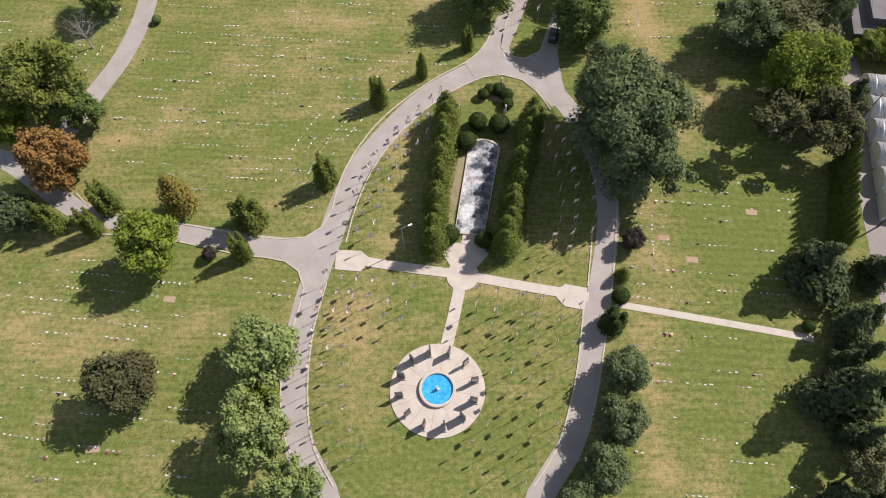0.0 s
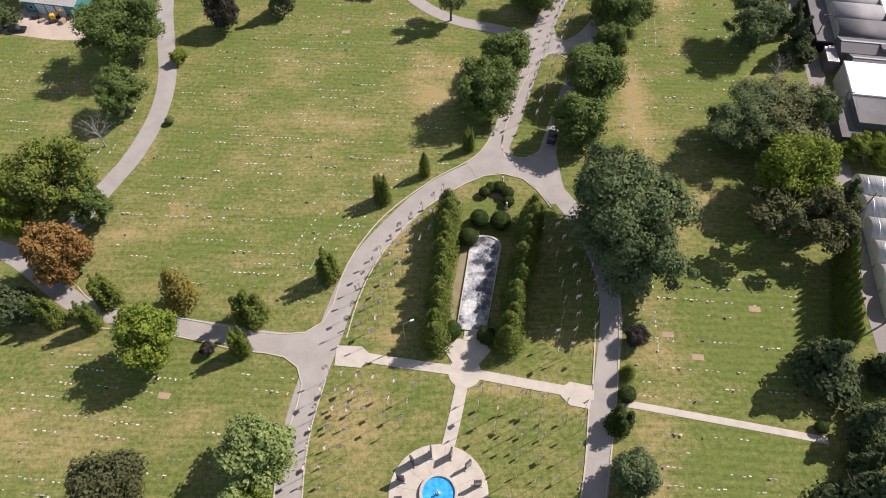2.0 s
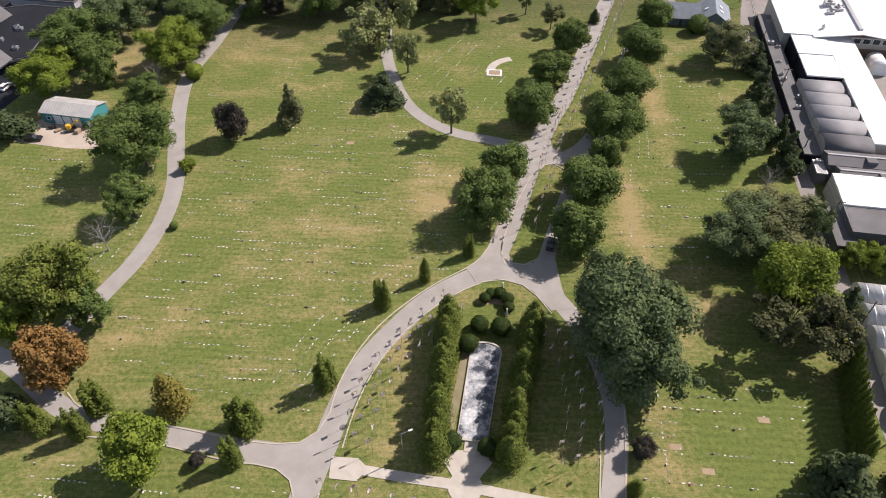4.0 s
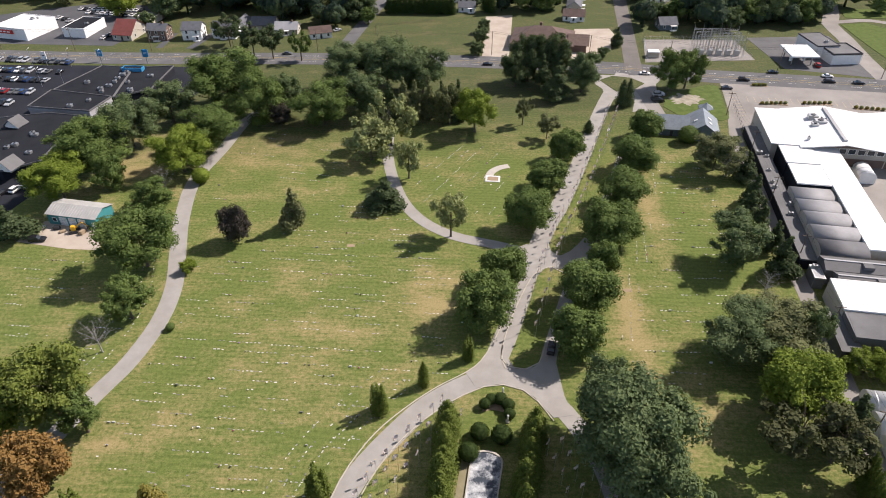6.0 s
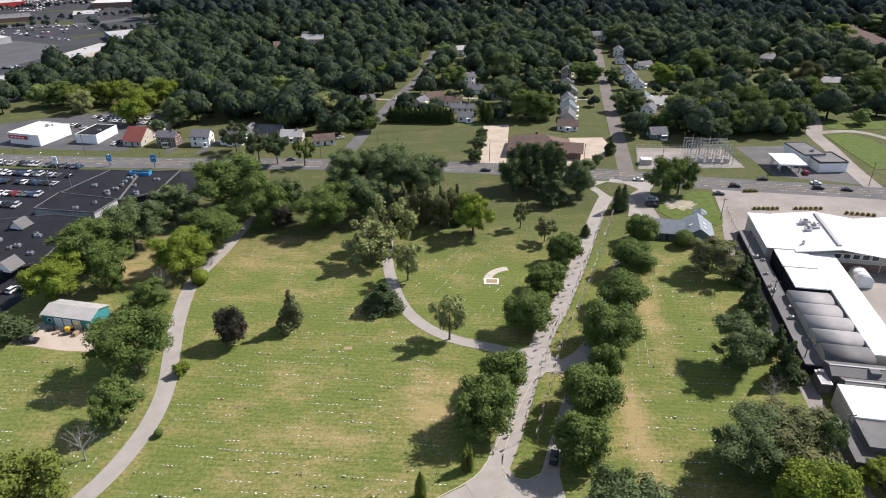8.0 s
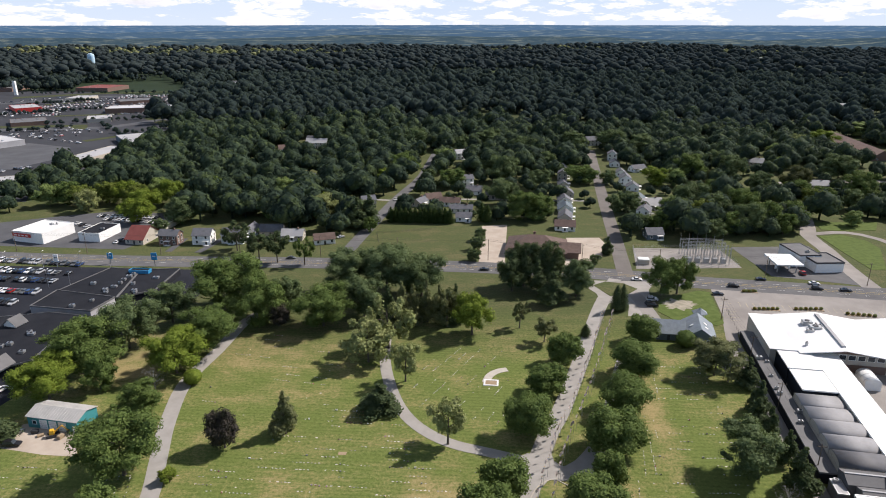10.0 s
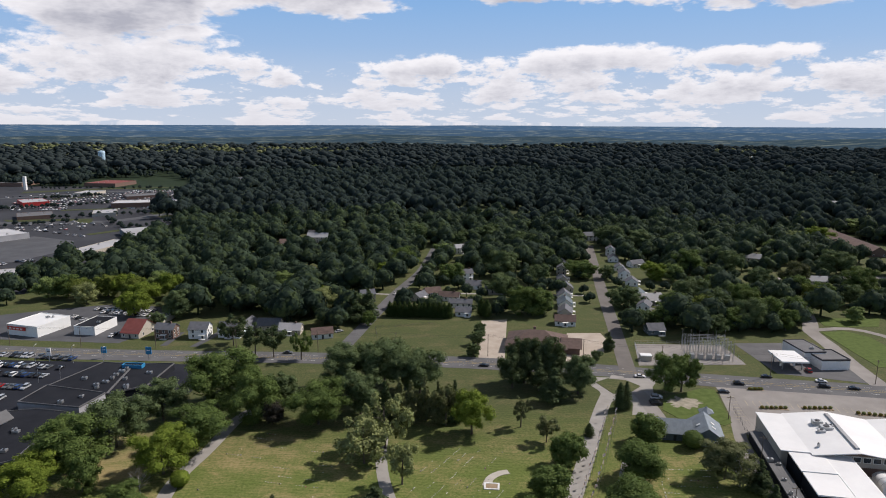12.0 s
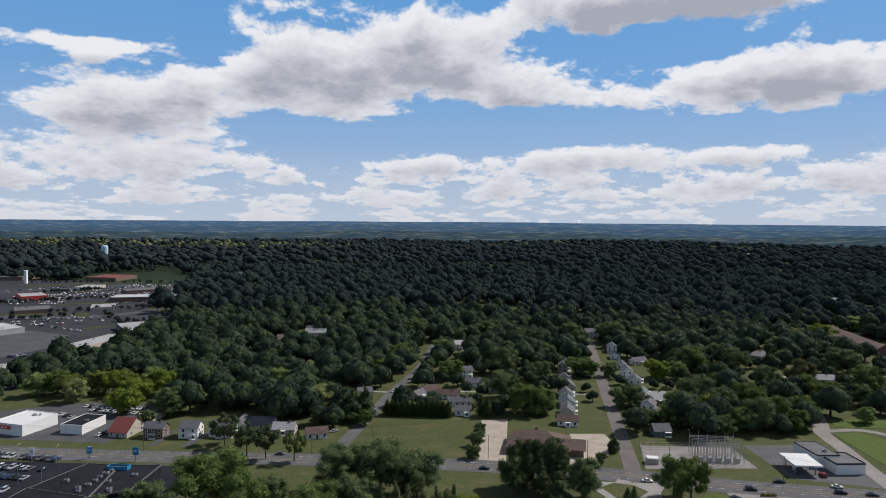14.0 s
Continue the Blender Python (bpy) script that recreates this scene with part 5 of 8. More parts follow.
    for name, me in (("pole", FLAG_POLE), ("finial", FLAG_KNOB), ("flag", flag_rng.choice(FLAG_CLOTHS))):
        ob = new(name, me)
        ob.parent = root
    return root


def flag_row(points, offset, gap, group):
    line = side_lines(spline(points, 0.5), offset)
    run, last = 0.0, None
    for i, p in enumerate(line):
        if last is not None:
            run += (p - last).length
        last = p
        if run >= gap or i == 0:
            run = 0.0
            flag_pole(p.x + flag_rng.uniform(-0.2, 0.2), p.y + flag_rng.uniform(-0.2, 0.2), group)


WEST_ARC = CIRCLE_WEST[7:13]
EAST_ARC = CIRCLE_EAST[7:12]
for off in (3.6, 6.5, 9.5):
    flag_row(WEST_ARC, off, 3.1, "flags round the west of the circle")
for off in (-3.2, -6.4, -9.6, -12.8):
    flag_row(EAST_ARC, off, 3.2, "flags round the east of the circle")
for off in (0.0, -3.0, -6.0):
    flag_row([(-17.1, 48.1), (-10.8, 46.6), (-5.1, 45.5)], off, 3.2, "flags below the cross path")
    flag_row([(4.6, 45.4), (9.6, 44.3), (18.0, 42.4)], off, 3.2, "flags below the cross path")
for off in (3.7, 6.3, 8.9):
    flag_row(CIRCLE_WEST[2:7], off, 3.0, "flags west of the pool")
for off in (-3.2, -6.4, -9.4):
    flag_row(CIRCLE_EAST[3:7], off, 3.2, "flags east of the pool")
flag_row(AVENUE[2:9], -3.3, 3.6, "flags along the avenue")
flag_row(AVENUE[2:9], -6.6, 3.6, "flags along the avenue")

# ---- grave markers ----


def inside(poly, x, y):
    hit = False
    for (ax, ay), (bx, by) in zip(poly, poly[1:] + poly[:1]):
        if (ay > y) != (by > y) and x < (bx - ax) * (y - ay) / (by - ay) + ax:
            hit = not hit
    return hit


def marker_field(poly, turn, spacing, seed, fill=0.5, label="rows of flat pale grave markers set in the turf", gap=1.0):
    rng = random.Random(seed)
    a = radians(turn)
    u, v = Vector((math.cos(a), math.sin(a))), Vector((-math.sin(a), math.cos(a)))
    along = [Vector(p).dot(u) for p in poly]
    across = [Vector(p).dot(v) for p in poly]
    verts, faces = [], []
    c = min(across) + spacing / 2
    while c < max(across):
        s = min(along)
        wave = rng.uniform(0, 6)
        while s < max(along):
            n = rng.choice((1, 2, 3, 4, 5, 6, 8))
            if rng.random() < fill:
                for k in range(n):
                    p = u * (s + k * gap) + v * (c + 0.25 * math.sin(wave + s / 9) + rng.uniform(-0.12, 0.12))
                    if inside(poly, p.x, p.y) and rng.random() < 0.9:
                        w, d, h = rng.choice((0.18, 0.22, 0.30)), rng.uniform(0.08, 0.12), rng.uniform(0.03, 0.07)
                        if rng.random() < 0.04:
                            h = 0.35
                        if rng.random() < 0.10:
                            flower_pot(p.x + rng.uniform(-0.2, 0.2), p.y - 0.35, rng.uniform(0.10, 0.22), rng.uniform(0.25, 0.5))
                        t = a + rng.uniform(-0.06, 0.06)
                        e, f = Vector((math.cos(t), math.sin(t))) * w, Vector((-math.sin(t), math.cos(t))) * d
                        i = len(verts)
                        for z in (-0.05, h):
                            verts += [(*(p + g), z) for g in (-e - f, e - f, e + f, -e + f)]
                        faces += [(i + 4, i + 5, i + 6, i + 7), (i, i + 1, i + 5, i + 4), (i + 1, i + 2, i + 6, i + 5), (i + 2, i + 3, i + 7, i + 6), (i + 3, i, i + 4, i + 7)]
            s += n * gap + rng.uniform(0.5, 5.0)
        c += spacing * rng.uniform(0.9, 1.1)
    me = mesh_from_arrays("grave_markers", verts, faces, MARKERS)
    return tagged(new("grave_markers", me), label, "grave markers", kind="stuff")


def marker_material():
    m, t, b = material("marker_stones", 0.75, 0.0, 0.3)
    isle = t.nodes.new("ShaderNodeNewGeometry").outputs["Random Per Island"]
    c = ramp(t, isle, [(0.0, (0.10, 0.10, 0.09)), (0.35, (0.28, 0.28, 0.265)), (0.7, (0.50, 0.50, 0.48)), (1.0, (0.72, 0.72, 0.70))])
    c = mix(t, math_node(t, "MULTIPLY", noise_tex(t, coords(t), 7.0), 0.35), c, (0.3, 0.29, 0.27))
    t.links.new(c, b.inputs["Base Color"])
    return m


MARKERS = marker_material()


def flower_material():
    m, t, b = material("grave_flowers", 0.8, 0.0, 0.2)
    isle = t.nodes.new("ShaderNodeNewGeometry").outputs["Random Per Island"]
    c = ramp(t, isle, [(0.0, (0.02, 0.03, 0.02)), (0.35, (0.06, 0.05, 0.05)), (0.55, (0.35, 0.04, 0.08)), (0.7, (0.20, 0.08, 0.30)), (0.82, (0.55, 0.40, 0.06)), (1.0, (0.75, 0.72, 0.72))])
    t.links.new(c, b.inputs["Base Color"])
    return m


FLOWERS = flower_material()
flower_verts, flower_faces = [], []


def flower_pot(x, y, r, h):
    """A small pot with a tuft of flowers."""
    i = len(flower_verts)
    for k in range(6):
        a = k * math.tau / 6
        flower_verts.append((x + 0.6 * r * math.cos(a), y + 0.6 * r * math.sin(a), 0.0))
    for k in range(6):
        a = k * math.tau / 6
        flower_verts.append((x + r * math.cos(a), y + r * math.sin(a), h * 0.7))
    flower_verts.append((x, y, h))
    for k in range(6):
        q = (k + 1) % 6
        flower_faces.append((i + k, i + q, i + 6 + q, i + 6 + k))
        flower_faces.append((i + 6 + k, i + 6 + q, i + 12))

LAWN_MAIN = [(-68.3, 71.2), (-26.3, 61.0), (-22.7, 74.0), (-14.0, 89.5), (3.3, 103.2), (0.6, 104.2), (9.0, 143.8), (-15.7, 166.8), (-34.2, 176.9), (-55.2, 144.7), (-70.9, 145.0), (-65.2, 113.9), (-73.4, 92.2)]
marker_field(LAWN_MAIN, -5.5, 2.7, 1, 0.58)


def marker_rows(points, offsets, seed, gap=1.05):
    """Rows of flat markers that follow a drive."""
    rng = random.Random(seed)
    verts, faces = [], []
    for off in offsets:
        line = side_lines(spline(points, 0.35), off)
        run, skip = 0.0, 0.0
        for p, q in zip(line, line[1:]):
            run += (q - p).length
            if run < gap + skip:
                continue
            run, skip = 0.0, rng.choice((0, 0, 0, 0, 1.2, 4.0))
            e = (q - p).normalized() * rng.choice((0.18, 0.22, 0.30))
            f = Vector((-e.y, e.x)).normalized() * rng.uniform(0.09, 0.13)
            o = Vector((p.x, p.y)) + Vector((rng.uniform(-0.1, 0.1), rng.uniform(-0.1, 0.1)))
            e, f = Vector((e.x, e.y)), Vector((f.x, f.y))
            i, h = len(verts), rng.uniform(0.03, 0.07)
            for z in (-0.05, h):
                verts += [(*(o + g), z) for g in (-e - f, e - f, e + f, -e + f)]
            faces += [(i + 4, i + 5, i + 6, i + 7), (i, i + 1, i + 5, i + 4), (i + 1, i + 2, i + 6, i + 5), (i + 2, i + 3, i + 7, i + 6), (i + 3, i, i + 4, i + 7)]
    me = mesh_from_arrays("grave_markers", verts, faces, MARKERS)
    return tagged(new("grave_markers", me), "curved rows of flat pale grave markers beside the drive", "grave markers", kind="stuff")


marker_rows(CIRCLE_WEST[2:6], (-6.5, -9.2, -12.0, -14.8), 31)
marker_rows(NORTH_WEST_DRIVE[2:8], (6.0, 8.8, 11.5), 32)
marker_field([(-91.7, 50.6), (-69.6, 57.2), (-32.1, 52.1), (-29.1, 49.1), (-30.8, 39.2), (-38.3, 34.2), (-43.5, 11.7), (-87.2, 10.9)], -7.5, 2.8, 2, 0.6)
marker_field([(37.5, 72.2), (48.4, 70.6), (67.6, 67.4), (63.7, 56.2), (61.7, 40.4), (31.2, 43.8)], -7.0, 2.9, 3, 0.6)
marker_field([(30.9, 41.1), (58.4, 35.3), (56.2, 26.4), (53.9, 10.4), (27.5, 10.8)], -7.0, 2.9, 4, 0.6)
marker_field([(46.7, 120.4), (71.8, 197.1), (87.2, 196.8), (80.6, 148.0), (66.0, 112.3), (51.6, 92.4), (39.6, 102.0)], -3.0, 3.4, 5, 0.62)
marker_field([(38.3, 110.8), (69.9, 197.1), (73.8, 197.0), (44.3, 110.7)], 79.0, 2.6, 6, 0.75)
marker_field([(39.9, 73.5), (47.0, 71.9), (41.7, 43.0), (35.4, 44.3)], 84.0, 3.0, 7, 0.55)
marker_field([(-10.0, 211.1), (30.2, 206.1), (20.5, 186.5), (16.8, 163.2), (1.4, 160.5), (-10.9, 176.5)], 60.0, 3.4, 8, 0.55)
marker_field([(-74.9, 226.2), (-40.7, 211.7), (-26.7, 173.4), (-41.4, 177.0), (-63.4, 164.5), (-73.7, 164.7)], -12.0, 4.2, 9, 0.35)
marker_field([(-123.1, 145.7), (-100.5, 148.0), (-93.4, 135.4), (-99.1, 114.4), (-106.2, 112.6)], -6.0, 3.6, 10, 0.55)
marker_field([(-105.5, 119.3), (-97.9, 120.8), (-84.7, 122.1), (-76.9, 123.7), (-84.5, 104.6), (-102.9, 110.3)], -6.0, 3.6, 11, 0.55)


tagged(new("grave_flowers", mesh_from_arrays("grave_flowers", flower_verts, flower_faces, FLOWERS)), "small pots of coloured flowers beside grave markers", "flowers", kind="stuff")
for k, p in enumerate(((57.5, 61.8), (39.9, 56.7), (-60.4, 19.7), (44.4, 52.0), (-27.5, 149.6), (46.0, 129.0), (-52.4, 46.3))):
    plot = tagged(mesh_object("bare_plot", box(-1.1, -0.6, -0.1, 1.1, 0.6, 0.035), SOIL), "bare pale earth of a recent grave in the turf", "ground", kind="structure")
    plot.matrix_basis = pose(*p, 0, 0, 0, -7 + 5 * (k % 3))


def memorial_walk():
    """A curved pale slab bed on the north lawn."""
    line = spline([(13.4, 185.9), (15.1, 190.3), (18.0, 193.0), (21.1, 194.1)], 0.6)
    bm = bmesh.new()
    ribbon(bm, line, 1.3, -1.3, -0.1, 0.12)
    tagged(mesh_object("memorial_bed", bm, CONCRETE), "curved pale sand and stone bed on the north lawn", "bed", kind="structure")


memorial_walk()
frame_root = empty("memorial_frame", 15.1, 185.6, 0, -6, "low pale stone frame round a small memorial bed", "monument")
for x0, y0, x1, y1 in ((-2.4, -1.9, 2.4, -1.3), (-2.4, 1.3, 2.4, 1.9), (-2.4, -1.3, -1.8, 1.3), (1.8, -1.3, 2.4, 1.3)):
    part("kerb_stone", box(x0, y0, -0.1, x1, y1, 0.22, 0.03), STONE, frame_root)
part("planting_soil", box(-1.8, -1.3, -0.1, 1.8, 1.3, 0.14), SOIL, frame_root)


# ---- buildings ----


def add_gable(bm, w, d, eave, rise, over=0.4, thick=0.18, x=0.0, y=0.0):
    """A gable roof with its ridge along x, as two thick leaves."""
    X = w / 2 + over
    for s in (-1, 1):
        o, r = s * (d / 2 + over), eave + rise
        low = eave - rise * over / (d / 2)
        a = [(-X, o, low), (X, o, low), (X, 0, r), (-X, 0, r)]
        v = [bm.verts.new((x + p[0], y + p[1], p[2])) for p in a] + [bm.verts.new((x + p[0], y + p[1], p[2] + thick)) for p in a]
        for f in ((0, 1, 2, 3), (4, 5, 6, 7), (0, 1, 5, 4), (1, 2, 6, 5), (2, 3, 7, 6), (3, 0, 4, 7)):
            bm.faces.new([v[i] for i in f])
    bmesh.ops.recalc_face_normals(bm, faces=bm.faces[:])


def add_hip(bm, w, d, eave, rise, over=0.5):
    X, Y = w / 2 + over, d / 2 + over
    k = max(0.0, X - Y)
    a = [bm.verts.new(c) for c in ((-X, -Y, eave), (X, -Y, eave), (X, Y, eave), (-X, Y, eave), (-k, 0, eave + rise), (k, 0, eave + rise))]
    for f in ((0, 1, 5, 4), (2, 3, 4, 5), (0, 4, 3), (1, 2, 5), (3, 2, 1, 0)):
        bm.faces.new([a[i] for i in f])


def gable_walls(bm, w, d, eave, rise):
    add_box(bm, -w / 2, -d / 2, -0.3, w / 2, d / 2, eave)
    for s in (-1, 1):
        v = [bm.verts.new((s * w / 2, y, z)) for y, z in ((-d / 2, eave), (d / 2, eave), (0, eave + rise))]
        bm.faces.new(v if s > 0 else v[::-1])


def window_on(root, x, y, z, w, h, face, frame_mat=None):
    """A window with its own casing, set proud of the wall; face: the wall's outward direction in degrees."""
    win = part("window", box(-w / 2, -0.03, -h / 2, w / 2, 0.05, h / 2), GLASS, root)
    win.matrix_basis = pose(x, y, z, 0, 0, face + 90)
    bm = bmesh.new()
    e = 0.12
    add_box(bm, -w / 2 - e, -0.08, h / 2, w / 2 + e, 0.04, h / 2 + e)
    add_box(bm, -w / 2 - e, -0.10, -h / 2 - e, w / 2 + e, 0.04, -h / 2)
    add_box(bm, -w / 2 - e, -0.08, -h / 2, -w / 2, 0.04, h / 2)
    add_box(bm, w / 2, -0.08, -h / 2, w / 2 + e, 0.04, h / 2)
    part("window_casing", bm, frame_mat or WHITE, win)
    return win


HOUSE_TURN = random.Random(4)


def house(x, y, w, d, turn, storeys, wall, roof, label, chimney=True, porch=True, name="house"):
    """A detached house: walls with windows on all sides, gable roof, door, porch and chimney."""
    root = empty(name, x, y, 0, turn, label, "house")
    eave = 2.8 * storeys - 0.5 * (storeys - 1)
    rise = d * 0.34
    bm = bmesh.new()
    gable_walls(bm, w, d, eave, rise)
    part("wall", bm, wall, root)
    bm = bmesh.new()
    add_gable(bm, w, d, eave, rise)
    part("roof", bm, roof, root)
    n = max(2, int(w / 3.2))
    for level in range(storeys):
        z = 1.6 + level * 2.4
        for i in range(n):
            px = -w / 2 + (i + 0.5) * w / n
            if not (level == 0 and i == n // 2):
                window_on(root, px, -d / 2, z, 1.0, 1.4, -90)
            window_on(root, px, d / 2, z, 1.0, 1.4, 90)
        for py in (-d / 4, d / 4):
            window_on(root, w / 2, py, z, 1.0, 1.4, 0)
            window_on(root, -w / 2, py, z, 1.0, 1.4, 180)
    px = -w / 2 + (n // 2 + 0.5) * w / n
    part("door", box(px - 0.5, -d / 2 - 0.06, 0.0, px + 0.5, -d / 2 + 0.02, 2.1), DARK_METAL, root)
    if porch:
        bm = bmesh.new()
        add_box(bm, px - 1.6, -d / 2 - 1.9, 2.35, px + 1.6, -d / 2 - 0.03, 2.5)
        for s in (-1.5, 1.4):
            add_box(bm, px + s, -d / 2 - 1.85, 0, px + s + 0.1, -d / 2 - 1.75, 2.35)
        add_box(bm, px - 1.6, -d / 2 - 1.9, -0.2, px + 1.6, -d / 2 - 0.03, 0.2)
        part("porch", bm, WHITE, root)
    if chimney:
        part("chimney", box(w * 0.22, -0.1 - 0.35, eave + rise * 0.4, w * 0.22 + 0.7, 0.35, eave + rise + 0.9), BRICK, root)
    return root


def flat_hall(name, x, y, w, d, turn, height, wall, roof, label, category="hall", rim=None, parapet=0.5, units=3):
    """A flat-roofed hall with a raised rim round its roof and machines on it."""
    root = empty(name, x, y, 0, turn, label, category)
    part("wall", box(-w / 2, -d / 2, -0.3, w / 2, d / 2, height - 0.02), wall, root)
    part("roof", box(-w / 2 + 0.25, -d / 2 + 0.25, height - 0.02, w / 2 - 0.25, d / 2 - 0.25, height + 0.12), roof, root)
    bm = bmesh.new()
    for a in ((-w / 2 - 0.05, -d / 2 - 0.05, w / 2 + 0.05, -d / 2 + 0.25), (-w / 2 - 0.05, d / 2 - 0.25, w / 2 + 0.05, d / 2 + 0.05), (-w / 2 - 0.05, -d / 2 + 0.25, -w / 2 + 0.25, d / 2 - 0.25), (w / 2 - 0.25, -d / 2 + 0.25, w / 2 + 0.05, d / 2 - 0.25)):
        add_box(bm, a[0], a[1], height - 0.3, a[2], a[3], height + parapet)
    part("rim", bm, rim or wall, root)
    rng = random.Random(int(abs(x) * 7 + abs(y)))
    for k in range(units):
        s, h = rng.uniform(0.5, 1.0), rng.uniform(0.6, 1.1)
        ux, uy = rng.uniform(-0.38, 0.38) * w, rng.uniform(-0.36, 0.36) * d
        unit_ob = part("roof_unit", box(ux - s, uy - s * 0.7, height + 0.12, ux + s, uy + s * 0.7, height + 0.12 + h, 0.05), STEEL, root)
        bm = bmesh.new()
        turned(bm, [(s * 0.45, height + 0.12 + h), (s * 0.45, height + 0.27 + h)], 12, x=ux, y=uy)
        part("fan_cowl", bm, DARK_METAL, unit_ob)
    return root


# workshop
def workshop(x, y, w, d, turn):
    root = empty("workshop", x, y, 0, turn, "teal metal workshop with white doors and a pale rusted roof", "workshop")
    bm = bmesh.new()
    gable_walls(bm, w, d, 3.6, 1.3)
    part("wall", bm, TEAL, root)
    bm = bmesh.new()
    add_gable(bm, w, d, 3.6, 1.3, 0.35, 0.1)
    part("roof", bm, METAL_ROOF, root)
    n = int(w / 0.9)
    for s in (-1, 1):
        for i in range(n + 1):
            bm = bmesh.new()
            px = -w / 2 + i * w / n
            o = d / 2 + 0.3
            rib = part("roof_rib", bm_box_slanted(px, s * o, 3.6 + 0.1 - 1.3 * 0.3 / (d / 2), 0.0, 3.6 + 1.3 + 0.12), METAL_ROOF, root)
    for i in range(3):
        px = -w * 0.18 + i * w * 0.19
        door = part("roller_door", box(px - 1.25, -d / 2 - 0.08, 0, px + 1.25, -d / 2 + 0.02, 2.9), WHITE, root)
        for k in range(1, 5):
            part("panel_line", box(px - 1.25, -d / 2 - 0.10, k * 0.58 - 0.015, px + 1.25, -d / 2 - 0.085, k * 0.58 + 0.015), DARK_METAL, door)
    window_on(root, -w * 0.36, -d / 2, 1.8, 1.2, 1.1, -90)
    part("door", box(w * 0.40, -d / 2 - 0.06, 0, w * 0.40 + 0.95, -d / 2 + 0.02, 2.1), WHITE, root)
    return root


def bm_box_slanted(x, y0, z0, y1, z1):
    """A thin standing seam from the eave (y0, z0) up to the ridge (y1, z1)."""
    bm = bmesh.new()
    a = [(x - 0.03, y0, z0), (x + 0.03, y0, z0), (x + 0.03, y1, z1), (x - 0.03, y1, z1)]
    v = [bm.verts.new(p) for p in a] + [bm.verts.new((p[0], p[1], p[2] + 0.07)) for p in a]
    for f in ((4, 5, 6, 7), (0, 1, 5, 4), (1, 2, 6, 5), (2, 3, 7, 6), (3, 0, 4, 7)):
        bm.faces.new([v[i] for i in f])
    return bm


workshop(-110.2, 164.6, 16.2, 8.1, -11.7)

# market buildings along the alley; they stand at an angle to the drone
MT = -10.5
MU, MV = Vector((math.sin(radians(10.5)), math.cos(radians(10.5)))), Vector((math.cos(radians(10.5)), -math.sin(radians(10.5))))


def market_at(x, y, along, across):
    """The middle of a block whose south-west corner is at (x, y)."""
    p = Vector((x, y)) + MV * across / 2 + MU * along / 2
    return p.x, p.y, across, along, MT


def market_corner(along, across):
    """A place in the market's own directions, from the hall's south-west corner."""
    p = Vector((108.4, 193.5)) + MU * along + MV * across
    return p.x, p.y


def white_hall(along, across, d, w, height, rise):
    """A hall with a flat west bay and broad shallow gables side by side, its ridges across the hall."""
    x, y, w, d, turn = market_at(*market_corner(along, across), d, w)
    root = empty("market_hall", x, y, 0, turn, "long market hall with bright white shallow gabled roofs", "hall")
    part("wall", box(-w / 2, -d / 2, -0.3, w / 2, d / 2, height - 0.02), BEIGE, root)
    flat, bay = 8.5, (w - 8.5) / 3
    part("roof", box(-w / 2 - 0.3, -d / 2 - 0.6, height, -w / 2 + flat, d / 2 + 0.6, height + 0.25), WHITE_ROOF, root)
    for i in range(3):
        cx = -w / 2 + flat + (i + 0.5) * bay
        for s in (-1, 1):
            bm = bmesh.new()
            q = cx + s * bay / 2
            a = [(cx, -d / 2 - 2.2, height + rise), (q, -d / 2 - 2.2, height), (q, d / 2 + 1.2, height), (cx, d / 2 + 1.2, height + rise)]
            v = [bm.verts.new(p) for p in a] + [bm.verts.new((p[0], p[1], p[2] + 0.25)) for p in a]
            for f in ((0, 1, 2, 3), (7, 6, 5, 4), (0, 1, 5, 4), (1, 2, 6, 5), (2, 3, 7, 6), (3, 0, 4, 7)):
                bm.faces.new([v[k] for k in f])
            bmesh.ops.recalc_face_normals(bm, faces=bm.faces[:])
            part("roof", bm, WHITE_ROOF, root)
        # gable fill under each pair of slopes
        for e in (-d / 2 + 0.05, d / 2 - 0.05):
            bm = bmesh.new()
            bm.faces.new([bm.verts.new(p) for p in ((cx - bay / 2, e, height), (cx + bay / 2, e, height), (cx, e, height + rise))])
            part("gable_wall", bm, BRICK, root)
        part("ridge_vent", box(cx - 0.65, -d / 2 + 0.5, height + rise + 0.18, cx + 0.65, d / 2 - 1.0, height + rise + 0.7, 0.08), DULL_ROOF, root, "grey ridge vent")
        for j in range(9):
            window_on(root, cx - bay * 0.42 + j * bay * 0.84 / 8, -d / 2, height - 1.2, bay * 0.075, 1.6, -90)
        part("brick_band", box(cx - bay / 2 + 0.2, -d / 2 - 0.08, 0.1, cx + bay / 2 - 0.2, -d / 2 - 0.02, 2.9), BRICK, root, "low brick wall under the windows")
    # machines, ducts and patches on the roof
    for ux, uy, sx, sy, h in ((17.0, 19.0, 1.6, 1.2, 1.6), (18.6, 15.4, 1.9, 1.3, 1.4), (16.4, 13.2, 1.1, 0.9, 1.0), (20.6, 17.0, 0.7, 0.7, 1.3), (46.0, 17.5, 1.8, 1.4, 1.6), (48.5, 14.5, 1.4, 1.2, 1.3), (12.0, 3.0, 0.4, 0.4, 0.8), (62.0, 20.0, 1.5, 1.2, 1.4)):
        u = part("roof_unit", box(-w / 2 + ux - sx, -d / 2 + uy - sy, height + 0.2, -w / 2 + ux + sx, -d / 2 + uy + sy, height + rise * 0.6 + h, 0.08), STEEL, root)
        bm = bmesh.new()
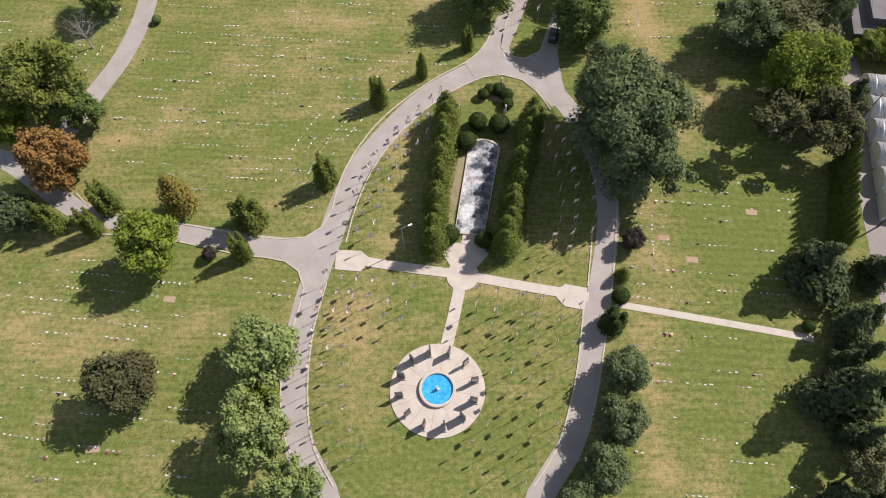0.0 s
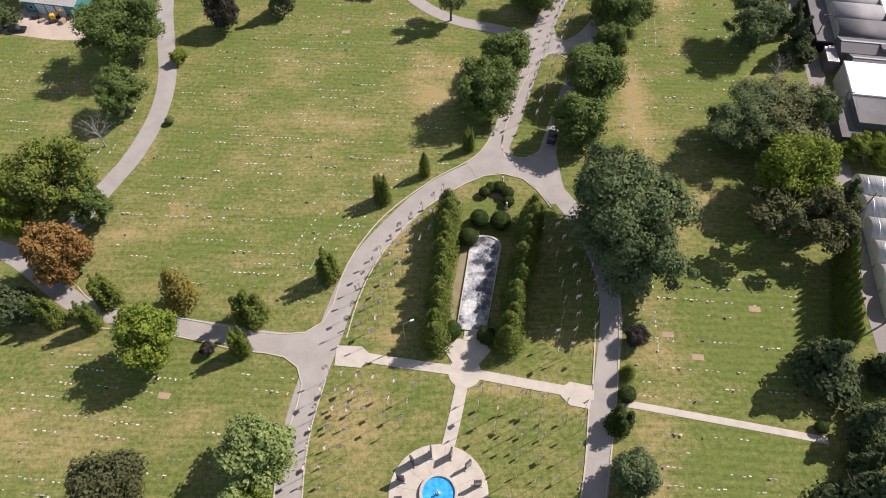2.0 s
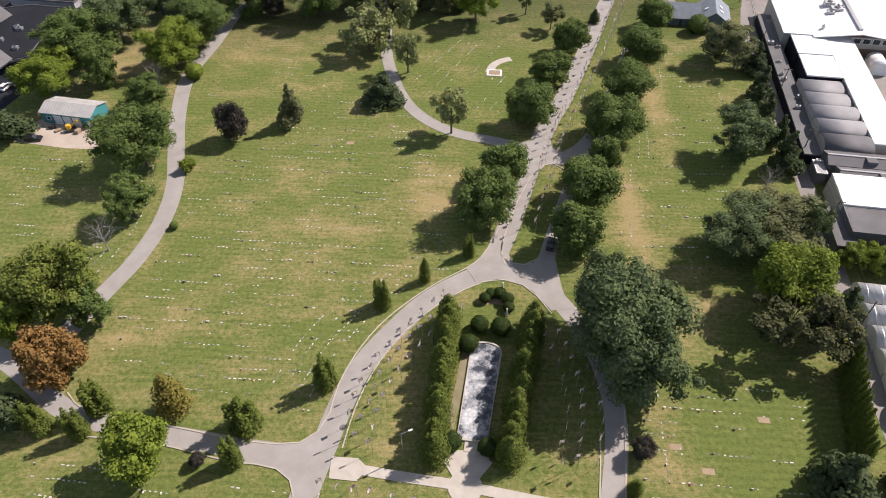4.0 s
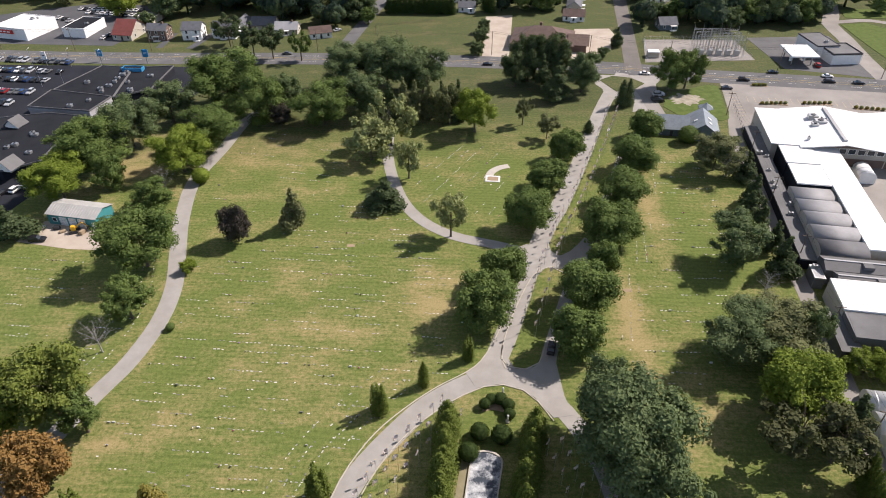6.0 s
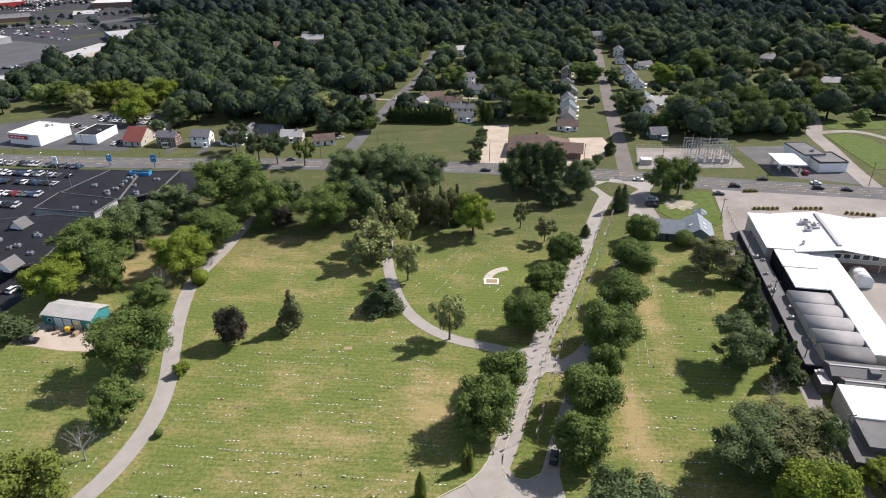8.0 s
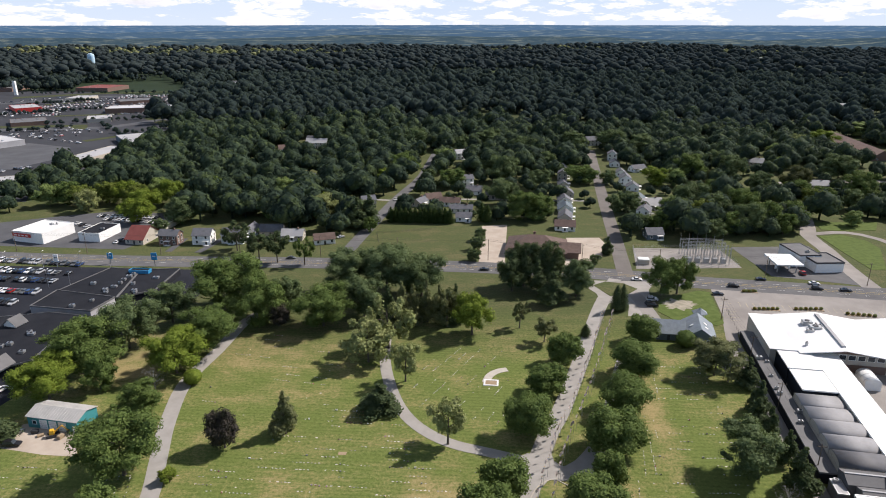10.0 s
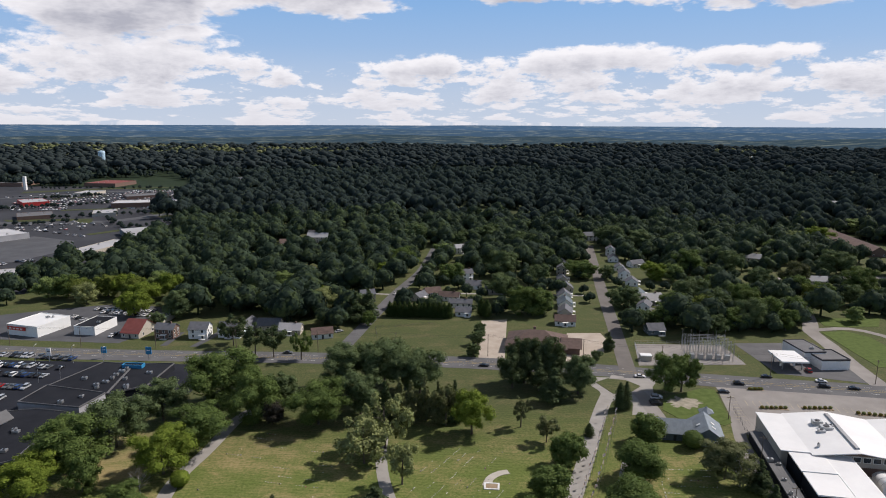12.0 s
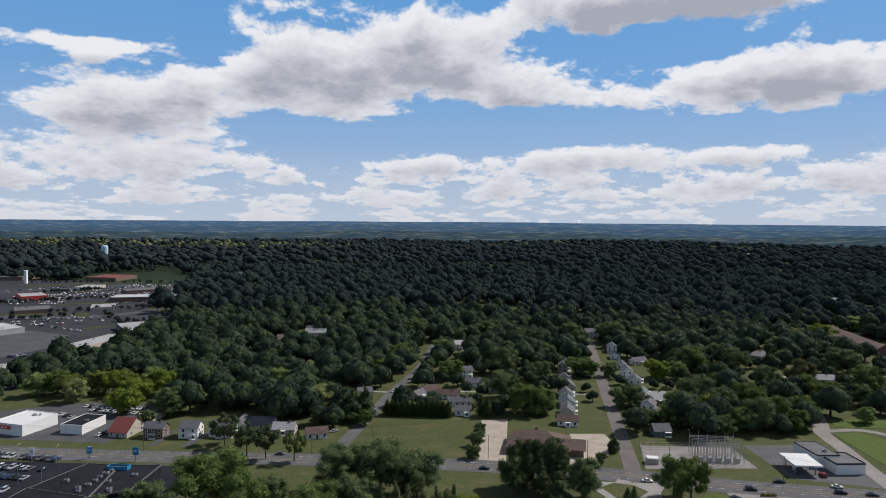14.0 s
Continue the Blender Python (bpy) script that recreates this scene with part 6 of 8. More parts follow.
        turned(bm, [(sx * 0.5, height + rise * 0.6 + h), (sx * 0.5, height + rise * 0.6 + h + 0.2)], 12, x=-w / 2 + ux, y=-d / 2 + uy)
        part("fan_cowl", bm, DARK_METAL, u)
    for ux, uy in ((19.8, 19.5), (21.4, 12.5)):
        part("duct", box(-w / 2 + ux, -d / 2 + uy - 5.0, height + rise * 0.75, -w / 2 + ux + 0.45, -d / 2 + uy, height + rise * 0.75 + 0.6, 0.05), DARK_METAL, root)
    return root


white_hall(2.8, 0.0, 27.4, 92.0, 6.6, 1.9)
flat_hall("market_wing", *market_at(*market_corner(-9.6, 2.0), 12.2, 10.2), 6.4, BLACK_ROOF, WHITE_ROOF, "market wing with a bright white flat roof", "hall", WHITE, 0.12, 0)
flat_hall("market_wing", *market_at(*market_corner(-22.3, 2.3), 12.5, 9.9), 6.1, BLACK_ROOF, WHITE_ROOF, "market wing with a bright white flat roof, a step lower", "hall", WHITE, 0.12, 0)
flat_hall("market_arcade", *market_at(*market_corner(-55.0, 12.3), 57.6, 8.2), 6.2, BEIGE, WHITE_ROOF, "long narrow market arcade with a bright white roof", "hall", WHITE, 0.12, 0)
# the store's black wall colour imitates shade on the alley side
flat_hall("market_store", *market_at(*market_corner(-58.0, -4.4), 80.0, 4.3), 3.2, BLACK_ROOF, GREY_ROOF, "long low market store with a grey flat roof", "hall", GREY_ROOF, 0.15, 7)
flat_hall("market_annex", *market_at(92.6, 114.3, 11.6, 24.0), 6.0, BEIGE, WHITE_ROOF, "market annex with a bright white flat roof", "hall", WHITE, 0.2, 1)
flat_hall("market_annex", *market_at(91.0, 105.5, 8.6, 24.0), 5.6, GREY_ROOF, GREY_ROOF, "market annex with a dark grey flat roof", "hall", GREY_ROOF, 0.15, 2)
flat_hall("lean_to_shed", *market_at(87.2, 103.0, 13.5, 4.6), 3.8, GREY_ROOF, GREY_ROOF, "low lean-to shed with a grey-green roof", "shed", GREY_ROOF, 0.1, 0)
flat_hall("loading_hut", *market_at(*market_corner(-66.0, -3.0), 5.6, 2.6), 3.4, GREY_ROOF, DULL_ROOF, "small grey hut by the loading yard", "hut", STEEL, 0.1, 1)


def dark_shed(along, across, d, w, eave, rise):
    """A shed with a shallow dark gable roof, its ridge along the local x, and a raised vent."""
    x, y, w, d, turn = market_at(*market_corner(along, across), d, w)
    root = empty("market_shed", x, y, 0, turn, "dark gabled market shed with a grey membrane roof", "shed")
    bm = bmesh.new()
    gable_walls(bm, w, d, eave, rise)
    part("wall", bm, GREY_ROOF, root)
    bm = bmesh.new()
    add_gable(bm, w, d, eave, rise, 0.1, 0.15)
    part("roof", bm, GREY_ROOF, root)
    part("ridge_cap", box(-w / 2, -0.25, eave + rise + 0.12, w / 2, 0.25, eave + rise + 0.24), DULL_ROOF, root, "pale ridge cap")
    part("roof_vent", box(-w / 2 + 9.0, -2.4, eave + rise * 0.4, -w / 2 + 11.5, -0.3, eave + rise + 0.3, 0.06), GREY_ROOF, root)


dark_shed(-63.8, -0.2, 6.2, 30.0, 4.6, 1.1)
dark_shed(-69.2, 1.6, 5.3, 28.0, 4.4, 1.0)


def vault(name, x, y, span, length, turn, base, rise, mat, wall, label, category, ribs=0):
    """A barrel-vaulted bay with its axis along the local x."""
    root = empty(name, x, y, 0, turn, label, category)
    if base > 0.2:
        part("wall", box(-length / 2, -span / 2 + 0.1, -0.3, length / 2, span / 2 - 0.1, base), wall, root)
    seg = 14

    def shell(x0, x1, grow):
        bm = bmesh.new()
        rows = []
        for k in range(seg + 1):
            a = math.pi * k / seg
            for g in (grow, grow - 0.1):
                rows.append([bm.verts.new((q, (span / 2 + g) * math.cos(a), base + (rise + g) * math.sin(a))) for q in (x0, x1)])
        for k in range(seg):
            o0, i0, o1, i1 = rows[2 * k], rows[2 * k + 1], rows[2 * k + 2], rows[2 * k + 3]
            bm.faces.new((o0[0], o0[1], o1[1], o1[0]))
            bm.faces.new((i1[0], i1[1], i0[1], i0[0]))
            bm.faces.new((o0[0], o1[0], i1[0], i0[0]))
            bm.faces.new((o1[1], o0[1], i0[1], i1[1]))
        return bm

    part("roof", shell(-length / 2, length / 2, 0.0), mat, root, smooth=True)
    for k in range(ribs):
        q = -length / 2 + (k + 0.5) * length / ribs
        part("hoop", shell(q - 0.06, q + 0.06, 0.05), STEEL, root)
    for s in (-1, 1):
        bm = bmesh.new()
        pts = [bm.verts.new((s * (length / 2 - 0.03), (span / 2 - 0.1) * math.cos(math.pi * k / seg), base + (rise - 0.1) * math.sin(math.pi * k / seg))) for k in range(seg + 1)]
        bm.faces.new(pts if s > 0 else pts[::-1])
        part("end_wall", bm, wall, root)
    return root


VAULT_GREY = worn("vault_membrane", (0.16, 0.16, 0.165), (0.30, 0.30, 0.31), 0.15, 2.0, 0.7, bump=0.1)
VAULT_DARK = worn("dark_vault_membrane", (0.07, 0.07, 0.075), (0.13, 0.13, 0.14), 0.15, 2.0, 0.7, bump=0.1)
FILM = worn("greenhouse_film", (0.60, 0.61, 0.61), (0.78, 0.79, 0.79), 0.4, 3.0, 0.35, bump=0.1)
for k in range(5):
    p = Vector((108.4, 193.5)) + MU * (-26.0 - 7.0 * k) + MV * 6.1
    vault("vaulted_bay", p.x, p.y, 6.9, 12.2, MT, 4.9, (0.7, 0.8, 1.4, 1.5, 1.5)[k], VAULT_GREY if k < 4 else VAULT_DARK, BEIGE, "barrel-vaulted grey market bay", "hall", 0)
p = market_corner(-4.5, 28.0)
vault("market_tent", *p, 5.0, 7.5, MT + 90, 2.2, 1.8, FILM, FILM, "small white film tent in the market court", "tent", 3)
for k in range(6):
    p = Vector((87.0, 91.0)) - MU * 5.9 * k + MV * 13.0
    vault("greenhouse", p.x, p.y, 5.6, 26.0, MT, 1.2, 2.3, FILM, FILM, "white film greenhouse with hoop roof", "greenhouse", 9)
for k in range(3):
    q = Vector((88.0, 100.5)) + MV * (2.0 + 4.4 * k)
    tree("round", LIME if k < 2 else MAPLE, q.x, q.y, 3.6, 6.5, "yellow-green tree between the market sheds", start=0.08)


def utility_pole(x, y, height=10.0, turn=0.0, label="tall wooden utility pole with cross arm"):
    root = empty("utility_pole", x, y, 0, turn, label, "utility pole")
    bm = bmesh.new()
    tube(bm, (0, 0, -0.3), (0, 0, height), 0.16, 0.11, 8)
    part("pole", bm, POLE_WOOD, root)
    part("cross_arm", box(-1.2, -0.07, height - 0.8, 1.2, 0.07, height - 0.65), POLE_WOOD, root)
    for s in (-1.1, 0.0, 1.1):
        bm = bmesh.new()
        turned(bm, [(0.05, height - 0.65), (0.07, height - 0.55), (0.04, height - 0.45)], 8, x=s)
        part("insulator", bm, DARK_METAL, root)
    return root


def wires(points, height, offsets, label):
    """Sagging cables from pole to pole."""
    root = empty("power_line", points[0][0], points[0][1], 0, 0, label, "cable")
    o = Vector((points[0][0], points[0][1], 0))
    for off in offsets:
        bm = bmesh.new()
        for a, b in zip(points, points[1:]):
            a, b = Vector((*a, height)), Vector((*b, height))
            d = (b - a).normalized()
            n = Vector((-d.y, d.x, 0)) * off
            prev = None
            for k in range(9):
                s = k / 8
                q = a.lerp(b, s) + n - Vector((0, 0, 1.2 * 4 * s * (1 - s))) - o
                if prev is not None:
                    tube(bm, prev, q, 0.025, 0.025, 4)
                prev = q
        part("cable", bm, DARK_METAL, root)


ALLEY_POLES = [(108.0, 232.0), (104.8, 200.0), (99.6, 170.0), (94.6, 140.0), (89.6, 112.0), (83.6, 82.0), (80.4, 58.0), (77.5, 32.0)]
for p in ALLEY_POLES:
    utility_pole(*p, 9.5, -10)
wires(ALLEY_POLES, 9.1, (-1.1, 0.0, 1.1), "dark overhead cables along the alley")
ROAD_POLES = [(-215.0, 313.5), (-178.0, 310.5), (-140.0, 308.0), (-100.0, 306.0), (-60.0, 304.5), (-22.0, 302.0), (22.0, 299.0), (66.0, 292.0), (100.0, 284.0), (145.0, 274.5), (186.0, 266.0), (230.0, 258.0)]
for p in ROAD_POLES:
    utility_pole(*p, 11.0, 84, "tall wooden utility pole on the main road's verge")
wires(ROAD_POLES, 10.6, (-1.1, 1.1), "dark overhead cables along the main road")

# car showroom and its lot
def poly_hall(name, corners, height, wall, roof, rim, label, category, units=()):
    """A flat-roofed building on any outline, with a raised rim and roof machines at the places given."""
    cx, cy = sum(p[0] for p in corners) / len(corners), sum(p[1] for p in corners) / len(corners)
    root = empty(name, cx, cy, 0, 0, label, category)
    pts = [Vector((x - cx, y - cy, 0)) for x, y in corners]
    n = len(pts)
    bm = bmesh.new()
    for i in range(n):
        a, b = pts[i], pts[(i + 1) % n]
        bm.faces.new([bm.verts.new((q.x, q.y, z)) for q, z in ((a, -0.3), (b, -0.3), (b, height), (a, height))])
    part("wall", bm, wall, root)
    bm = bmesh.new()
    bm.faces.new([bm.verts.new((q.x, q.y, height)) for q in pts])
    bmesh.ops.recalc_face_normals(bm, faces=bm.faces[:])
    part("roof", bm, roof, root)
    for i in range(n):
        a, b = pts[i], pts[(i + 1) % n]
        edge = box(-0.15, 0.0, height - 0.35, 0.15, (b - a).length, height + 0.3, 0.03)
        bar = part("rim", edge, rim, root)
        bar.matrix_basis = pose(a.x, a.y, 0, 0, 0, math.degrees(math.atan2(b.y - a.y, b.x - a.x)) - 90)
    for k, (ux, uy) in enumerate(units):
        w = 0.7 + 0.25 * (k % 3)
        u = part("roof_unit", box(ux - cx - w, uy - cy - 0.8, height + 0.01, ux - cx + w, uy - cy + 0.8, height + 0.9 + 0.2 * (k % 2), 0.06), STEEL, root)
        bm = bmesh.new()
        turned(bm, [(0.4, height + 0.9 + 0.2 * (k % 2)), (0.4, height + 1.1 + 0.2 * (k % 2))], 12, x=ux - cx, y=uy - cy)
        part("fan_cowl", bm, DARK_METAL, u)
    return root


poly_hall("car_showroom", [(-163.1, 238.3), (-137.0, 233.6), (-133.8, 247.0), (-161.4, 254.5)], 3.6, DULL_ROOF, BLACK_ROOF, GREY_ROOF, "low car showroom with a black flat roof and pale rim", "showroom", ((-141.0, 243.0), (-146.0, 237.5)))
poly_hall("car_showroom", [(-161.4, 254.9), (-133.6, 247.4), (-137.4, 279.3), (-152.0, 281.7)], 3.2, BLACK_ROOF, BLACK_ROOF, GREY_ROOF, "long car showroom wing with a black flat roof", "showroom", ((-140.0, 252.5), (-141.5, 255.0), (-139.5, 258.5), (-138.6, 262.5), (-139.0, 266.5), (-138.2, 270.0), (-137.8, 273.5), (-150.0, 262.0)))
poly_hall("car_showroom", [(-133.2, 247.4), (-121.2, 255.4), (-120.1, 280.9), (-137.0, 279.5)], 3.1, BLACK_ROOF, BLACK_ROOF, GREY_ROOF, "car showroom wing with a black flat roof", "showroom", ((-128.0, 252.6), (-129.0, 254.2), (-126.0, 269.0), (-133.0, 262.0)))
poly_hall("car_service_hall", [(-178.0, 226.0), (-152.0, 232.4), (-137.9, 229.4), (-136.6, 194.4), (-146.2, 188.0), (-180.0, 196.0)], 3.5, BLACK_ROOF, BLACK_ROOF, GREY_ROOF, "low service hall with a black roof and roof machines", "showroom", ((-152.6, 204.2), (-150.6, 205.6), (-147.7, 213.4), (-149.0, 214.6), (-143.0, 200.0), (-160.0, 210.0)))


def entrance_gable(x, y, turn, w, d, rise):
    """A white glazed gable that stands on the service hall's roof edge."""
    root = empty("entrance_gable", x, y, 3.5, turn, "white angular gable standing on the dark hall roof", "gable")
    bm = bmesh.new()
    add_gable(bm, w, d, 0.6, rise, 0.3, 0.16)
    part("roof", bm, GREY_ROOF, root)
    bm = bmesh.new()
    gable_walls(bm, w - 0.4, d - 0.4, 0.6, rise - 0.1)
    part("wall", bm, WHITE, root)


entrance_gable(-158.8, 222.0, 75, 5.0, 6.0, 2.6)
entrance_gable(-144.5, 190.6, 75, 5.5, 6.0, 2.8)


def totem(x, y, height, w, mat, label):
    root = empty("sign_totem", x, y, 0, 6, label, "sign")
    part("post", box(-0.18, -0.12, -0.2, 0.18, 0.12, height * 0.6, 0.02), STEEL, root)
    face = part("sign_face", box(-w / 2, -0.2, height * 0.45, w / 2, 0.2, height, 0.04), mat, root)
    part("sign_bar", box(-w * 0.3, -0.225, height * 0.72, w * 0.3, -0.205, height * 0.78), DARK_METAL if mat != BLUE else WHITE, face)


totem(-182.1, 291.0, 6.5, 2.0, WHITE, "white upright sign on the car lot")
totem(-159.0, 295.6, 5.5, 2.4, BLUE, "blue sign at the car lot's road edge")
totem(-136.7, 292.8, 6.5, 2.6, BLUE, "blue sign beside the showroom")
flat_hall("entrance_canopy", -136.0, 276.0, 9.0, 3.0, -4.0, 4.2, BLUE, BLACK_ROOF, "blue-fronted showroom entrance canopy", "canopy", BLUE, 0.5, 0)
for x, y in ((-205.0, 289.0), (-188.0, 290.0), (-170.0, 289.0), (-155.0, 287.0), (-196.0, 268.0), (-172.0, 266.0), (-160.0, 262.0)):
    street_lamp(x, y, 90, 8.0, "lot_lamp", "tall lamp post on the car lot")

# roadside stores
flat_hall("store", -214.5, 337.6, 19.8, 20.9, -16.4, 5.5, WHITE, WHITE_ROOF, "white roadside store with a red sign band", "store", WHITE, 0.4, 2)
flat_hall("store", -184.8, 338.1, 12.0, 18.3, -8.7, 4.5, WHITE, BLACK_ROOF, "roadside store with a slate-grey roof and white side", "store", WHITE, 0.3, 1)
sign = tagged(mesh_object("store_sign", box(-6.0, -0.3, 3.1, 6.0, 0.05, 4.9, 0.04), RED), "long red sign band with pale bars on a store", "sign")
sign.matrix_basis = pose(-220.5, 327.9, 0, 0, 0, -16.4)
for k in range(4):
    bar = part("sign_bar", box(-4.6 + k * 2.4, -0.34, 3.7, -3.0 + k * 2.4, -0.31, 4.3), WHITE, sign)
house(-159.1, 331.8, 10.2, 15.6, -9.8, 1, BEIGE, SHINGLE_RED, "small roadside shop with a red roof", False, False, "shop")
flat_hall("store", -156.1, 351.1, 5.9, 25.1, -9.2, 3.5, BEIGE, DULL_ROOF, "long low store with a pale metal roof", "store", WHITE, 0.1, 1)

# church hall
def church_hall(x, y, w, d, turn):
    root = empty("church_hall", x, y, 0, turn, "broad brick church hall with brown hipped roofs", "church")
    part("wall", box(-w / 2, -d / 2, -0.3, w / 2, d / 2, 3.2), BRICK, root)
    bm = bmesh.new()
    add_hip(bm, w, d, 3.2, 5.4, 1.2)
    part("roof", bm, SHINGLE_BROWN, root)
    part("wing_wall", box(w / 2 - 1, -d / 2 + 1, -0.3, w / 2 + 7, d / 2 - 5, 3.4), BRICK, root)
    bm = bmesh.new()
    add_gable(bm, 9, d - 6, 3.4, 2.6, 0.6, 0.2, w / 2 + 3, -2)
    part("wing_roof", bm, SHINGLE_BROWN, root)
    part("chimney", box(-2.0, 2.0, 6.0, -0.8, 3.2, 9.4), BRICK, root)
    for i in range(7):
        window_on(root, -w / 2 + (i + 0.5) * w / 7, -d / 2, 1.9, 1.3, 1.8, -90)
    part("door", box(-1.0, -d / 2 - 0.08, 0, 1.0, -d / 2 + 0.02, 2.3), DARK_METAL, root)


church_hall(47.5, 313.7, 27.9, 20.6, -11.4)

# cemetery office: two blue-grey gables and a small pavilion
OFFICE_ROOF = worn("pale_blue_grey_shingles", (0.15, 0.175, 0.20), (0.25, 0.285, 0.315), 0.5, 4.0)
office = house(82.6, 219.8, 11.5, 9.5, -10.0, 1, SLATE_BLUE, OFFICE_ROOF, "cemetery office with a pale blue-grey shingle roof", False, False, "office")
wing = house(93.2, 217.4, 14.0, 11.0, 76.0, 1, SLATE_BLUE, OFFICE_ROOF, "cemetery office wing with skylights in a blue-grey roof", False, False, "office")
for px, py in ((-3.0, -2.2), (0.5, -2.2), (-1.0, 2.6)):
    light = part("skylight", box(-0.5, -0.7, 0.0, 0.5, 0.7, 0.14, 0.03), WHITE, wing)
    light.matrix_basis = pose(px, py, 2.9 + 3.74 * (1 - abs(py) / 5.5) + 0.2, math.degrees(math.atan2(3.74, 5.5)) * (1 if py < 0 else -1))


def pavilion(x, y):
    root = empty("pavilion", x, y, 0, 20, "small six-sided pavilion with a blue-grey roof", "pavilion")
    bm = bmesh.new()
    turned(bm, [(3.1, 2.5), (3.0, 2.7), (0.6, 4.1), (0.1, 4.6)], 6)
    part("roof", bm, OFFICE_ROOF, root)
    for k in range(6):
        a = k * math.tau / 6
        bm = bmesh.new()
        tube(bm, (1.9 * math.cos(a), 1.9 * math.sin(a), -0.1), (1.9 * math.cos(a), 1.9 * math.sin(a), 2.5), 0.08, 0.08, 6)
        part("post", bm, WHITE, root)
    bm = bmesh.new()
    turned(bm, [(2.2, -0.2), (2.2, 0.15)], 6)
    part("floor", bm, CONCRETE, root)


pavilion(99.9, 233.4)

# substation
def substation(x, y, turn):
    root = empty("substation", x, y, 0, turn, "grey steel lattice gantries of an electric substation", "substation")
    for r in range(4):
        for c in range(6):
            bm = bmesh.new()
            px, py, h = -10 + c * 4.0, -7 + r * 4.6, 8.5
            for sx in (-0.3, 0.3):
                for sy in (-0.3, 0.3):
                    tube(bm, (px + sx, py + sy, -0.2), (px + sx * 0.4, py + sy * 0.4, h), 0.05, 0.05, 4)
            for k in range(6):
                z = 0.3 + k * 1.35
                tube(bm, (px - 0.28, py - 0.28, z), (px + 0.28, py - 0.28, z + 1.3), 0.03, 0.03, 4)
                tube(bm, (px + 0.28, py + 0.28, z), (px - 0.28, py + 0.28, z + 1.3), 0.03, 0.03, 4)
            if r in (0, 3):
                tube(bm, (px, py, h), (px, py, h + 2.6), 0.06, 0.03, 4)
            part("gantry_post", bm, STEEL, root)
        bm = bmesh.new()
        for dz in (0.0, -0.7):
            tube(bm, (-10, -7 + r * 4.6, 8.4 + dz), (10, -7 + r * 4.6, 8.4 + dz), 0.07, 0.07, 4)
        for k in range(20):
            tube(bm, (-10 + k, -7 + r * 4.6, 8.4 if k % 2 else 7.7), (-9 + k, -7 + r * 4.6, 7.7 if k % 2 else 8.4), 0.04, 0.04, 4)
        part("gantry_beam", bm, STEEL, root)
    for c in range(6):
        bm = bmesh.new()
        tube(bm, (-10 + c * 4.0, -7, 5.6), (-10 + c * 4.0, 6.8, 5.6), 0.06, 0.06, 4)
        part("busbar", bm, STEEL, root)
    for c in range(5):
        tank = part("transformer", box(-9.4 + c * 4.0, -5.5, 0, -7.0 + c * 4.0, -3.6, 2.3, 0.08), STEEL, root)
        for k in range(3):
            bm = bmesh.new()
            turned(bm, [(0.12, 2.3), (0.18, 2.5), (0.10, 2.7), (0.16, 2.9), (0.06, 3.2)], 8, x=-9.0 + c * 4.0 + k * 0.8, y=-4.5)
            part("bushing", bm, WHITE, tank)


substation(127.3, 300.5, -6)
flat_hall("control_hut", 96.1, 294.8, 5.0, 3.6, -6, 2.6, BEIGE, WHITE_ROOF, "small pale control hut with a white roof", "hut", WHITE, 0.1, 0)


def fence(points, height, mat, label, gap=3.0, name="fence"):
    """Posts and rails with a thin mesh of wires between them."""
    root = empty(name, points[0][0], points[0][1], 0, 0, label, "fence")
    o = Vector((points[0][0], points[0][1], 0))
    for a, b in zip(points, points[1:]):
        a, b = Vector((*a, 0)) - o, Vector((*b, 0)) - o
        n = max(1, int((b - a).length / gap))
        for i in range(n):
            q = a.lerp(b, i / n)
            bm = bmesh.new()
            tube(bm, q - Vector((0, 0, 0.2)), q + Vector((0, 0, height)), 0.05, 0.05, 5)
            part("post", bm, mat, root)
        for z in (0.25, 0.6, 1.0):
            bm = bmesh.new()
            tube(bm, a + Vector((0, 0, height * z)), b + Vector((0, 0, height * z)), 0.03, 0.03, 4)
            part("rail", bm, mat, root)


fence([(97.1, 315.9), (122.7, 315.5), (141.9, 313.5), (139.5, 288.8), (91.8, 288.8), (97.1, 315.9)], 2.2, STEEL, "wire fence round the substation")
fence([(-36.0, 342.3), (-25.1, 344.3), (-3.6, 349.6)], 1.2, DARK_METAL, "dark low fence across the open field")
fence([(-36.0, 342.3), (-33.1, 324.4)], 1.2, DARK_METAL, "dark low fence across the open field")
fence([(113.5, 240.0), (109.5, 220.0), (104.5, 196.0)], 1.8, DARK_METAL, "dark fence along the alley's end")

# service station
def canopy(x, y, w, d, turn):
    root = empty("fuel_canopy", x, y, 0, turn, "white flat canopy over a service forecourt", "canopy")
    part("deck", box(-w / 2, -d / 2, 4.2, w / 2, d / 2, 4.9, 0.05), WHITE_ROOF, root)
    for sx in (-0.35, 0.35):
        for sy in (-0.3, 0.3):
            part("post", box(sx * w - 0.2, sy * d - 0.2, -0.2, sx * w + 0.2, sy * d + 0.2, 4.2), STEEL, root)
    for sx in (-0.25, 0.25):
        part("pump", box(sx * w - 0.4, -0.3, 0, sx * w + 0.4, 0.3, 1.7, 0.04), WHITE, root)


canopy(159.2, 287.2, 12.1, 15.3, -4.3)
back = flat_hall("station_store", 173.3, 299.6, 10.4, 17.8, 3.4, 5.4, WHITE, GREY_ROOF, "white-sided service store with a grey roof", "store", DARK_METAL, 0.3, 2)
front = flat_hall("station_store", 178.2, 289.2, 13.2, 13.8, 2.4, 4.6, WHITE, GREY_ROOF, "dark service store with glazed front and grey roof", "store", DARK_METAL, 0.5, 1)

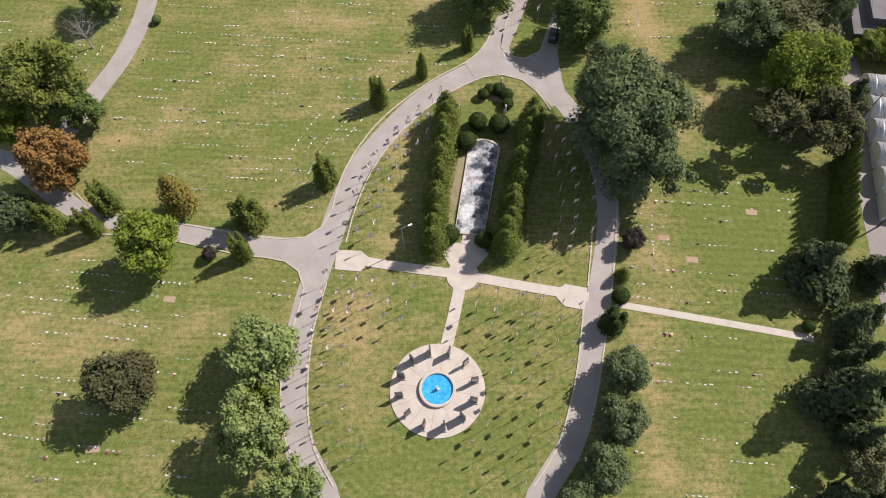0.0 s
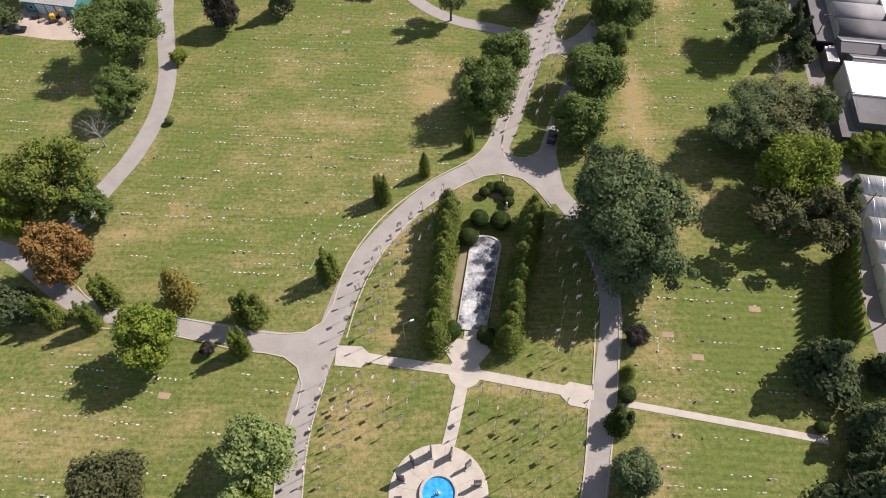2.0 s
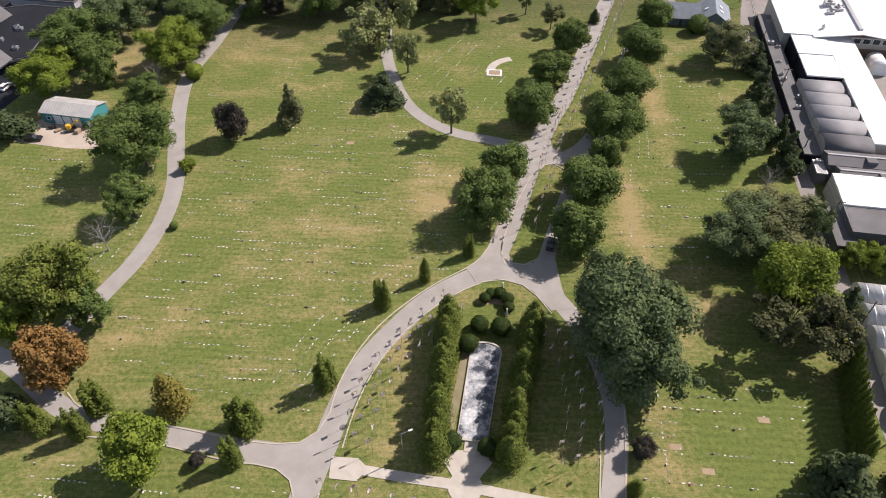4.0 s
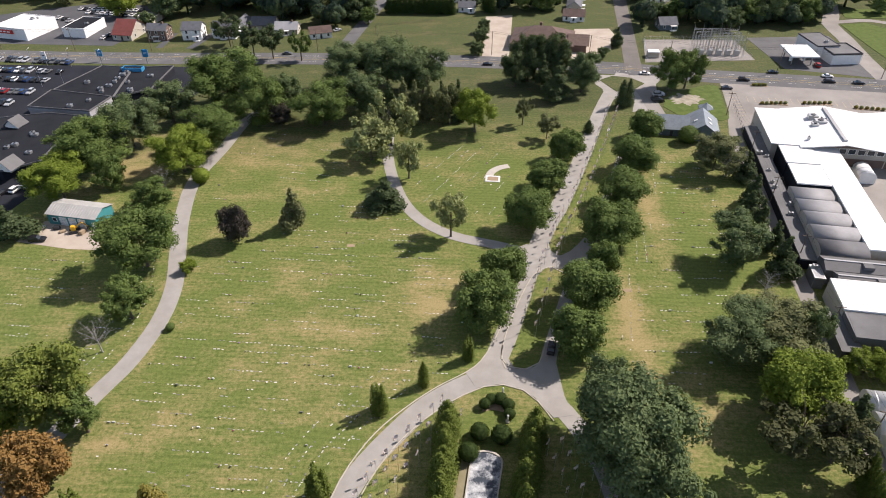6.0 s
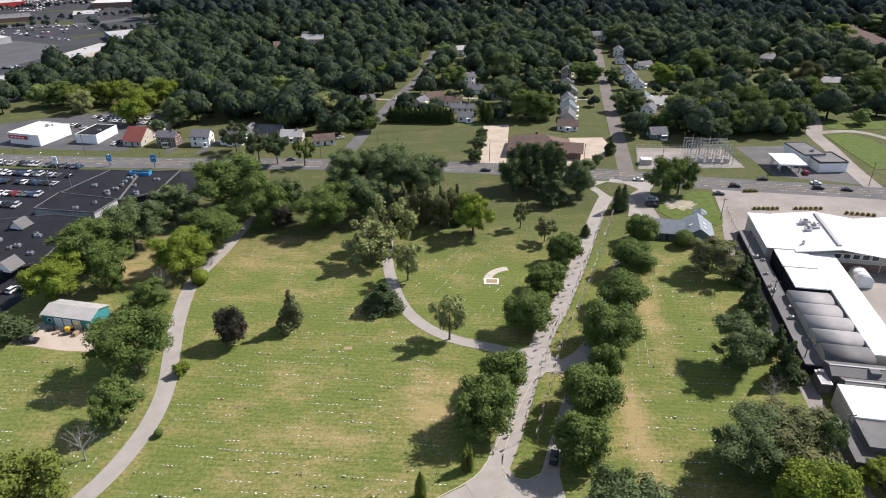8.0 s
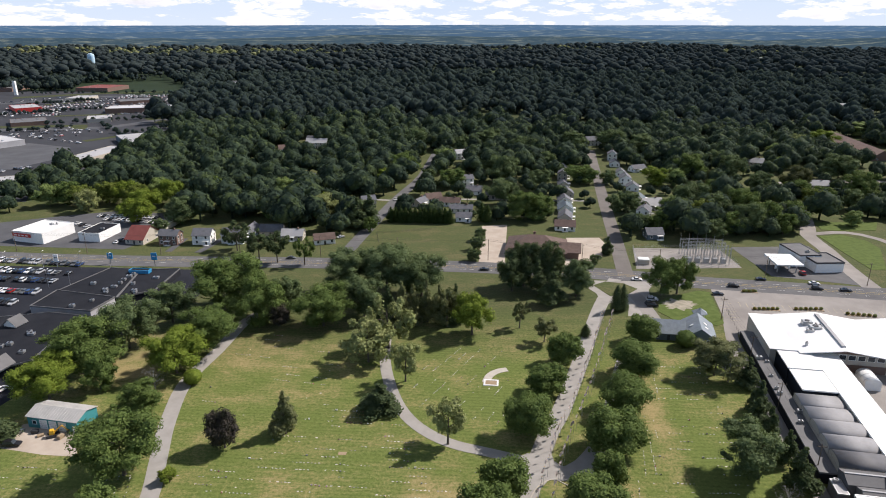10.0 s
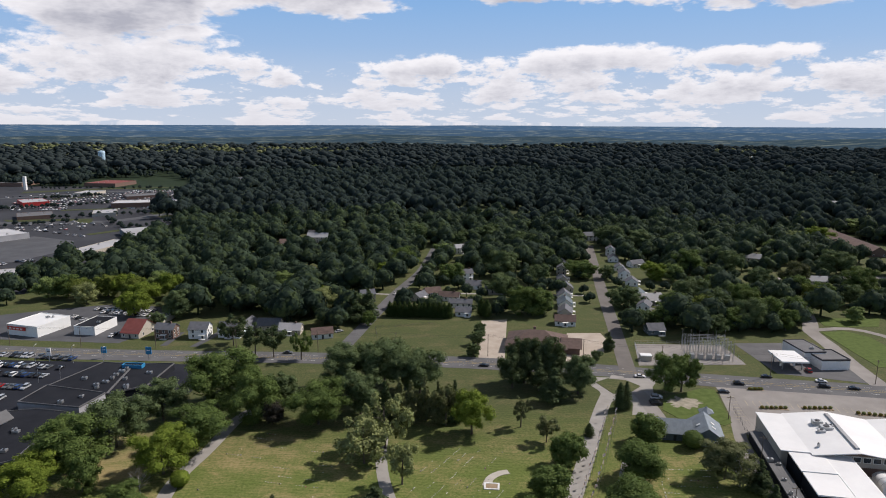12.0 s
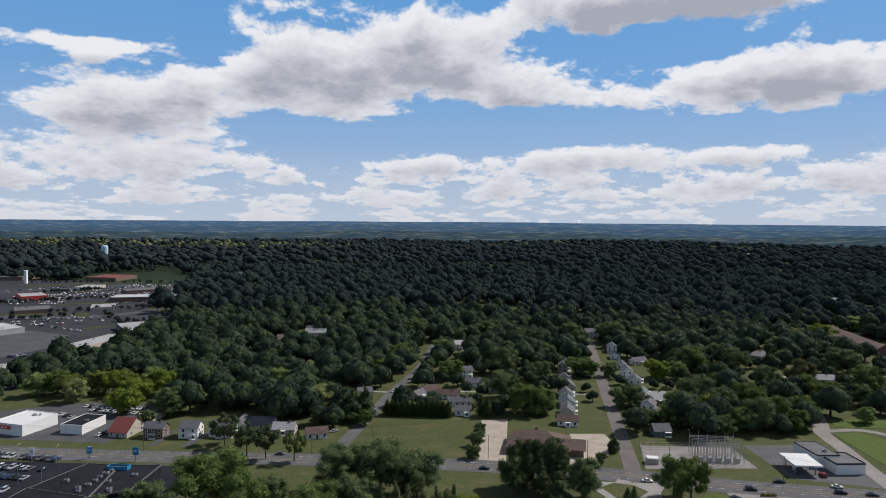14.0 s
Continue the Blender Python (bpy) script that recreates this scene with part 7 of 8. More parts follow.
# tall dark evergreen row beside the field
for k in range(13):
    s = k / 12
    x0, y0, x1, y1 = -29.7, 364.4, 4.4, 361.4
    tree("column", YEW, x0 + (x1 - x0) * s, y0 + (y1 - y0) * s, 2.6, 9.0, "tall dark evergreen in the row behind the field", "evergreen", "tree", group="evergreen row", turn=k * 40)


# ---- houses beyond the main road ----
HOUSES = []


def place_houses(rows):
    """Each row: x, y, width, depth, turn, storeys, wall, roof, words."""
    for x, y, w, d, turn, storeys, wall, roof, words in rows:
        HOUSES.append((x, y))
        vary = HOUSE_TURN.uniform
        house(x, y, w * vary(0.85, 1.1), d * vary(0.85, 1.05), turn + vary(-7, 7), storeys, wall, roof, words, HOUSE_TURN.random() < 0.6, HOUSE_TURN.random() < 0.5)


place_houses([
    (-142.1, 326.7, 11, 8, -5, 2, BRICK, SHINGLE_GREY, "brown brick house with a grey roof by the main road"),
    (-125.1, 327.5, 10, 8, -5, 2, WHITE, SHINGLE_GREY, "white two-storey house with a grey roof by the main road"),
    (-109.3, 328.6, 12, 8, -4, 2, WHITE, SHINGLE_GREY, "white house with a dark grey roof by the main road"),
    (-104.3, 341.5, 10, 8, 80, 1, WHITE, SHINGLE_GREY, "low white house with a grey roof"),
    (-92.7, 341.5, 13, 9, -4, 1, BEIGE, SHINGLE_GREY, "low beige house with a broad grey roof"),
    (-79.7, 333.8, 13, 8, -4, 1, BEIGE, DULL_ROOF, "low house with a pale metal roof"),
    (-62.1, 327.3, 11, 8, 10, 1, WHITE, SHINGLE_BROWN, "white house with a reddish-brown roof at the corner"),
])
place_houses([
    (-5.9, 410.6, 11, 8, 20, 1, WHITE, SHINGLE_BROWN, "white house with a brown roof by the side street"),
    (-14.0, 400.8, 10, 7, 60, 1, BEIGE, SHINGLE_GREY, "beige house with a grey roof by the side street"),
    (4.9, 400.9, 14, 7, -3, 1, WHITE, SHINGLE_BROWN, "long white house with a brown roof"),
    (11.6, 385.3, 15, 6, -3, 1, WHITE, SHINGLE_GREY, "long low white house with a grey roof"),
    (12.7, 367.2, 10, 7, 0, 1, WHITE, SHINGLE_GREY, "white garage house with a pale grey roof"),
    (20.9, 430.3, 13, 8, -3, 1, WHITE, SHINGLE_GREY, "white house with a grey roof"),
    (33.8, 419.8, 11, 7, -3, 1, BEIGE, SHINGLE_GREY, "beige house with a grey roof"),
    (17.7, 455.0, 9, 8, 20, 2, WHITE, SHINGLE_GREY, "white two-storey house with a steep roof"),
])
place_houses([
    (83.1, 423.9, 10, 8, 80, 1, BEIGE, SHINGLE_GREY, "pale house with a grey roof in a street row"),
    (78.0, 404.9, 11, 9, 80, 1, WHITE, SHINGLE_GREY, "white house with a pale roof in a street row"),
    (75.2, 386.1, 11, 9, 80, 1, WHITE, SLATE_BLUE, "white house with a blue-grey roof in a street row"),
    (71.8, 367.8, 12, 9, 80, 1, BEIGE, SHINGLE_GREY, "beige house with a dark grey roof in a street row"),
    (68.5, 350.1, 13, 9, -4, 1, WHITE, SHINGLE_BROWN, "white house with a reddish-brown roof in a street row"),
    (84.9, 448.1, 10, 8, 80, 1, BEIGE, SHINGLE_GREY, "pale house with a grey roof in a street row"),
    (89.1, 473.3, 10, 8, 80, 2, BEIGE, SHINGLE_GREY, "pale house with a grey roof in a street row"),
    (93.8, 501.3, 10, 8, 80, 1, BEIGE, SHINGLE_GREY, "beige house with a grey roof in a street row"),
])
place_houses([
    (113.2, 335.1, 9, 8, 5, 1, SLATE_BLUE, SHINGLE_GREY, "blue-grey house with white trim by the side street"),
    (119.4, 373.0, 10, 8, 70, 2, WHITE, SHINGLE_GREY, "white house with a grey roof by the side street"),
    (129.5, 394.5, 13, 10, 10, 1, BEIGE, DULL_ROOF, "house with a pale grey roof by the side street"),
    (126.6, 408.2, 10, 8, 75, 1, WHITE, SLATE_BLUE, "white house with a blue-grey roof by the side street"),
    (131.5, 440.3, 10, 8, 75, 1, WHITE, SHINGLE_GREY, "white house with a steep grey roof"),
    (130.8, 457.4, 10, 8, 75, 2, WHITE, SHINGLE_GREY, "white house with a steep grey roof"),
    (135.1, 485.5, 10, 8, 75, 1, WHITE, SHINGLE_GREY, "white house with a steep grey roof"),
    (139.2, 519.4, 10, 8, 75, 1, WHITE, SHINGLE_GREY, "white house with a grey roof at the street's end"),
    (143.7, 545.5, 10, 8, 75, 2, WHITE, SHINGLE_GREY, "white house with a grey roof at the street's end"),
    (191.3, 441.0, 10, 8, 30, 2, WHITE, SHINGLE_GREY, "white house with a grey roof among trees"),
    (187.0, 417.6, 11, 8, 30, 1, BEIGE, DULL_ROOF, "house with a pale roof among trees"),
    (253.5, 523.4, 16, 10, -30, 1, BEIGE, DULL_ROOF, "long low house with a pale roof among trees"),
    (151.9, 500.0, 11, 8, 30, 1, WHITE, SHINGLE_GREY, "white house with a grey roof among trees"),
])
place_houses([
    (142.6, 615.3, 14, 10, 10, 2, WHITE, SHINGLE_GREY, "large white house at the head of the street"),
    (102.2, 599.3, 12, 9, 20, 1, WHITE, SHINGLE_GREY, "white house with a grey roof among the woods"),
    (16.6, 551.1, 10, 8, 20, 2, WHITE, DULL_ROOF, "white house with a pale roof among the woods"),
    (-159.4, 566.6, 12, 9, 30, 1, BEIGE, SHINGLE_BROWN, "brown-roofed house among the woods"),
    (-125.0, 636.4, 12, 8, -20, 1, WHITE, SHINGLE_GREY, "white house among the woods"),
    (-95.5, 458.1, 10, 8, 15, 2, WHITE, SHINGLE_GREY, "white house almost hidden by trees"),
    (260.3, 445.2, 16, 9, -4, 1, BEIGE, DULL_ROOF, "long pale-roofed house beside the cross street"),
    (-46.3, 396.7, 10, 8, 20, 2, BEIGE, SHINGLE_GREY, "beige house beside the side street"),
    (-367.5, 1181.9, 22, 12, 5, 2, WHITE, DULL_ROOF, "pale house on a far clearing"),
])
FAR_HOUSES = [(-381.2, 1196.6), (-381.0, 1257.6), (-355.2, 1210.4), (-139.3, 585.2), (-114.8, 603.0), (-289.0, 1589.9), (-220.8, 1500.9), (528.5, 1538.9), (584.2, 1544.4), (806.2, 1685.4), (812.9, 1279.7), (860.0, 1290.0), (530.3, 876.7), (529.0, 821.3), (620.0, 1180.0), (700.0, 1420.0)]
for k, (x, y) in enumerate(FAR_HOUSES):
    house(x, y, 13 + (k * 5) % 7, 9 + k % 3, (k * 37) % 60 - 30, 1 + (k % 4 == 0), (WHITE, BEIGE, WHITE)[k % 3], (DULL_ROOF, SHINGLE_GREY, SHINGLE_GREY, SHINGLE_BROWN)[k % 4], ("white house with a pale roof among the distant woods", "beige house with a grey roof among the distant woods", "white house with a grey roof among the distant woods", "pale house with a brown roof among the distant woods")[k % 4], False, False)
for x, y, w, d in ((868.0, 2118.0, 60.0, 26.0), (925.0, 2108.0, 44.0, 24.0), (985.0, 2096.0, 36.0, 22.0)):
    flat_hall("distant_hall", x, y, w, d, 6, 7.0, BEIGE, WHITE_ROOF, "long pale distant hall beyond the woods", "hall", WHITE, 0.4, 1)
# long brown terrace on the right
TERRACE_ROOF = worn("pink_brown_shingles", (0.20, 0.135, 0.11), (0.30, 0.21, 0.175), 0.3, 3.0)
for k in range(5):
    house(369.0 + 3.2 * k, 548.0 + 21.0 * k, 21.0, 17.0, 82 + 2 * (k % 2), 1, BRICK, TERRACE_ROOF, "low brick terrace block with a pinkish-brown roof", False, False, "terrace")

# ---- cars ----
CAR_PAINTS = [plain("car_" + n, c, 0.25, 0.1, 0.5) for n, c in (("white", (0.72, 0.72, 0.72)), ("black", (0.015, 0.015, 0.018)), ("silver", (0.42, 0.43, 0.45)), ("red", (0.30, 0.02, 0.02)), ("blue", (0.03, 0.06, 0.16)), ("grey", (0.12, 0.125, 0.13)))]
PAINT_WORDS = ["white", "black", "silver", "dark red", "dark blue", "grey"]
CAR_MESHES = {}


def car_mesh(kind):
    """Body, glasshouse and wheel of a car; x is its length."""
    if kind in CAR_MESHES:
        return CAR_MESHES[kind]
    tall = kind == "suv"
    length, width, belt, top = (4.7, 1.9, 1.02, 1.72) if tall else (4.6, 1.8, 0.88, 1.42)
    bm = bmesh.new()
    profile = [(-length / 2, 0.32), (-length / 2, belt * 0.86), (-length / 2 + 0.25, belt), (length * 0.16, belt), (length / 2 - 0.35, belt * 0.86), (length / 2, belt * 0.62), (length / 2, 0.32)]
    left = [bm.verts.new((x, -width / 2, z)) for x, z in profile]
    right = [bm.verts.new((x, width / 2, z)) for x, z in profile]
    n = len(profile)
    bm.faces.new(left)
    bm.faces.new(right[::-1])
    for i in range(n):
        bm.faces.new((left[(i + 1) % n], left[i], right[i], right[(i + 1) % n]))
    bmesh.ops.bevel(bm, geom=bm.edges[:], offset=0.06, segments=2, affect="EDGES")
    body = bpy.data.meshes.new("body")
    bm.to_mesh(body)
    bm.free()
    bm = bmesh.new()
    back = -length / 2 + (0.25 if tall else 0.75)
    front, t0, t1 = length * 0.20, back + (0.3 if tall else 0.6), length * 0.20 - 0.75
    lo = [bm.verts.new(p) for p in ((back, -width / 2 + 0.08, belt - 0.02), (front, -width / 2 + 0.08, belt - 0.02), (front, width / 2 - 0.08, belt - 0.02), (back, width / 2 - 0.08, belt - 0.02))]
    hi = [bm.verts.new(p) for p in ((t0, -width / 2 + 0.25, top - 0.05), (t1, -width / 2 + 0.25, top - 0.05), (t1, width / 2 - 0.25, top - 0.05), (t0, width / 2 - 0.25, top - 0.05))]
    for i in range(4):
        bm.faces.new((lo[i], lo[(i + 1) % 4], hi[(i + 1) % 4], hi[i]))
    bm.faces.new(hi)
    glass = bpy.data.meshes.new("glazing")
    bm.to_mesh(glass)
    bm.free()
    glass.materials.append(GLASS)
    bm = box(t0 - 0.05, -width / 2 + 0.22, top - 0.06, t1 + 0.05, width / 2 - 0.22, top, 0.02)
    roof = bpy.data.meshes.new("car_roof")
    bm.to_mesh(roof)
    bm.free()
    bm = bmesh.new()
    tube(bm, (0, -0.11, 0), (0, 0.11, 0), 0.33, 0.33, 14)
    wheel = bpy.data.meshes.new("wheel")
    bm.to_mesh(wheel)
    bm.free()
    wheel.materials.append(DARK_METAL)
    CAR_MESHES[kind] = body, glass, roof, wheel, length, width
    return CAR_MESHES[kind]


PAINTED = {}


def car(x, y, turn, paint, kind="sedan", where="on the road", group=""):
    body, glass, roof, wheel, length, width = car_mesh(kind)
    if (kind, paint) not in PAINTED:
        pair = []
        for me in (body, roof):
            c = me.copy()
            c.materials.append(CAR_PAINTS[paint])
            pair.append(c)
        PAINTED[kind, paint] = pair
    root = empty("car", x, y, 0.05, turn, PAINT_WORDS[paint] + " " + ("tall family car " if kind == "suv" else "saloon car ") + where, "car", group)
    for name, me in (("body", PAINTED[kind, paint][0]), ("car_roof", PAINTED[kind, paint][1]), ("glazing", glass)):
        new(name, me).parent = root
    for sx in (-1, 1):
        for sy in (-1, 1):
            w = new("wheel", wheel)
            w.parent = root
            w.location = (sx * length * 0.30, sy * (width / 2 - 0.1), 0.33)
    return root


car_rng = random.Random(12)


def car_row(a, b, turn, group, gap=2.75, fill=0.93):
    a, b = Vector(a), Vector(b)
    n = int((b - a).length / gap)
    for i in range(n):
        if car_rng.random() < fill:
            p = a.lerp(b, i / n)
            car(p.x, p.y, turn + car_rng.uniform(-3, 3) + car_rng.choice((0, 180)), car_rng.choice((0, 0, 1, 1, 1, 2, 2, 2, 5, 5, 5, 3, 4, 0)), car_rng.choice(("sedan", "suv", "suv")), "in a sales lot row", group)


for a, b in (((-240.0, 290.0), (-169.0, 281.8)), ((-238.0, 279.8), (-168.0, 272.0)), ((-236.0, 267.5), (-171.0, 259.5)), ((-232.0, 258.0), (-174.0, 248.0)), ((-230.0, 302.0), (-170.0, 293.0))):
    car_row(a, b, 84, "cars on the sales lot")
for x, y, turn, paint, kind, where in ((*(-118.2, 153.4), 5, 1, "suv", "in the workshop yard"), (*(23.6, 108.1), 75, 1, "sedan", "under trees at the junction"), (*(87.1, 273.3), -9, 0, "sedan", "on the main road"), (*(19.5, 286.1), -6, 1, "sedan", "on the main road"),
                                     (*(127.0, 265.4), -12, 1, "suv", "on the main road"), (*(142.7, 273.2), -12, 1, "sedan", "on the main road"), (*(164.0, 268.2), -12, 0, "sedan", "on the main road"), (*(162.0, 262.4), -12, 1, "suv", "on the main road"), (*(173.4, 260.4), -12, 1, "sedan", "on the main road"),
                                     (*(86.8, 250.6), 0, 2, "suv", "beside the office"), (*(85.2, 244.9), 0, 1, "suv", "beside the office"), (*(116.8, 256.8), -10, 1, "sedan", "in the market lot"), (*(165.3, 280.5), 80, 3, "suv", "at the service station"),
                                     (*(-29.8, 413.6), 60, 0, "sedan", "in the side street"), (*(-54.6, 335.3), 40, 2, "sedan", "beside a corner house"), (*(-74.0, 302.3), -5, 5, "sedan", "on the main road")):
    car(x, y, turn, paint, kind, where)
for p in ((-139.0, 181.4), (-135.7, 184.2), (-142.5, 179.0)):
    car(*p, 75, car_rng.choice((0, 1, 2)), "suv", "behind the service hall")
# planted islands in the market lot
for a, b in (((125.4, 241.5), (134.5, 241.4)), ((142.0, 241.3), (152.0, 241.2)), ((160.1, 236.7), (169.5, 234.5)), ((129.0, 259.7), (133.9, 259.6))):
    mid = ((a[0] + b[0]) / 2, (a[1] + b[1]) / 2)
    bm = box(-(b[0] - a[0]) / 2 - 0.8, -1.0, -0.2, (b[0] - a[0]) / 2 + 0.8, 1.0, 0.18, 0.05)
    isle = tagged(mesh_object("planter_island", bm, SOIL), "kerbed planted island in the parking lot", "planter", kind="structure")
    isle.matrix_basis = pose(*mid, 0, 0, 0, -8)
    for k in range(6):
        s = k / 5
        ball_shrub(a[0] + (b[0] - a[0]) * s, a[1] + (b[1] - a[1]) * s, 0.75, PALE if k % 2 else GOLD, "low round shrub in a parking lot island", name="shrub")


def excavator(x, y, turn):
    root = empty("digger", x, y, 0, turn, "small yellow digger with a raised arm in the yard", "digger")
    part("cab", box(-0.7, -0.65, 0.7, 0.5, 0.65, 2.1, 0.1), YELLOW, root)
    for s in (-1, 1):
        part("track", box(-1.5, s * 0.95 - 0.25, 0, 1.5, s * 0.95 + 0.25, 0.75, 0.15), DARK_METAL, root)
    bm = bmesh.new()
    tube(bm, (0.6, 0, 1.4), (2.6, 0, 2.9), 0.22, 0.16, 6)
    tube(bm, (2.6, 0, 2.9), (3.9, 0, 1.1), 0.16, 0.12, 6)
    part("arm", bm, YELLOW, root)
    part("bucket", box(3.5, -0.45, 0.2, 4.3, 0.45, 1.1, 0.08), DARK_METAL, root)


excavator(-109.5, 157.7, 20)
for k, p in enumerate(((-115.4, 159.2), (-113.0, 157.7), (-106.8, 156.8), (-119.5, 159.8))):
    rng = random.Random(k)
    heap = box(-0.9, -0.6, 0, 0.9, 0.6, rng.uniform(0.5, 1.1), 0.1)
    crate = tagged(mesh_object("equipment_crate", heap, (DARK_METAL, SOIL, SOIL, STEEL)[k]), "worn equipment crate in the workshop yard", "crate")
    crate.matrix_basis = pose(*p, 0, 0, 0, k * 35)

# ---- painted lines ----


def painted_lines(name, runs, width, mat, label, z=0.075):
    """Thin painted strips; each run: start, end, dash length or 0 for one line."""
    bm = bmesh.new()
    for a, b, dash in runs:
        a, b = Vector((*a, 0)), Vector((*b, 0))
        n = (b - a).normalized()
        side = Vector((-n.y, n.x, 0)) * width / 2
        length = (b - a).length
        s = 0.0
        while s < length:
            e = min(length, s + (dash or length))
            p, q = a + n * s, a + n * e
            bm.faces.new([bm.verts.new((v.x, v.y, z)) for v in (p - side, q - side, q + side, p + side)])
            s = e + dash * 1.6 + 0.01
    return tagged(mesh_object(name, bm, mat), label, "road marking", kind="stuff")


lane_runs = []
for p, q in zip(MAIN[1:-2], MAIN[2:-1]):
    d = (Vector(q) - Vector(p)).normalized()
    n = Vector((-d.y, d.x))
    for off, dash in ((-3.4, 3.0), (3.4, 3.0)):
        lane_runs.append((tuple(Vector(p) + n * off), tuple(Vector(q) + n * off), dash))
painted_lines("lane_marking", lane_runs, 0.14, LINE_PAINT, "worn white dashed lane lines on the main road")
yellow_runs = []
for p, q in zip(MAIN[1:-2], MAIN[2:-1]):
    d = (Vector(q) - Vector(p)).normalized()
    n = Vector((-d.y, d.x))
    for off in (-0.9, 0.9):
        yellow_runs.append((tuple(Vector(p) + n * off), tuple(Vector(q) + n * off), 0))
painted_lines("centre_marking", yellow_runs, 0.13, plain("yellow_road_paint", (0.45, 0.33, 0.08), 0.8), "worn yellow centre lines on the main road")
bay_runs = []
for row in range(2):
    for k in range(30):
        p = Vector((122.0, 249.0)) + Vector((0.98, -0.18)) * (k * 2.8) - Vector((0.18, 0.98)) * (row * 17.0)
        bay_runs.append((tuple(p), tuple(p - Vector((0.18, 0.98)) * 5.2), 0))
for k in range(9):
    p = Vector((110.5, 232.0)) + Vector((0.18, 0.98)) * (k * 2.8)
    bay_runs.append((tuple(p), tuple(p + Vector((0.98, -0.18)) * 5.2), 0))
painted_lines("bay_marking", bay_runs, 0.13, plain("faded_bay_paint", (0.40, 0.34, 0.22), 0.8), "faded painted bay lines on the market lot", 0.05)

# ---- far stores on the left ----
FAR_LOT = [(-1003.8, 1127.2), (-612.6, 1122.9), (-397.2, 1028.8), (-366.2, 936.7), (-359.9, 798.1), (-269.3, 685.2), (-272.6, 570.6), (-275.0, 504.5), (-293.0, 462.1), (-268.5, 410.6), (-360.4, 396.0)]
slab("far_lot", FAR_LOT, 0.05, FAR_ASPHALT, "wide grey parking lots round distant stores", "parking lot", depth=0.5)
for spec, h, wall, roof, words in (((-425.1, 607.4, 51.7, 43.9, 56.3), 5.0, DULL_ROOF, PALE_ROOF, "large white distant store with flat roof"), ((-292.2, 547.1, 20.7, 70.0, -11.6), 5.0, BEIGE, DULL_ROOF, "long pale-roofed distant store"),
                                   ((-278.1, 634.7, 58.7, 58.5, 125.1), 5.0, SLATE_BLUE, DULL_ROOF, "blue-fronted distant store with a pale roof"), ((-387.8, 866.2, 85.3, 35.1, 14.3), 6.0, BRICK, PALE_ROOF, "long white-roofed distant store"),
                                   ((-306.9, 448.4, 23.1, 27.9, 26.1), 5.0, BEIGE, DULL_ROOF, "pale-roofed store beside the lots"), ((-578.3, 1147.2, 57.8, 60.6, -8.1), 6.0, BRICK, SHINGLE_RED, "red-roofed distant store beside woods"),
                                   ((-547.9, 876.1, 30.2, 45.1, 40.4), 5.0, RED, DULL_ROOF, "distant store with a red front and pale roof"), ((-753.6, 1149.1, 74.8, 68.0, 2.5), 6.0, BRICK, GREY_ROOF, "brown distant hall among lots"),
                                   ((-470.9, 753.9, 35.5, 39.2, 32.7), 4.0, BRICK, GREY_ROOF, "low dark distant store among lots"), ((-402.2, 778.3, 25.4, 34.0, 24.2), 4.0, BEIGE, DULL_ROOF, "small distant store with a pale roof"),
                                   ((-536.8, 998.4, 29.0, 41.8, 2.1), 4.0, BEIGE, DULL_ROOF, "small distant store with a pale roof"), ((-435.7, 964.6, 57.3, 33.7, 33.9), 4.0, BRICK, GREY_ROOF, "low dark distant store among lots")):
    flat_hall("distant_store", *spec, h, wall, roof, words, "store", wall, 0.4, 3)
for (ax, ay), (bx, by), n in (((-553.6, 966.9), (-438.4, 1053.4), 18), ((-435.0, 862.7), (-355.9, 890.0), 14), ((-414.5, 828.6), (-372.0, 846.9), 12), ((-559.2, 835.6), (-482.4, 867.4), 16), ((-415.3, 721.9), (-355.7, 690.9), 8), ((-419.1, 666.9), (-345.7, 627.6), 8), ((-637.3, 941.9), (-584.6, 1021.8), 10), ((-342.2, 499.3), (-323.9, 512.2), 6)):
    for k in range(n):
        q = (k + car_rng.uniform(-0.2, 0.2)) / (n - 1)
        car(ax + (bx - ax) * q, ay + (by - ay) * q + car_rng.choice((-3, 3)), car_rng.choice((90, 96, 6)), car_rng.choice((0, 0, 1, 2, 5)), "suv", "on a distant parking lot", "cars on the distant lots")
lane("far_road", [(-568.4, 701.6), (-422.9, 713.3), (-363.6, 731.7), (-329.7, 788.7), (-295.5, 779.7)], 16.0, SHADED_LOT, "grey road between distant stores", 0.09, step=20)
lane("far_road_north", [(-709.3, 878.9), (-602.8, 965.2), (-523.6, 1041.4), (-399.2, 1046.1)], 12.0, SHADED_LOT, "grey road between distant stores", 0.10, step=20)
slab("far_pavement", [(-439.2, 583.8), (-394.3, 626.6), (-342.9, 602.9), (-323.5, 559.2), (-338.9, 507.7), (-376.7, 498.8)], 0.095, SHADED_LOT, "worn grey parking lot before the distant store", "parking lot")



def distant_cars(regions, seed):
    """Rows of small parked cars on the far lots: a low hull with a glasshouse on it."""
    rng = random.Random(seed)
    vs, fs = [], []
    for (x0, y0), (ux, uy), (vx, vy), rows, n in regions:
        for r in range(rows):
            for k in range(n):
                if rng.random() < 0.42:
                    continue
                x, y = x0 + ux * k / n + vx * r / rows, y0 + uy * k / n + vy * r / rows
                for half, wide, z0, z1 in ((2.3, 0.95, 0.25, 0.95), (1.2, 0.8, 0.93, 1.5)):
                    i = len(vs)
                    vs += [(x + a * wide, y + b * half, z) for z in (z0, z1) for a, b in ((-1, -1), (1, -1), (1, 1), (-1, 1))]
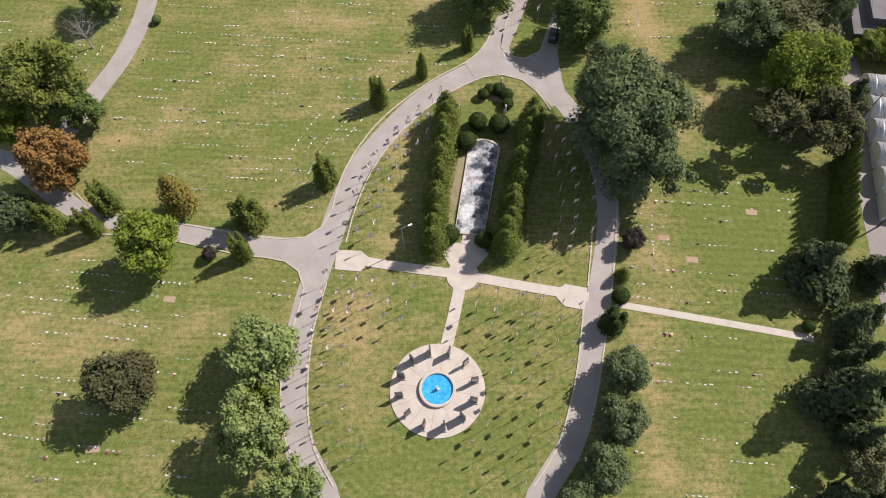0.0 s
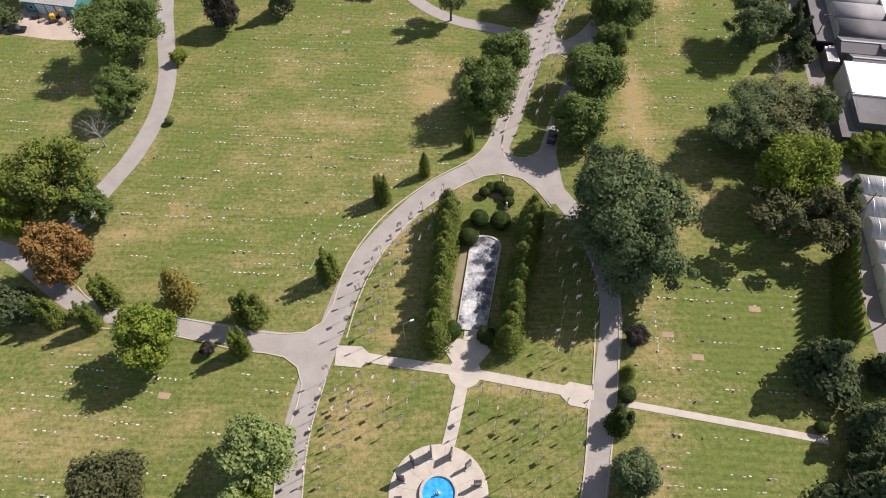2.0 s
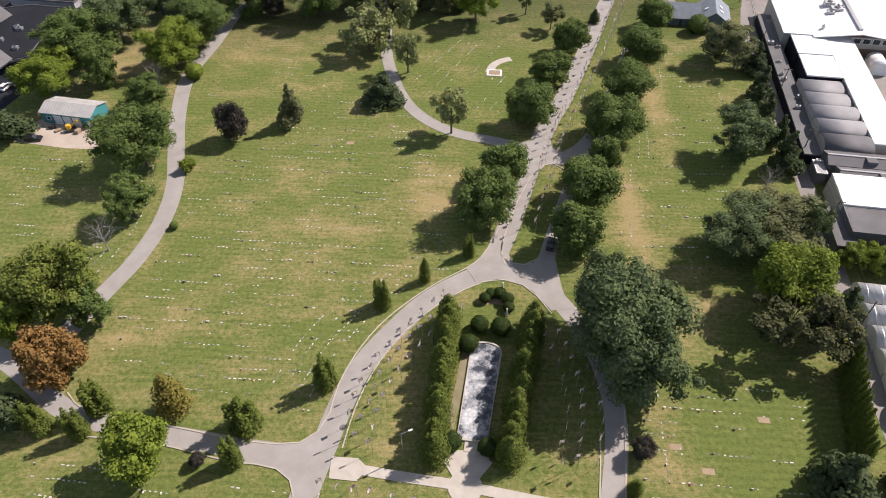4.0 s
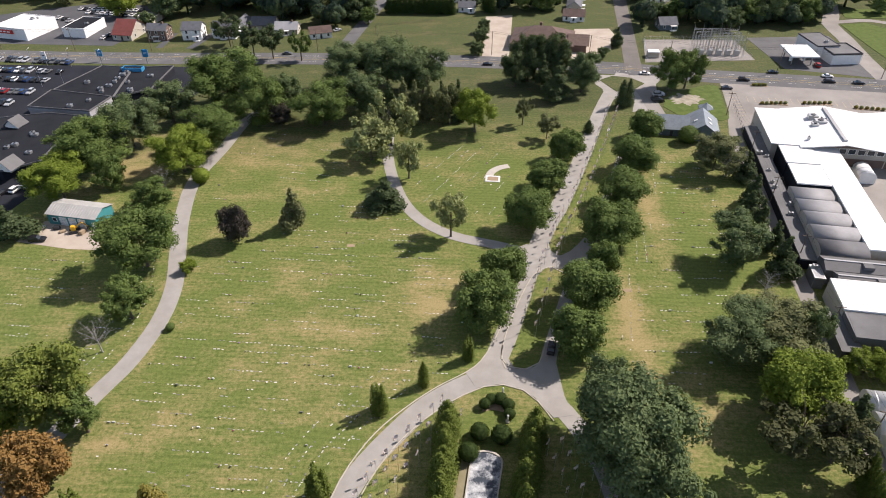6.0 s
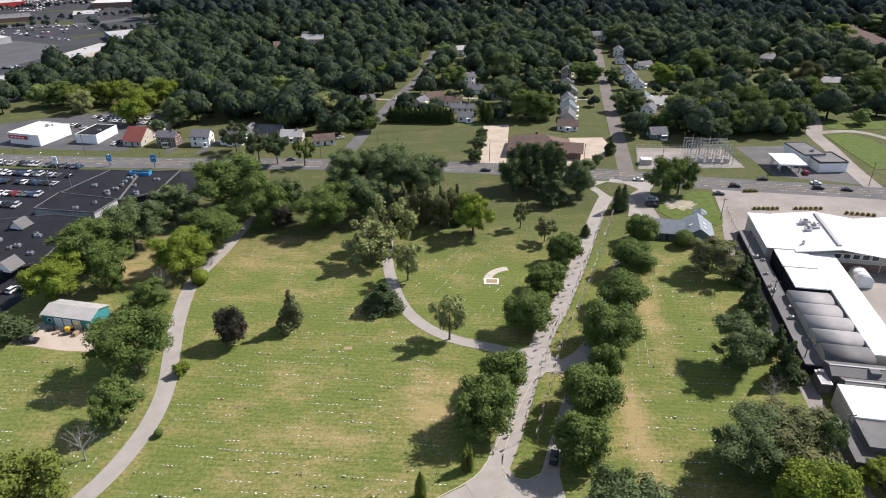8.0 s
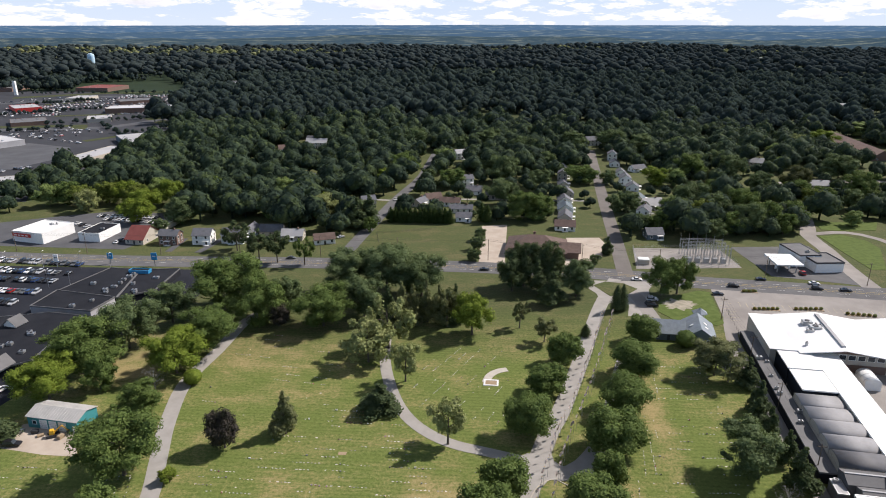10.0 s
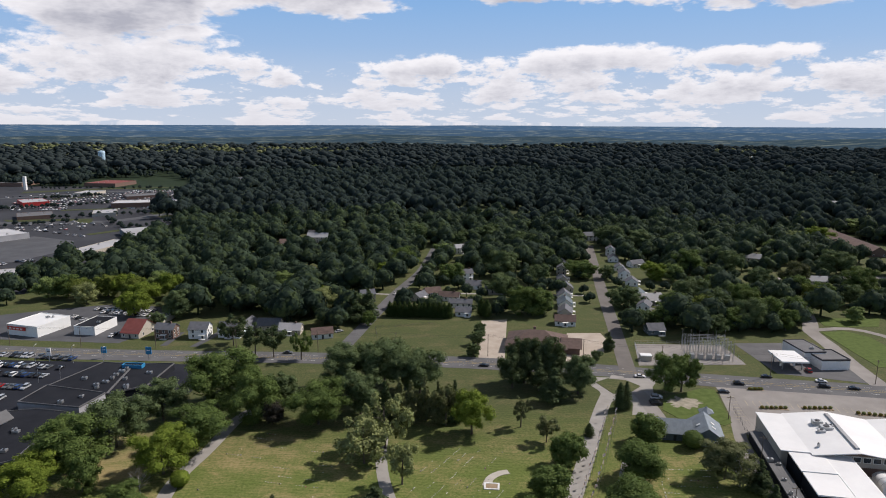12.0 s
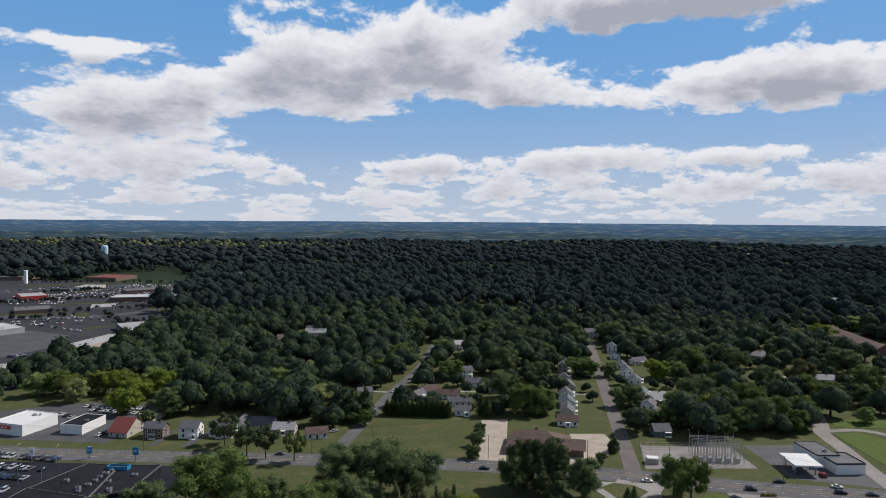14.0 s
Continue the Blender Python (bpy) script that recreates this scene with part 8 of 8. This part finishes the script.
                    fs += [(i + 4, i + 5, i + 6, i + 7), (i, i + 1, i + 5, i + 4), (i + 1, i + 2, i + 6, i + 5), (i + 2, i + 3, i + 7, i + 6), (i + 3, i, i + 4, i + 7)]
    m, t, b = material("mixed_car_paint", 0.3, 0.0, 0.5)
    isle = t.nodes.new("ShaderNodeNewGeometry").outputs["Random Per Island"]
    t.links.new(ramp(t, isle, [(0.0, (0.02, 0.02, 0.025)), (0.4, (0.10, 0.10, 0.11)), (0.6, (0.30, 0.31, 0.32)), (0.85, (0.70, 0.70, 0.70)), (1.0, (0.25, 0.03, 0.03))]), b.inputs["Base Color"])
    tagged(new("parked_cars", mesh_from_arrays("parked_cars", vs, fs, m)), "rows of small parked cars on distant lots", "cars", kind="stuff")


distant_cars([((-560.0, 985.0), (150.0, 60.0), (40.0, -130.0), 8, 34), ((-500.0, 1055.0), (80.0, 12.0), (6.0, -40.0), 3, 22), ((-590.0, 905.0), (70.0, 10.0), (60.0, -110.0), 6, 18), ((-470.0, 690.0), (90.0, 14.0), (20.0, -50.0), 3, 18), ((-420.0, 905.0), (60.0, 30.0), (20.0, -50.0), 4, 14)], 77)
VERGE = worn("dull_roadside_turf", (0.034, 0.044, 0.020), (0.080, 0.088, 0.040), 0.05, 0.6, 0.95, spec=0.1)
for pts in ([(-494.4, 732.9), (-400.3, 746.3), (-383.5, 712.7), (-392.0, 708.0), (-412.0, 728.0), (-480.0, 718.0)], [(-650.0, 1010.0), (-560.0, 1070.0), (-430.0, 1118.0), (-435.0, 1128.0), (-570.0, 1092.0), (-660.0, 1035.0)], [(-480.0, 822.0), (-405.0, 842.0), (-400.0, 832.0), (-474.0, 811.0)], [(-560.0, 940.0), (-505.0, 985.0), (-498.0, 978.0), (-552.0, 930.0)], [(-352.0, 640.0), (-318.0, 690.0), (-310.0, 684.0), (-344.0, 634.0)]):
    slab("lot_verge", pts, 0.16, VERGE, "dull green verge between distant lots", "ground", depth=0.4)


def water_tower(x, y):
    root = empty("water_tower", x, y, land_height(x, y), 0, "pale blue water tower above the distant woods", "water tower")
    bm = bmesh.new()
    turned(bm, [(3.0, 0), (2.2, 5), (2.2, 18)], 20)
    part("column", bm, SLATE_BLUE, root)
    bm = bmesh.new()
    turned(bm, [(2.2, 17), (6.5, 20), (7.6, 23), (7.8, 38), (6.8, 41), (3.5, 42.5), (0.4, 43)], 28)
    part("tank", bm, plain("tower_paint", (0.42, 0.58, 0.68), 0.5), root)


water_tower(-807.5, 1570.0)
tower = tagged(mesh_object("chimney_stack", box(-2.2, -2.2, 0, 2.2, 2.2, 22, 0.2), WHITE), "pale square stack beside distant stores", "stack")
tower.matrix_basis = pose(-674.5, 1062.4, 0)

# ---- street trees ----
for kind, mat, p, h, words in (("round", MAPLE, (46.5, 368.5, 10.5), 17, "large green tree beside the church hall"), ("round", MAPLE, (7.5, 448.3, 9.9), 13, "green garden tree behind the houses"), ("round", OAK, (38.9, 423.2, 10.9), 11, "dark green garden tree behind the houses"),
                               ("round", MAPLE, (99.2, 460.2, 12.2), 13, "green tree beside the side street"), ("round", OAK, (113.2, 384.6, 7.9), 13, "dark green tree beside the side street"), ("round", OAK, (111.1, 349.2, 6.2), 9, "dark tree beside a house"),
                               ("open", MAPLE, (120.8, 345.9, 9.3), 13, "green tree beside a house"), ("round", LIME, (151.3, 453.6, 9.6), 13, "bright yellow-green tree among houses"), ("round", LIME, (-40.3, 451.2, 5.6), 13, "bright yellow-green tree beside the side street"),
                               ("round", LIME, (-180.5, 384.5, 10.2), 15, "bright yellow-green tree behind the stores"), ("round", PALE, (-215.7, 386.7, 7.2), 14, "pale green tree behind the stores"), ("round", PALE, (-69.4, 372.8, 9.9), 14, "light green tree at the woods' edge"),
                               ("column", YEW, (23.0, 365.1, 3.6), 11, "dark evergreen beside the gravel lot"), ("column", YEW, (26.0, 361.7, 3.2), 11, "dark evergreen beside the gravel lot"), ("column", YEW, (34.1, 372.2, 2.0), 6, "small dark evergreen in a garden"),
                               ("round", OAK, (18.0, 315.9, 3.7), 7, "dark shrub tree beside the gravel lot"), ("round", OAK, (20.2, 329.6, 3.3), 7, "dark shrub tree beside the gravel lot"), ("round", OAK, (15.2, 299.4, 3.5), 6, "dark shrub tree by the main road"),
                               ("cone", SPRUCE, (82.2, 308.4, 3.6), 9, "dark conifer beside the side street"), ("round", OAK, (73.0, 294.7, 2.9), 4.5, "dark round shrub tree at the corner"), ("cone", SPRUCE, (-41.5, 359.9, 7.4), 17, "tall dark spruce beside the side street"),
                               ("cone", SPRUCE, (-47.8, 354.1, 7.3), 17, "tall dark spruce beside the side street"), ("column", YEW, (-16.7, 438.6, 2.5), 7, "small dark conifer beside the side street")):
    tree(kind, mat, *p, h, words, start=0.06)

# ---- woods ----
LOT_TREES = [((-576.6, 922.8), (-507.6, 991.9), 22), ((-551.8, 813.7), (-447.1, 887.1), 24), ((-442.7, 747.5), (-317.3, 809.7), 26), ((-463.1, 680.7), (-402.9, 722.2), 12), ((-385.0, 749.0), (-299.6, 628.5), 14), ((-674.1, 1081.1), (-425.5, 1091.0), 26), ((-324.9, 676.4), (-288.0, 733.6), 10)]


def near_line(x, y, line, width):
    for (ax, ay), (bx, by) in zip(line, line[1:]):
        dx, dy = bx - ax, by - ay
        s = max(0.0, min(1.0, ((x - ax) * dx + (y - ay) * dy) / (dx * dx + dy * dy)))
        if math.hypot(x - ax - s * dx, y - ay - s * dy) < width:
            return True
    return False


CLEARINGS = [
    FAR_LOT,
    [(-622.1, 1122.5), (-682.2, 1283.1), (-546.6, 1316.9), (-467.5, 1241.7), (-389.6, 1020.6)],
    [(-269.6, 305.8), (-283.9, 379.6), (-213.2, 399.3), (-164.7, 393.3), (-144.3, 357.9), (-67.1, 338.1), (-51.6, 315.5), (-58.5, 291.8), (-205.0, 290.9)],
    [(-42.8, 364.3), (-32.8, 362.2), (6.0, 358.1), (94.4, 365.5), (96.1, 325.3), (80.4, 278.6), (-47.9, 291.9)],
    [(92.7, 334.5), (152.8, 327.6), (192.5, 335.3), (210.0, 355.6), (256.8, 309.3), (205.2, 243.7), (76.9, 265.7)],
    [(108.3, 346.4), (129.4, 344.6), (125.5, 325.5), (96.1, 325.3)],
    [(207.1, 350.3), (229.6, 372.4), (258.6, 366.9), (293.8, 356.3), (244.5, 293.7), (200.5, 308.9)],
    [(402.0, 662.0), (408.0, 577.9), (405.0, 486.0), (338.0, 480.0), (340.0, 540.0), (352.0, 600.0), (366.0, 655.0)],
    [(-113.7, 425.9), (-91.7, 429.2), (-86.9, 414.4), (-107.1, 407.2)],
    [(-262.0, 384.0), (-160.0, 391.0), (-158.0, 416.0), (-262.0, 420.0)],
    [(-136.7, 363.5), (-100.2, 372.9), (-95.7, 355.1), (-131.0, 347.5)],
]
GARDENS = [  # house plots with scattered trees
    [(-21.7, 481.2), (115.1, 502.9), (91.1, 365.5), (-32.5, 358.9)],
    [(135.9, 573.7), (156.2, 574.0), (139.6, 464.8), (214.3, 465.7), (190.2, 403.4), (136.5, 383.5), (116.8, 334.7), (83.7, 334.5)],
    [(236.0, 504.5), (352.5, 506.1), (286.2, 391.2), (226.3, 384.3), (200.3, 417.4)],
]
# outlines of the far canopy that gets the sunlit leaf colour
SUNLIT_STRIPS = [[(-1750.0, 2060.0), (-900.0, 2050.0), (-260.0, 2110.0), (-230.0, 2430.0), (-1000.0, 2560.0), (-1750.0, 2480.0)], [(850.0, 2050.0), (1150.0, 2060.0), (1150.0, 2240.0), (860.0, 2250.0)], [(120.0, 2480.0), (700.0, 2380.0), (760.0, 2480.0), (130.0, 2600.0)]]
WOOD_ROADS = [MAIN, STREET_A, STREET_B, STREET_C, [(221.0, 453.7), (266.5, 462.8), (323.8, 463.5)]]


def wooded(x, y):
    if y < 262 + 0.13 * abs(x) * (x < 0) or y < 305 - 0.17 * x:
        return False
    if any(inside(c, x, y) for c in CLEARINGS):
        return False
    if any(abs(x - hx) < 16.0 and -0.075 * hy < y - hy < 9.0 for hx, hy in FAR_HOUSES):
        return False
    if any(near_line(x, y, r, 7.2) for r in WOOD_ROADS):
        return False
    if any(math.hypot(x - hx, y - hy) < 8.5 or (abs(x - hx) < 7.0 and -17.0 < y - hy < 4.0) for hx, hy in HOUSES):
        return False
    if any(inside(c, x, y) for c in GARDENS) and (x * 7.3 + y * 3.1) % 1.0 > 0.66:
        return False
    return True


def crown_templates(count, leaves, core, size):
    """Rounded broadleaf crowns of several lobes with sprays of leaves over them, one wide, on a short stem."""
    out = []
    for seed in range(count):
        rng = np.random.default_rng(90 + seed)
        k = max(core, 2)
        ang = rng.uniform(0, 6.28) + np.arange(k) * 2.4
        far = rng.uniform(0.30, 0.52, k)
        c = np.stack([far * np.cos(ang), far * np.sin(ang), rng.uniform(0.62, 1.0, k)], 1)
        c[0] = (0.05, 0.0, 1.02)
        r = rng.uniform(0.36, 0.50, k)
        r[0] = 0.56
        verts, faces, n = [], [], 0
        if leaves:
            pick = rng.integers(0, k, leaves * 3)
            d = unit(rng, leaves * 3)
            d[:, 2] = np.abs(d[:, 2]) * 1.25 - 0.35
            d /= np.linalg.norm(d, axis=1, keepdims=True)
            p = c[pick] + d * r[pick][:, None] * rng.uniform(0.94, 1.10, leaves * 3)[:, None]
            gap = np.linalg.norm(p[:, None] - c[None], axis=2) / r[None]
            keep = np.where((gap > 0.90).all(1))[0][:leaves]
            nrm = d[keep] + 0.45 * unit(rng, len(keep))
            nrm /= np.linalg.norm(nrm, axis=1, keepdims=True)
            v, f = leaf_quads(rng, p[keep], nrm, size)
            verts.append(v)
            faces += [tuple(q) for q in f]
            n = len(v)
        for ci, ri in zip(c, r):
            jag = BALL_V * rng.uniform(0.88, 1.10, (len(BALL_V), 1))
            verts.append(ci + jag * ri)
            faces += [tuple(n + i for i in q) for q in BALL_F]
            n += len(BALL_V)
        stem = np.array([(0.07, 0, -0.1), (-0.05, 0.06, -0.1), (-0.05, -0.06, -0.1), (0.03, 0, 1.0), (-0.03, 0.03, 1.0), (-0.03, -0.03, 1.0)])
        verts.append(stem)
        faces += [(n, n + 1, n + 4, n + 3), (n + 1, n + 2, n + 5, n + 4), (n + 2, n, n + 3, n + 5)]
        out.append((np.concatenate(verts), faces))
    return out


def plant_woods(name, near, far, spacing, templates, size, mat, label, seed, spread=37):
    """Crowns on a jittered plan from near to far; those in the strips painted as sunlit are yellower and smaller."""
    rng = random.Random(seed)
    lean, lift = (0.60, 0.45) if near > 1000 else (1.0, 0.0)
    stands = {False: ([], [], [0]), True: ([], [], [0])}
    y = 250.0
    while y < far:
        half = min(far, y * math.tan(radians(spread)) + 90)
        x = -half - spacing * rng.random()
        while x < half:
            px, py = x + rng.uniform(-0.6, 0.6) * spacing, y + rng.uniform(-0.6, 0.6) * spacing
            pick, grow, spin = rng.randrange(len(templates)), rng.choice((0.5, 0.66, 0.82, 0.95, 1.05, 1.2, 1.42)) * rng.uniform(0.9, 1.12), rng.uniform(0, 6.28)
            x += spacing
            r = math.hypot(px, py)
            edge = r + 110 * noise.noise(Vector((px / 90, py / 90, 0.5))) + rng.uniform(-45, 45)
            if edge < near * (near > 300) or edge >= far or not wooded(px, py):
                continue
            v, f = templates[pick]
            sunlit = py > 1700 and any(inside(c, px, py) for c in SUNLIT_STRIPS) and noise.noise(Vector((px / 60, py / 60, 2.2))) > -0.12
            s = size * grow * (0.66 if any(inside(g, px, py) for g in GARDENS) else 1.0) * (0.8 if sunlit else 1.0)
            c, q = math.cos(spin) * s, math.sin(spin) * s
            w = np.stack([v[:, 0] * c - v[:, 1] * q + px, v[:, 0] * q + v[:, 1] * c + py, (v[:, 2] * lean + lift) * s * rng.uniform(0.88, 1.14) + land_height(px, py)], 1)
            vs, fs, base = stands[sunlit]
            vs.append(w)
            fs.extend([tuple(i + base[0] for i in face) for face in f])
            base[0] += len(v)
        y += spacing
    for sunlit, (vs, fs, _) in stands.items():
        if vs:
            me = mesh_from_arrays(name, np.concatenate(vs).tolist(), fs, SUNLIT_WOODS if sunlit else mat)
            me.polygons.foreach_set("use_smooth", [True] * len(me.polygons))
            tagged(new("sunlit_woods" if sunlit else name, me), "strip of distant woods tinted pale yellow-green as sunlit" if sunlit else label, "woods", kind="stuff")


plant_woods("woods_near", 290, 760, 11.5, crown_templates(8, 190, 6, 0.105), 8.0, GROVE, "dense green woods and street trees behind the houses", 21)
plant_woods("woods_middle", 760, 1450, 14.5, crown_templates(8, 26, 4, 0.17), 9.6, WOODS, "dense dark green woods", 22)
plant_woods("woods_far", 1450, 2950, 20.5, crown_templates(8, 0, 2, 0.3), 14.0, HAZED_WOODS, "dense dark green distant woods", 23, 38)


def lot_trees():
    """Small planted trees in rows between the distant lots."""
    rng = random.Random(61)
    shapes = crown_templates(3, 20, 4, 0.25)
    vs, fs, base = [], [], 0
    for (ax, ay), (bx, by), n in LOT_TREES:
        for k in range(n):
            q = (k + rng.uniform(-0.3, 0.3)) / n
            v, f = shapes[rng.randrange(3)]
            size = rng.uniform(2.2, 4.2)
            vs.append(v * size + (ax + (bx - ax) * q, ay + (by - ay) * q + rng.uniform(-6, 6), 0))
            fs.extend([tuple(i + base for i in face) for face in f])
            base += len(v)
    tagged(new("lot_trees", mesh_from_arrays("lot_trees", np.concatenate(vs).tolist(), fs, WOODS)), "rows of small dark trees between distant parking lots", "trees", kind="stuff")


lot_trees()
for p, turn, paint in (((87.2, 251.6), 5, 2), ((85.0, 246.5), 5, 1)):
    car(*p, turn, paint, "suv", "before the cemetery office")
for p, q, n in (((-208.9, 360.7), (-193.2, 350.3), 5), ((-170.9, 327.4), (-167.4, 336.7), 5), ((-203.8, 376.6), (-168.6, 372.4), 14), ((-196.9, 369.8), (-167.3, 363.3), 11)):
    for k in range(n):
        e = k / (n - 1)
        car(p[0] + (q[0] - p[0]) * e, p[1] + (q[1] - p[1]) * e, 80, (k * 7) % 6 if (k * 7) % 6 < 3 else 0, "sedan", "parked beside a roadside store", "cars beside the stores")

# lighter trees among the stores, houses and woods
for mat, p, h, words in ((FRESH, (-247.0, 400.0, 8.5), 14, "light green tree behind the stores"), (MAPLE, (-236.0, 403.0, 8.8), 15, "green tree behind the stores"), (SUNNY, (-191.5, 398.5, 8.0), 14, "yellowing tree behind the stores"), (LIME, (-171.0, 402.0, 9.0), 16, "bright yellow-green tree behind the stores"), (SUNNY, (-224.7, 397.8, 8.0), 14, "yellowing tree behind the stores"), (SUNNY, (-212.6, 406.5, 8.1), 14, "yellowing tree behind the stores"), (LIME, (-200.1, 405.6, 8.1), 15, "bright yellow-green tree behind the stores"),
                         (FRESH, (-183.1, 411.9, 8.3), 15, "light green tree behind the stores"), (MAPLE, (-151.5, 418.6, 9.1), 15, "green tree behind the roadside houses"), (FRESH, (-101.1, 413.7, 8.3), 15, "light green tree behind the roadside houses"),
                         (LIME, (-70.2, 382.7, 6.7), 13, "yellow-green tree behind the roadside houses"), (MAPLE, (170.8, 405.3, 9.2), 15, "green tree near the substation"), (FRESH, (282.5, 539.1, 10.4), 14, "light green tree beside the cross street"),
                         (FRESH, (425.9, 663.9, 14.5), 14, "light green tree by the brown terrace"), (MAPLE, (227.7, 406.5, 8.9), 15, "green tree behind the service store"), (MAPLE, (135.5, 372.1, 7.5), 13, "green tree beside a house")):
    tree("round", mat, *p, h, words, start=0.08)

# garden and street trees among the houses
for p, h in (((-27.6, 476.8, 10.6), 19), ((183.0, 470.8, 11.2), 19), ((177.5, 376.0, 9.7), 17), ((180.5, 349.6, 8.9), 16), ((154.9, 338.9, 7.4), 13), ((271.6, 410.4, 10.9), 19), ((238.2, 396.2, 7.4), 13), ((200.0, 357.4, 8.1), 14), ((185.5, 339.7, 7.0), 12), ((-98.2, 367.0, 5.2), 9), ((-39.8, 346.2, 4.4), 8),):
    tree("round", MAPLE, *p, h, "green garden tree among the houses", start=0.08)
for p, h in (((-9.3, 468.3, 5.0), 9), ((-23.3, 591.5, 13.0), 19), ((18.2, 578.0, 8.2), 14), ((43.1, 589.6, 13.0), 19), ((44.3, 464.7, 11.7), 19), ((39.5, 402.1, 8.7), 15), ((34.6, 495.8, 6.2), 11), ((67.8, 442.1, 8.0), 14), ((82.3, 505.6, 8.2), 14), ((72.5, 549.2, 12.3), 19), ((116.4, 573.8, 11.4), 19), ((153.0, 586.6, 13.0), 19), ((118.5, 458.2, 5.9), 10), ((105.7, 382.8, 6.4), 11), ((172.2, 559.2, 12.9), 19), ((198.2, 545.9, 11.3), 19), ((151.6, 386.6, 10.4), 18), ((159.3, 366.6, 9.0), 16), ((213.2, 495.9, 9.6), 17), ((213.1, 473.5, 10.1), 18), ((167.8, 341.9, 9.6), 17), ((143.4, 331.8, 6.6), 11), ((216.3, 431.9, 7.7), 14), ((289.9, 468.3, 13.0), 19), ((253.1, 389.1, 7.5), 13), ((-153.9, 340.4, 5.4), 9), ((-149.8, 360.2, 9.2), 16), ((-46.4, 366.7, 6.7), 12),):
    tree("round", OAK, *p, h, "dark green garden tree among the houses", start=0.08)
for p, h in (((2.3, 515.7, 8.7), 15), ((162.6, 449.7, 7.7), 13), ((232.4, 354.9, 5.3), 9),):
    tree("round", FRESH, *p, h, "light green garden tree among the houses", start=0.08)
for p, h in (((147.3, 359.6, 7.7), 14), ((228.3, 390.3, 7.3), 13),):
    tree("round", SUNNY, *p, h, "yellowing garden tree among the houses", start=0.08)
for p, h in (((262.9, 501.3, 6.0), 11), ((338.9, 581.4, 13.0), 19), ((-176.0, 362.2, 8.7), 15),):
    tree("round", LIME, *p, h, "bright yellow-green garden tree among the houses", start=0.08)
for p, h in (((243.5, 438.9, 9.8), 17),):
    tree("round", DUSKY, *p, h, "dull brown-green garden tree among the houses", start=0.08)
for p, h in (((317.7, 577.2, 9.3), 16),):
    tree("round", PALE, *p, h, "pale green garden tree among the houses", start=0.08)
tree("round", MAPLE, 57.5, 371.0, 9.0, 15, "green tree beside the church hall", start=0.08)
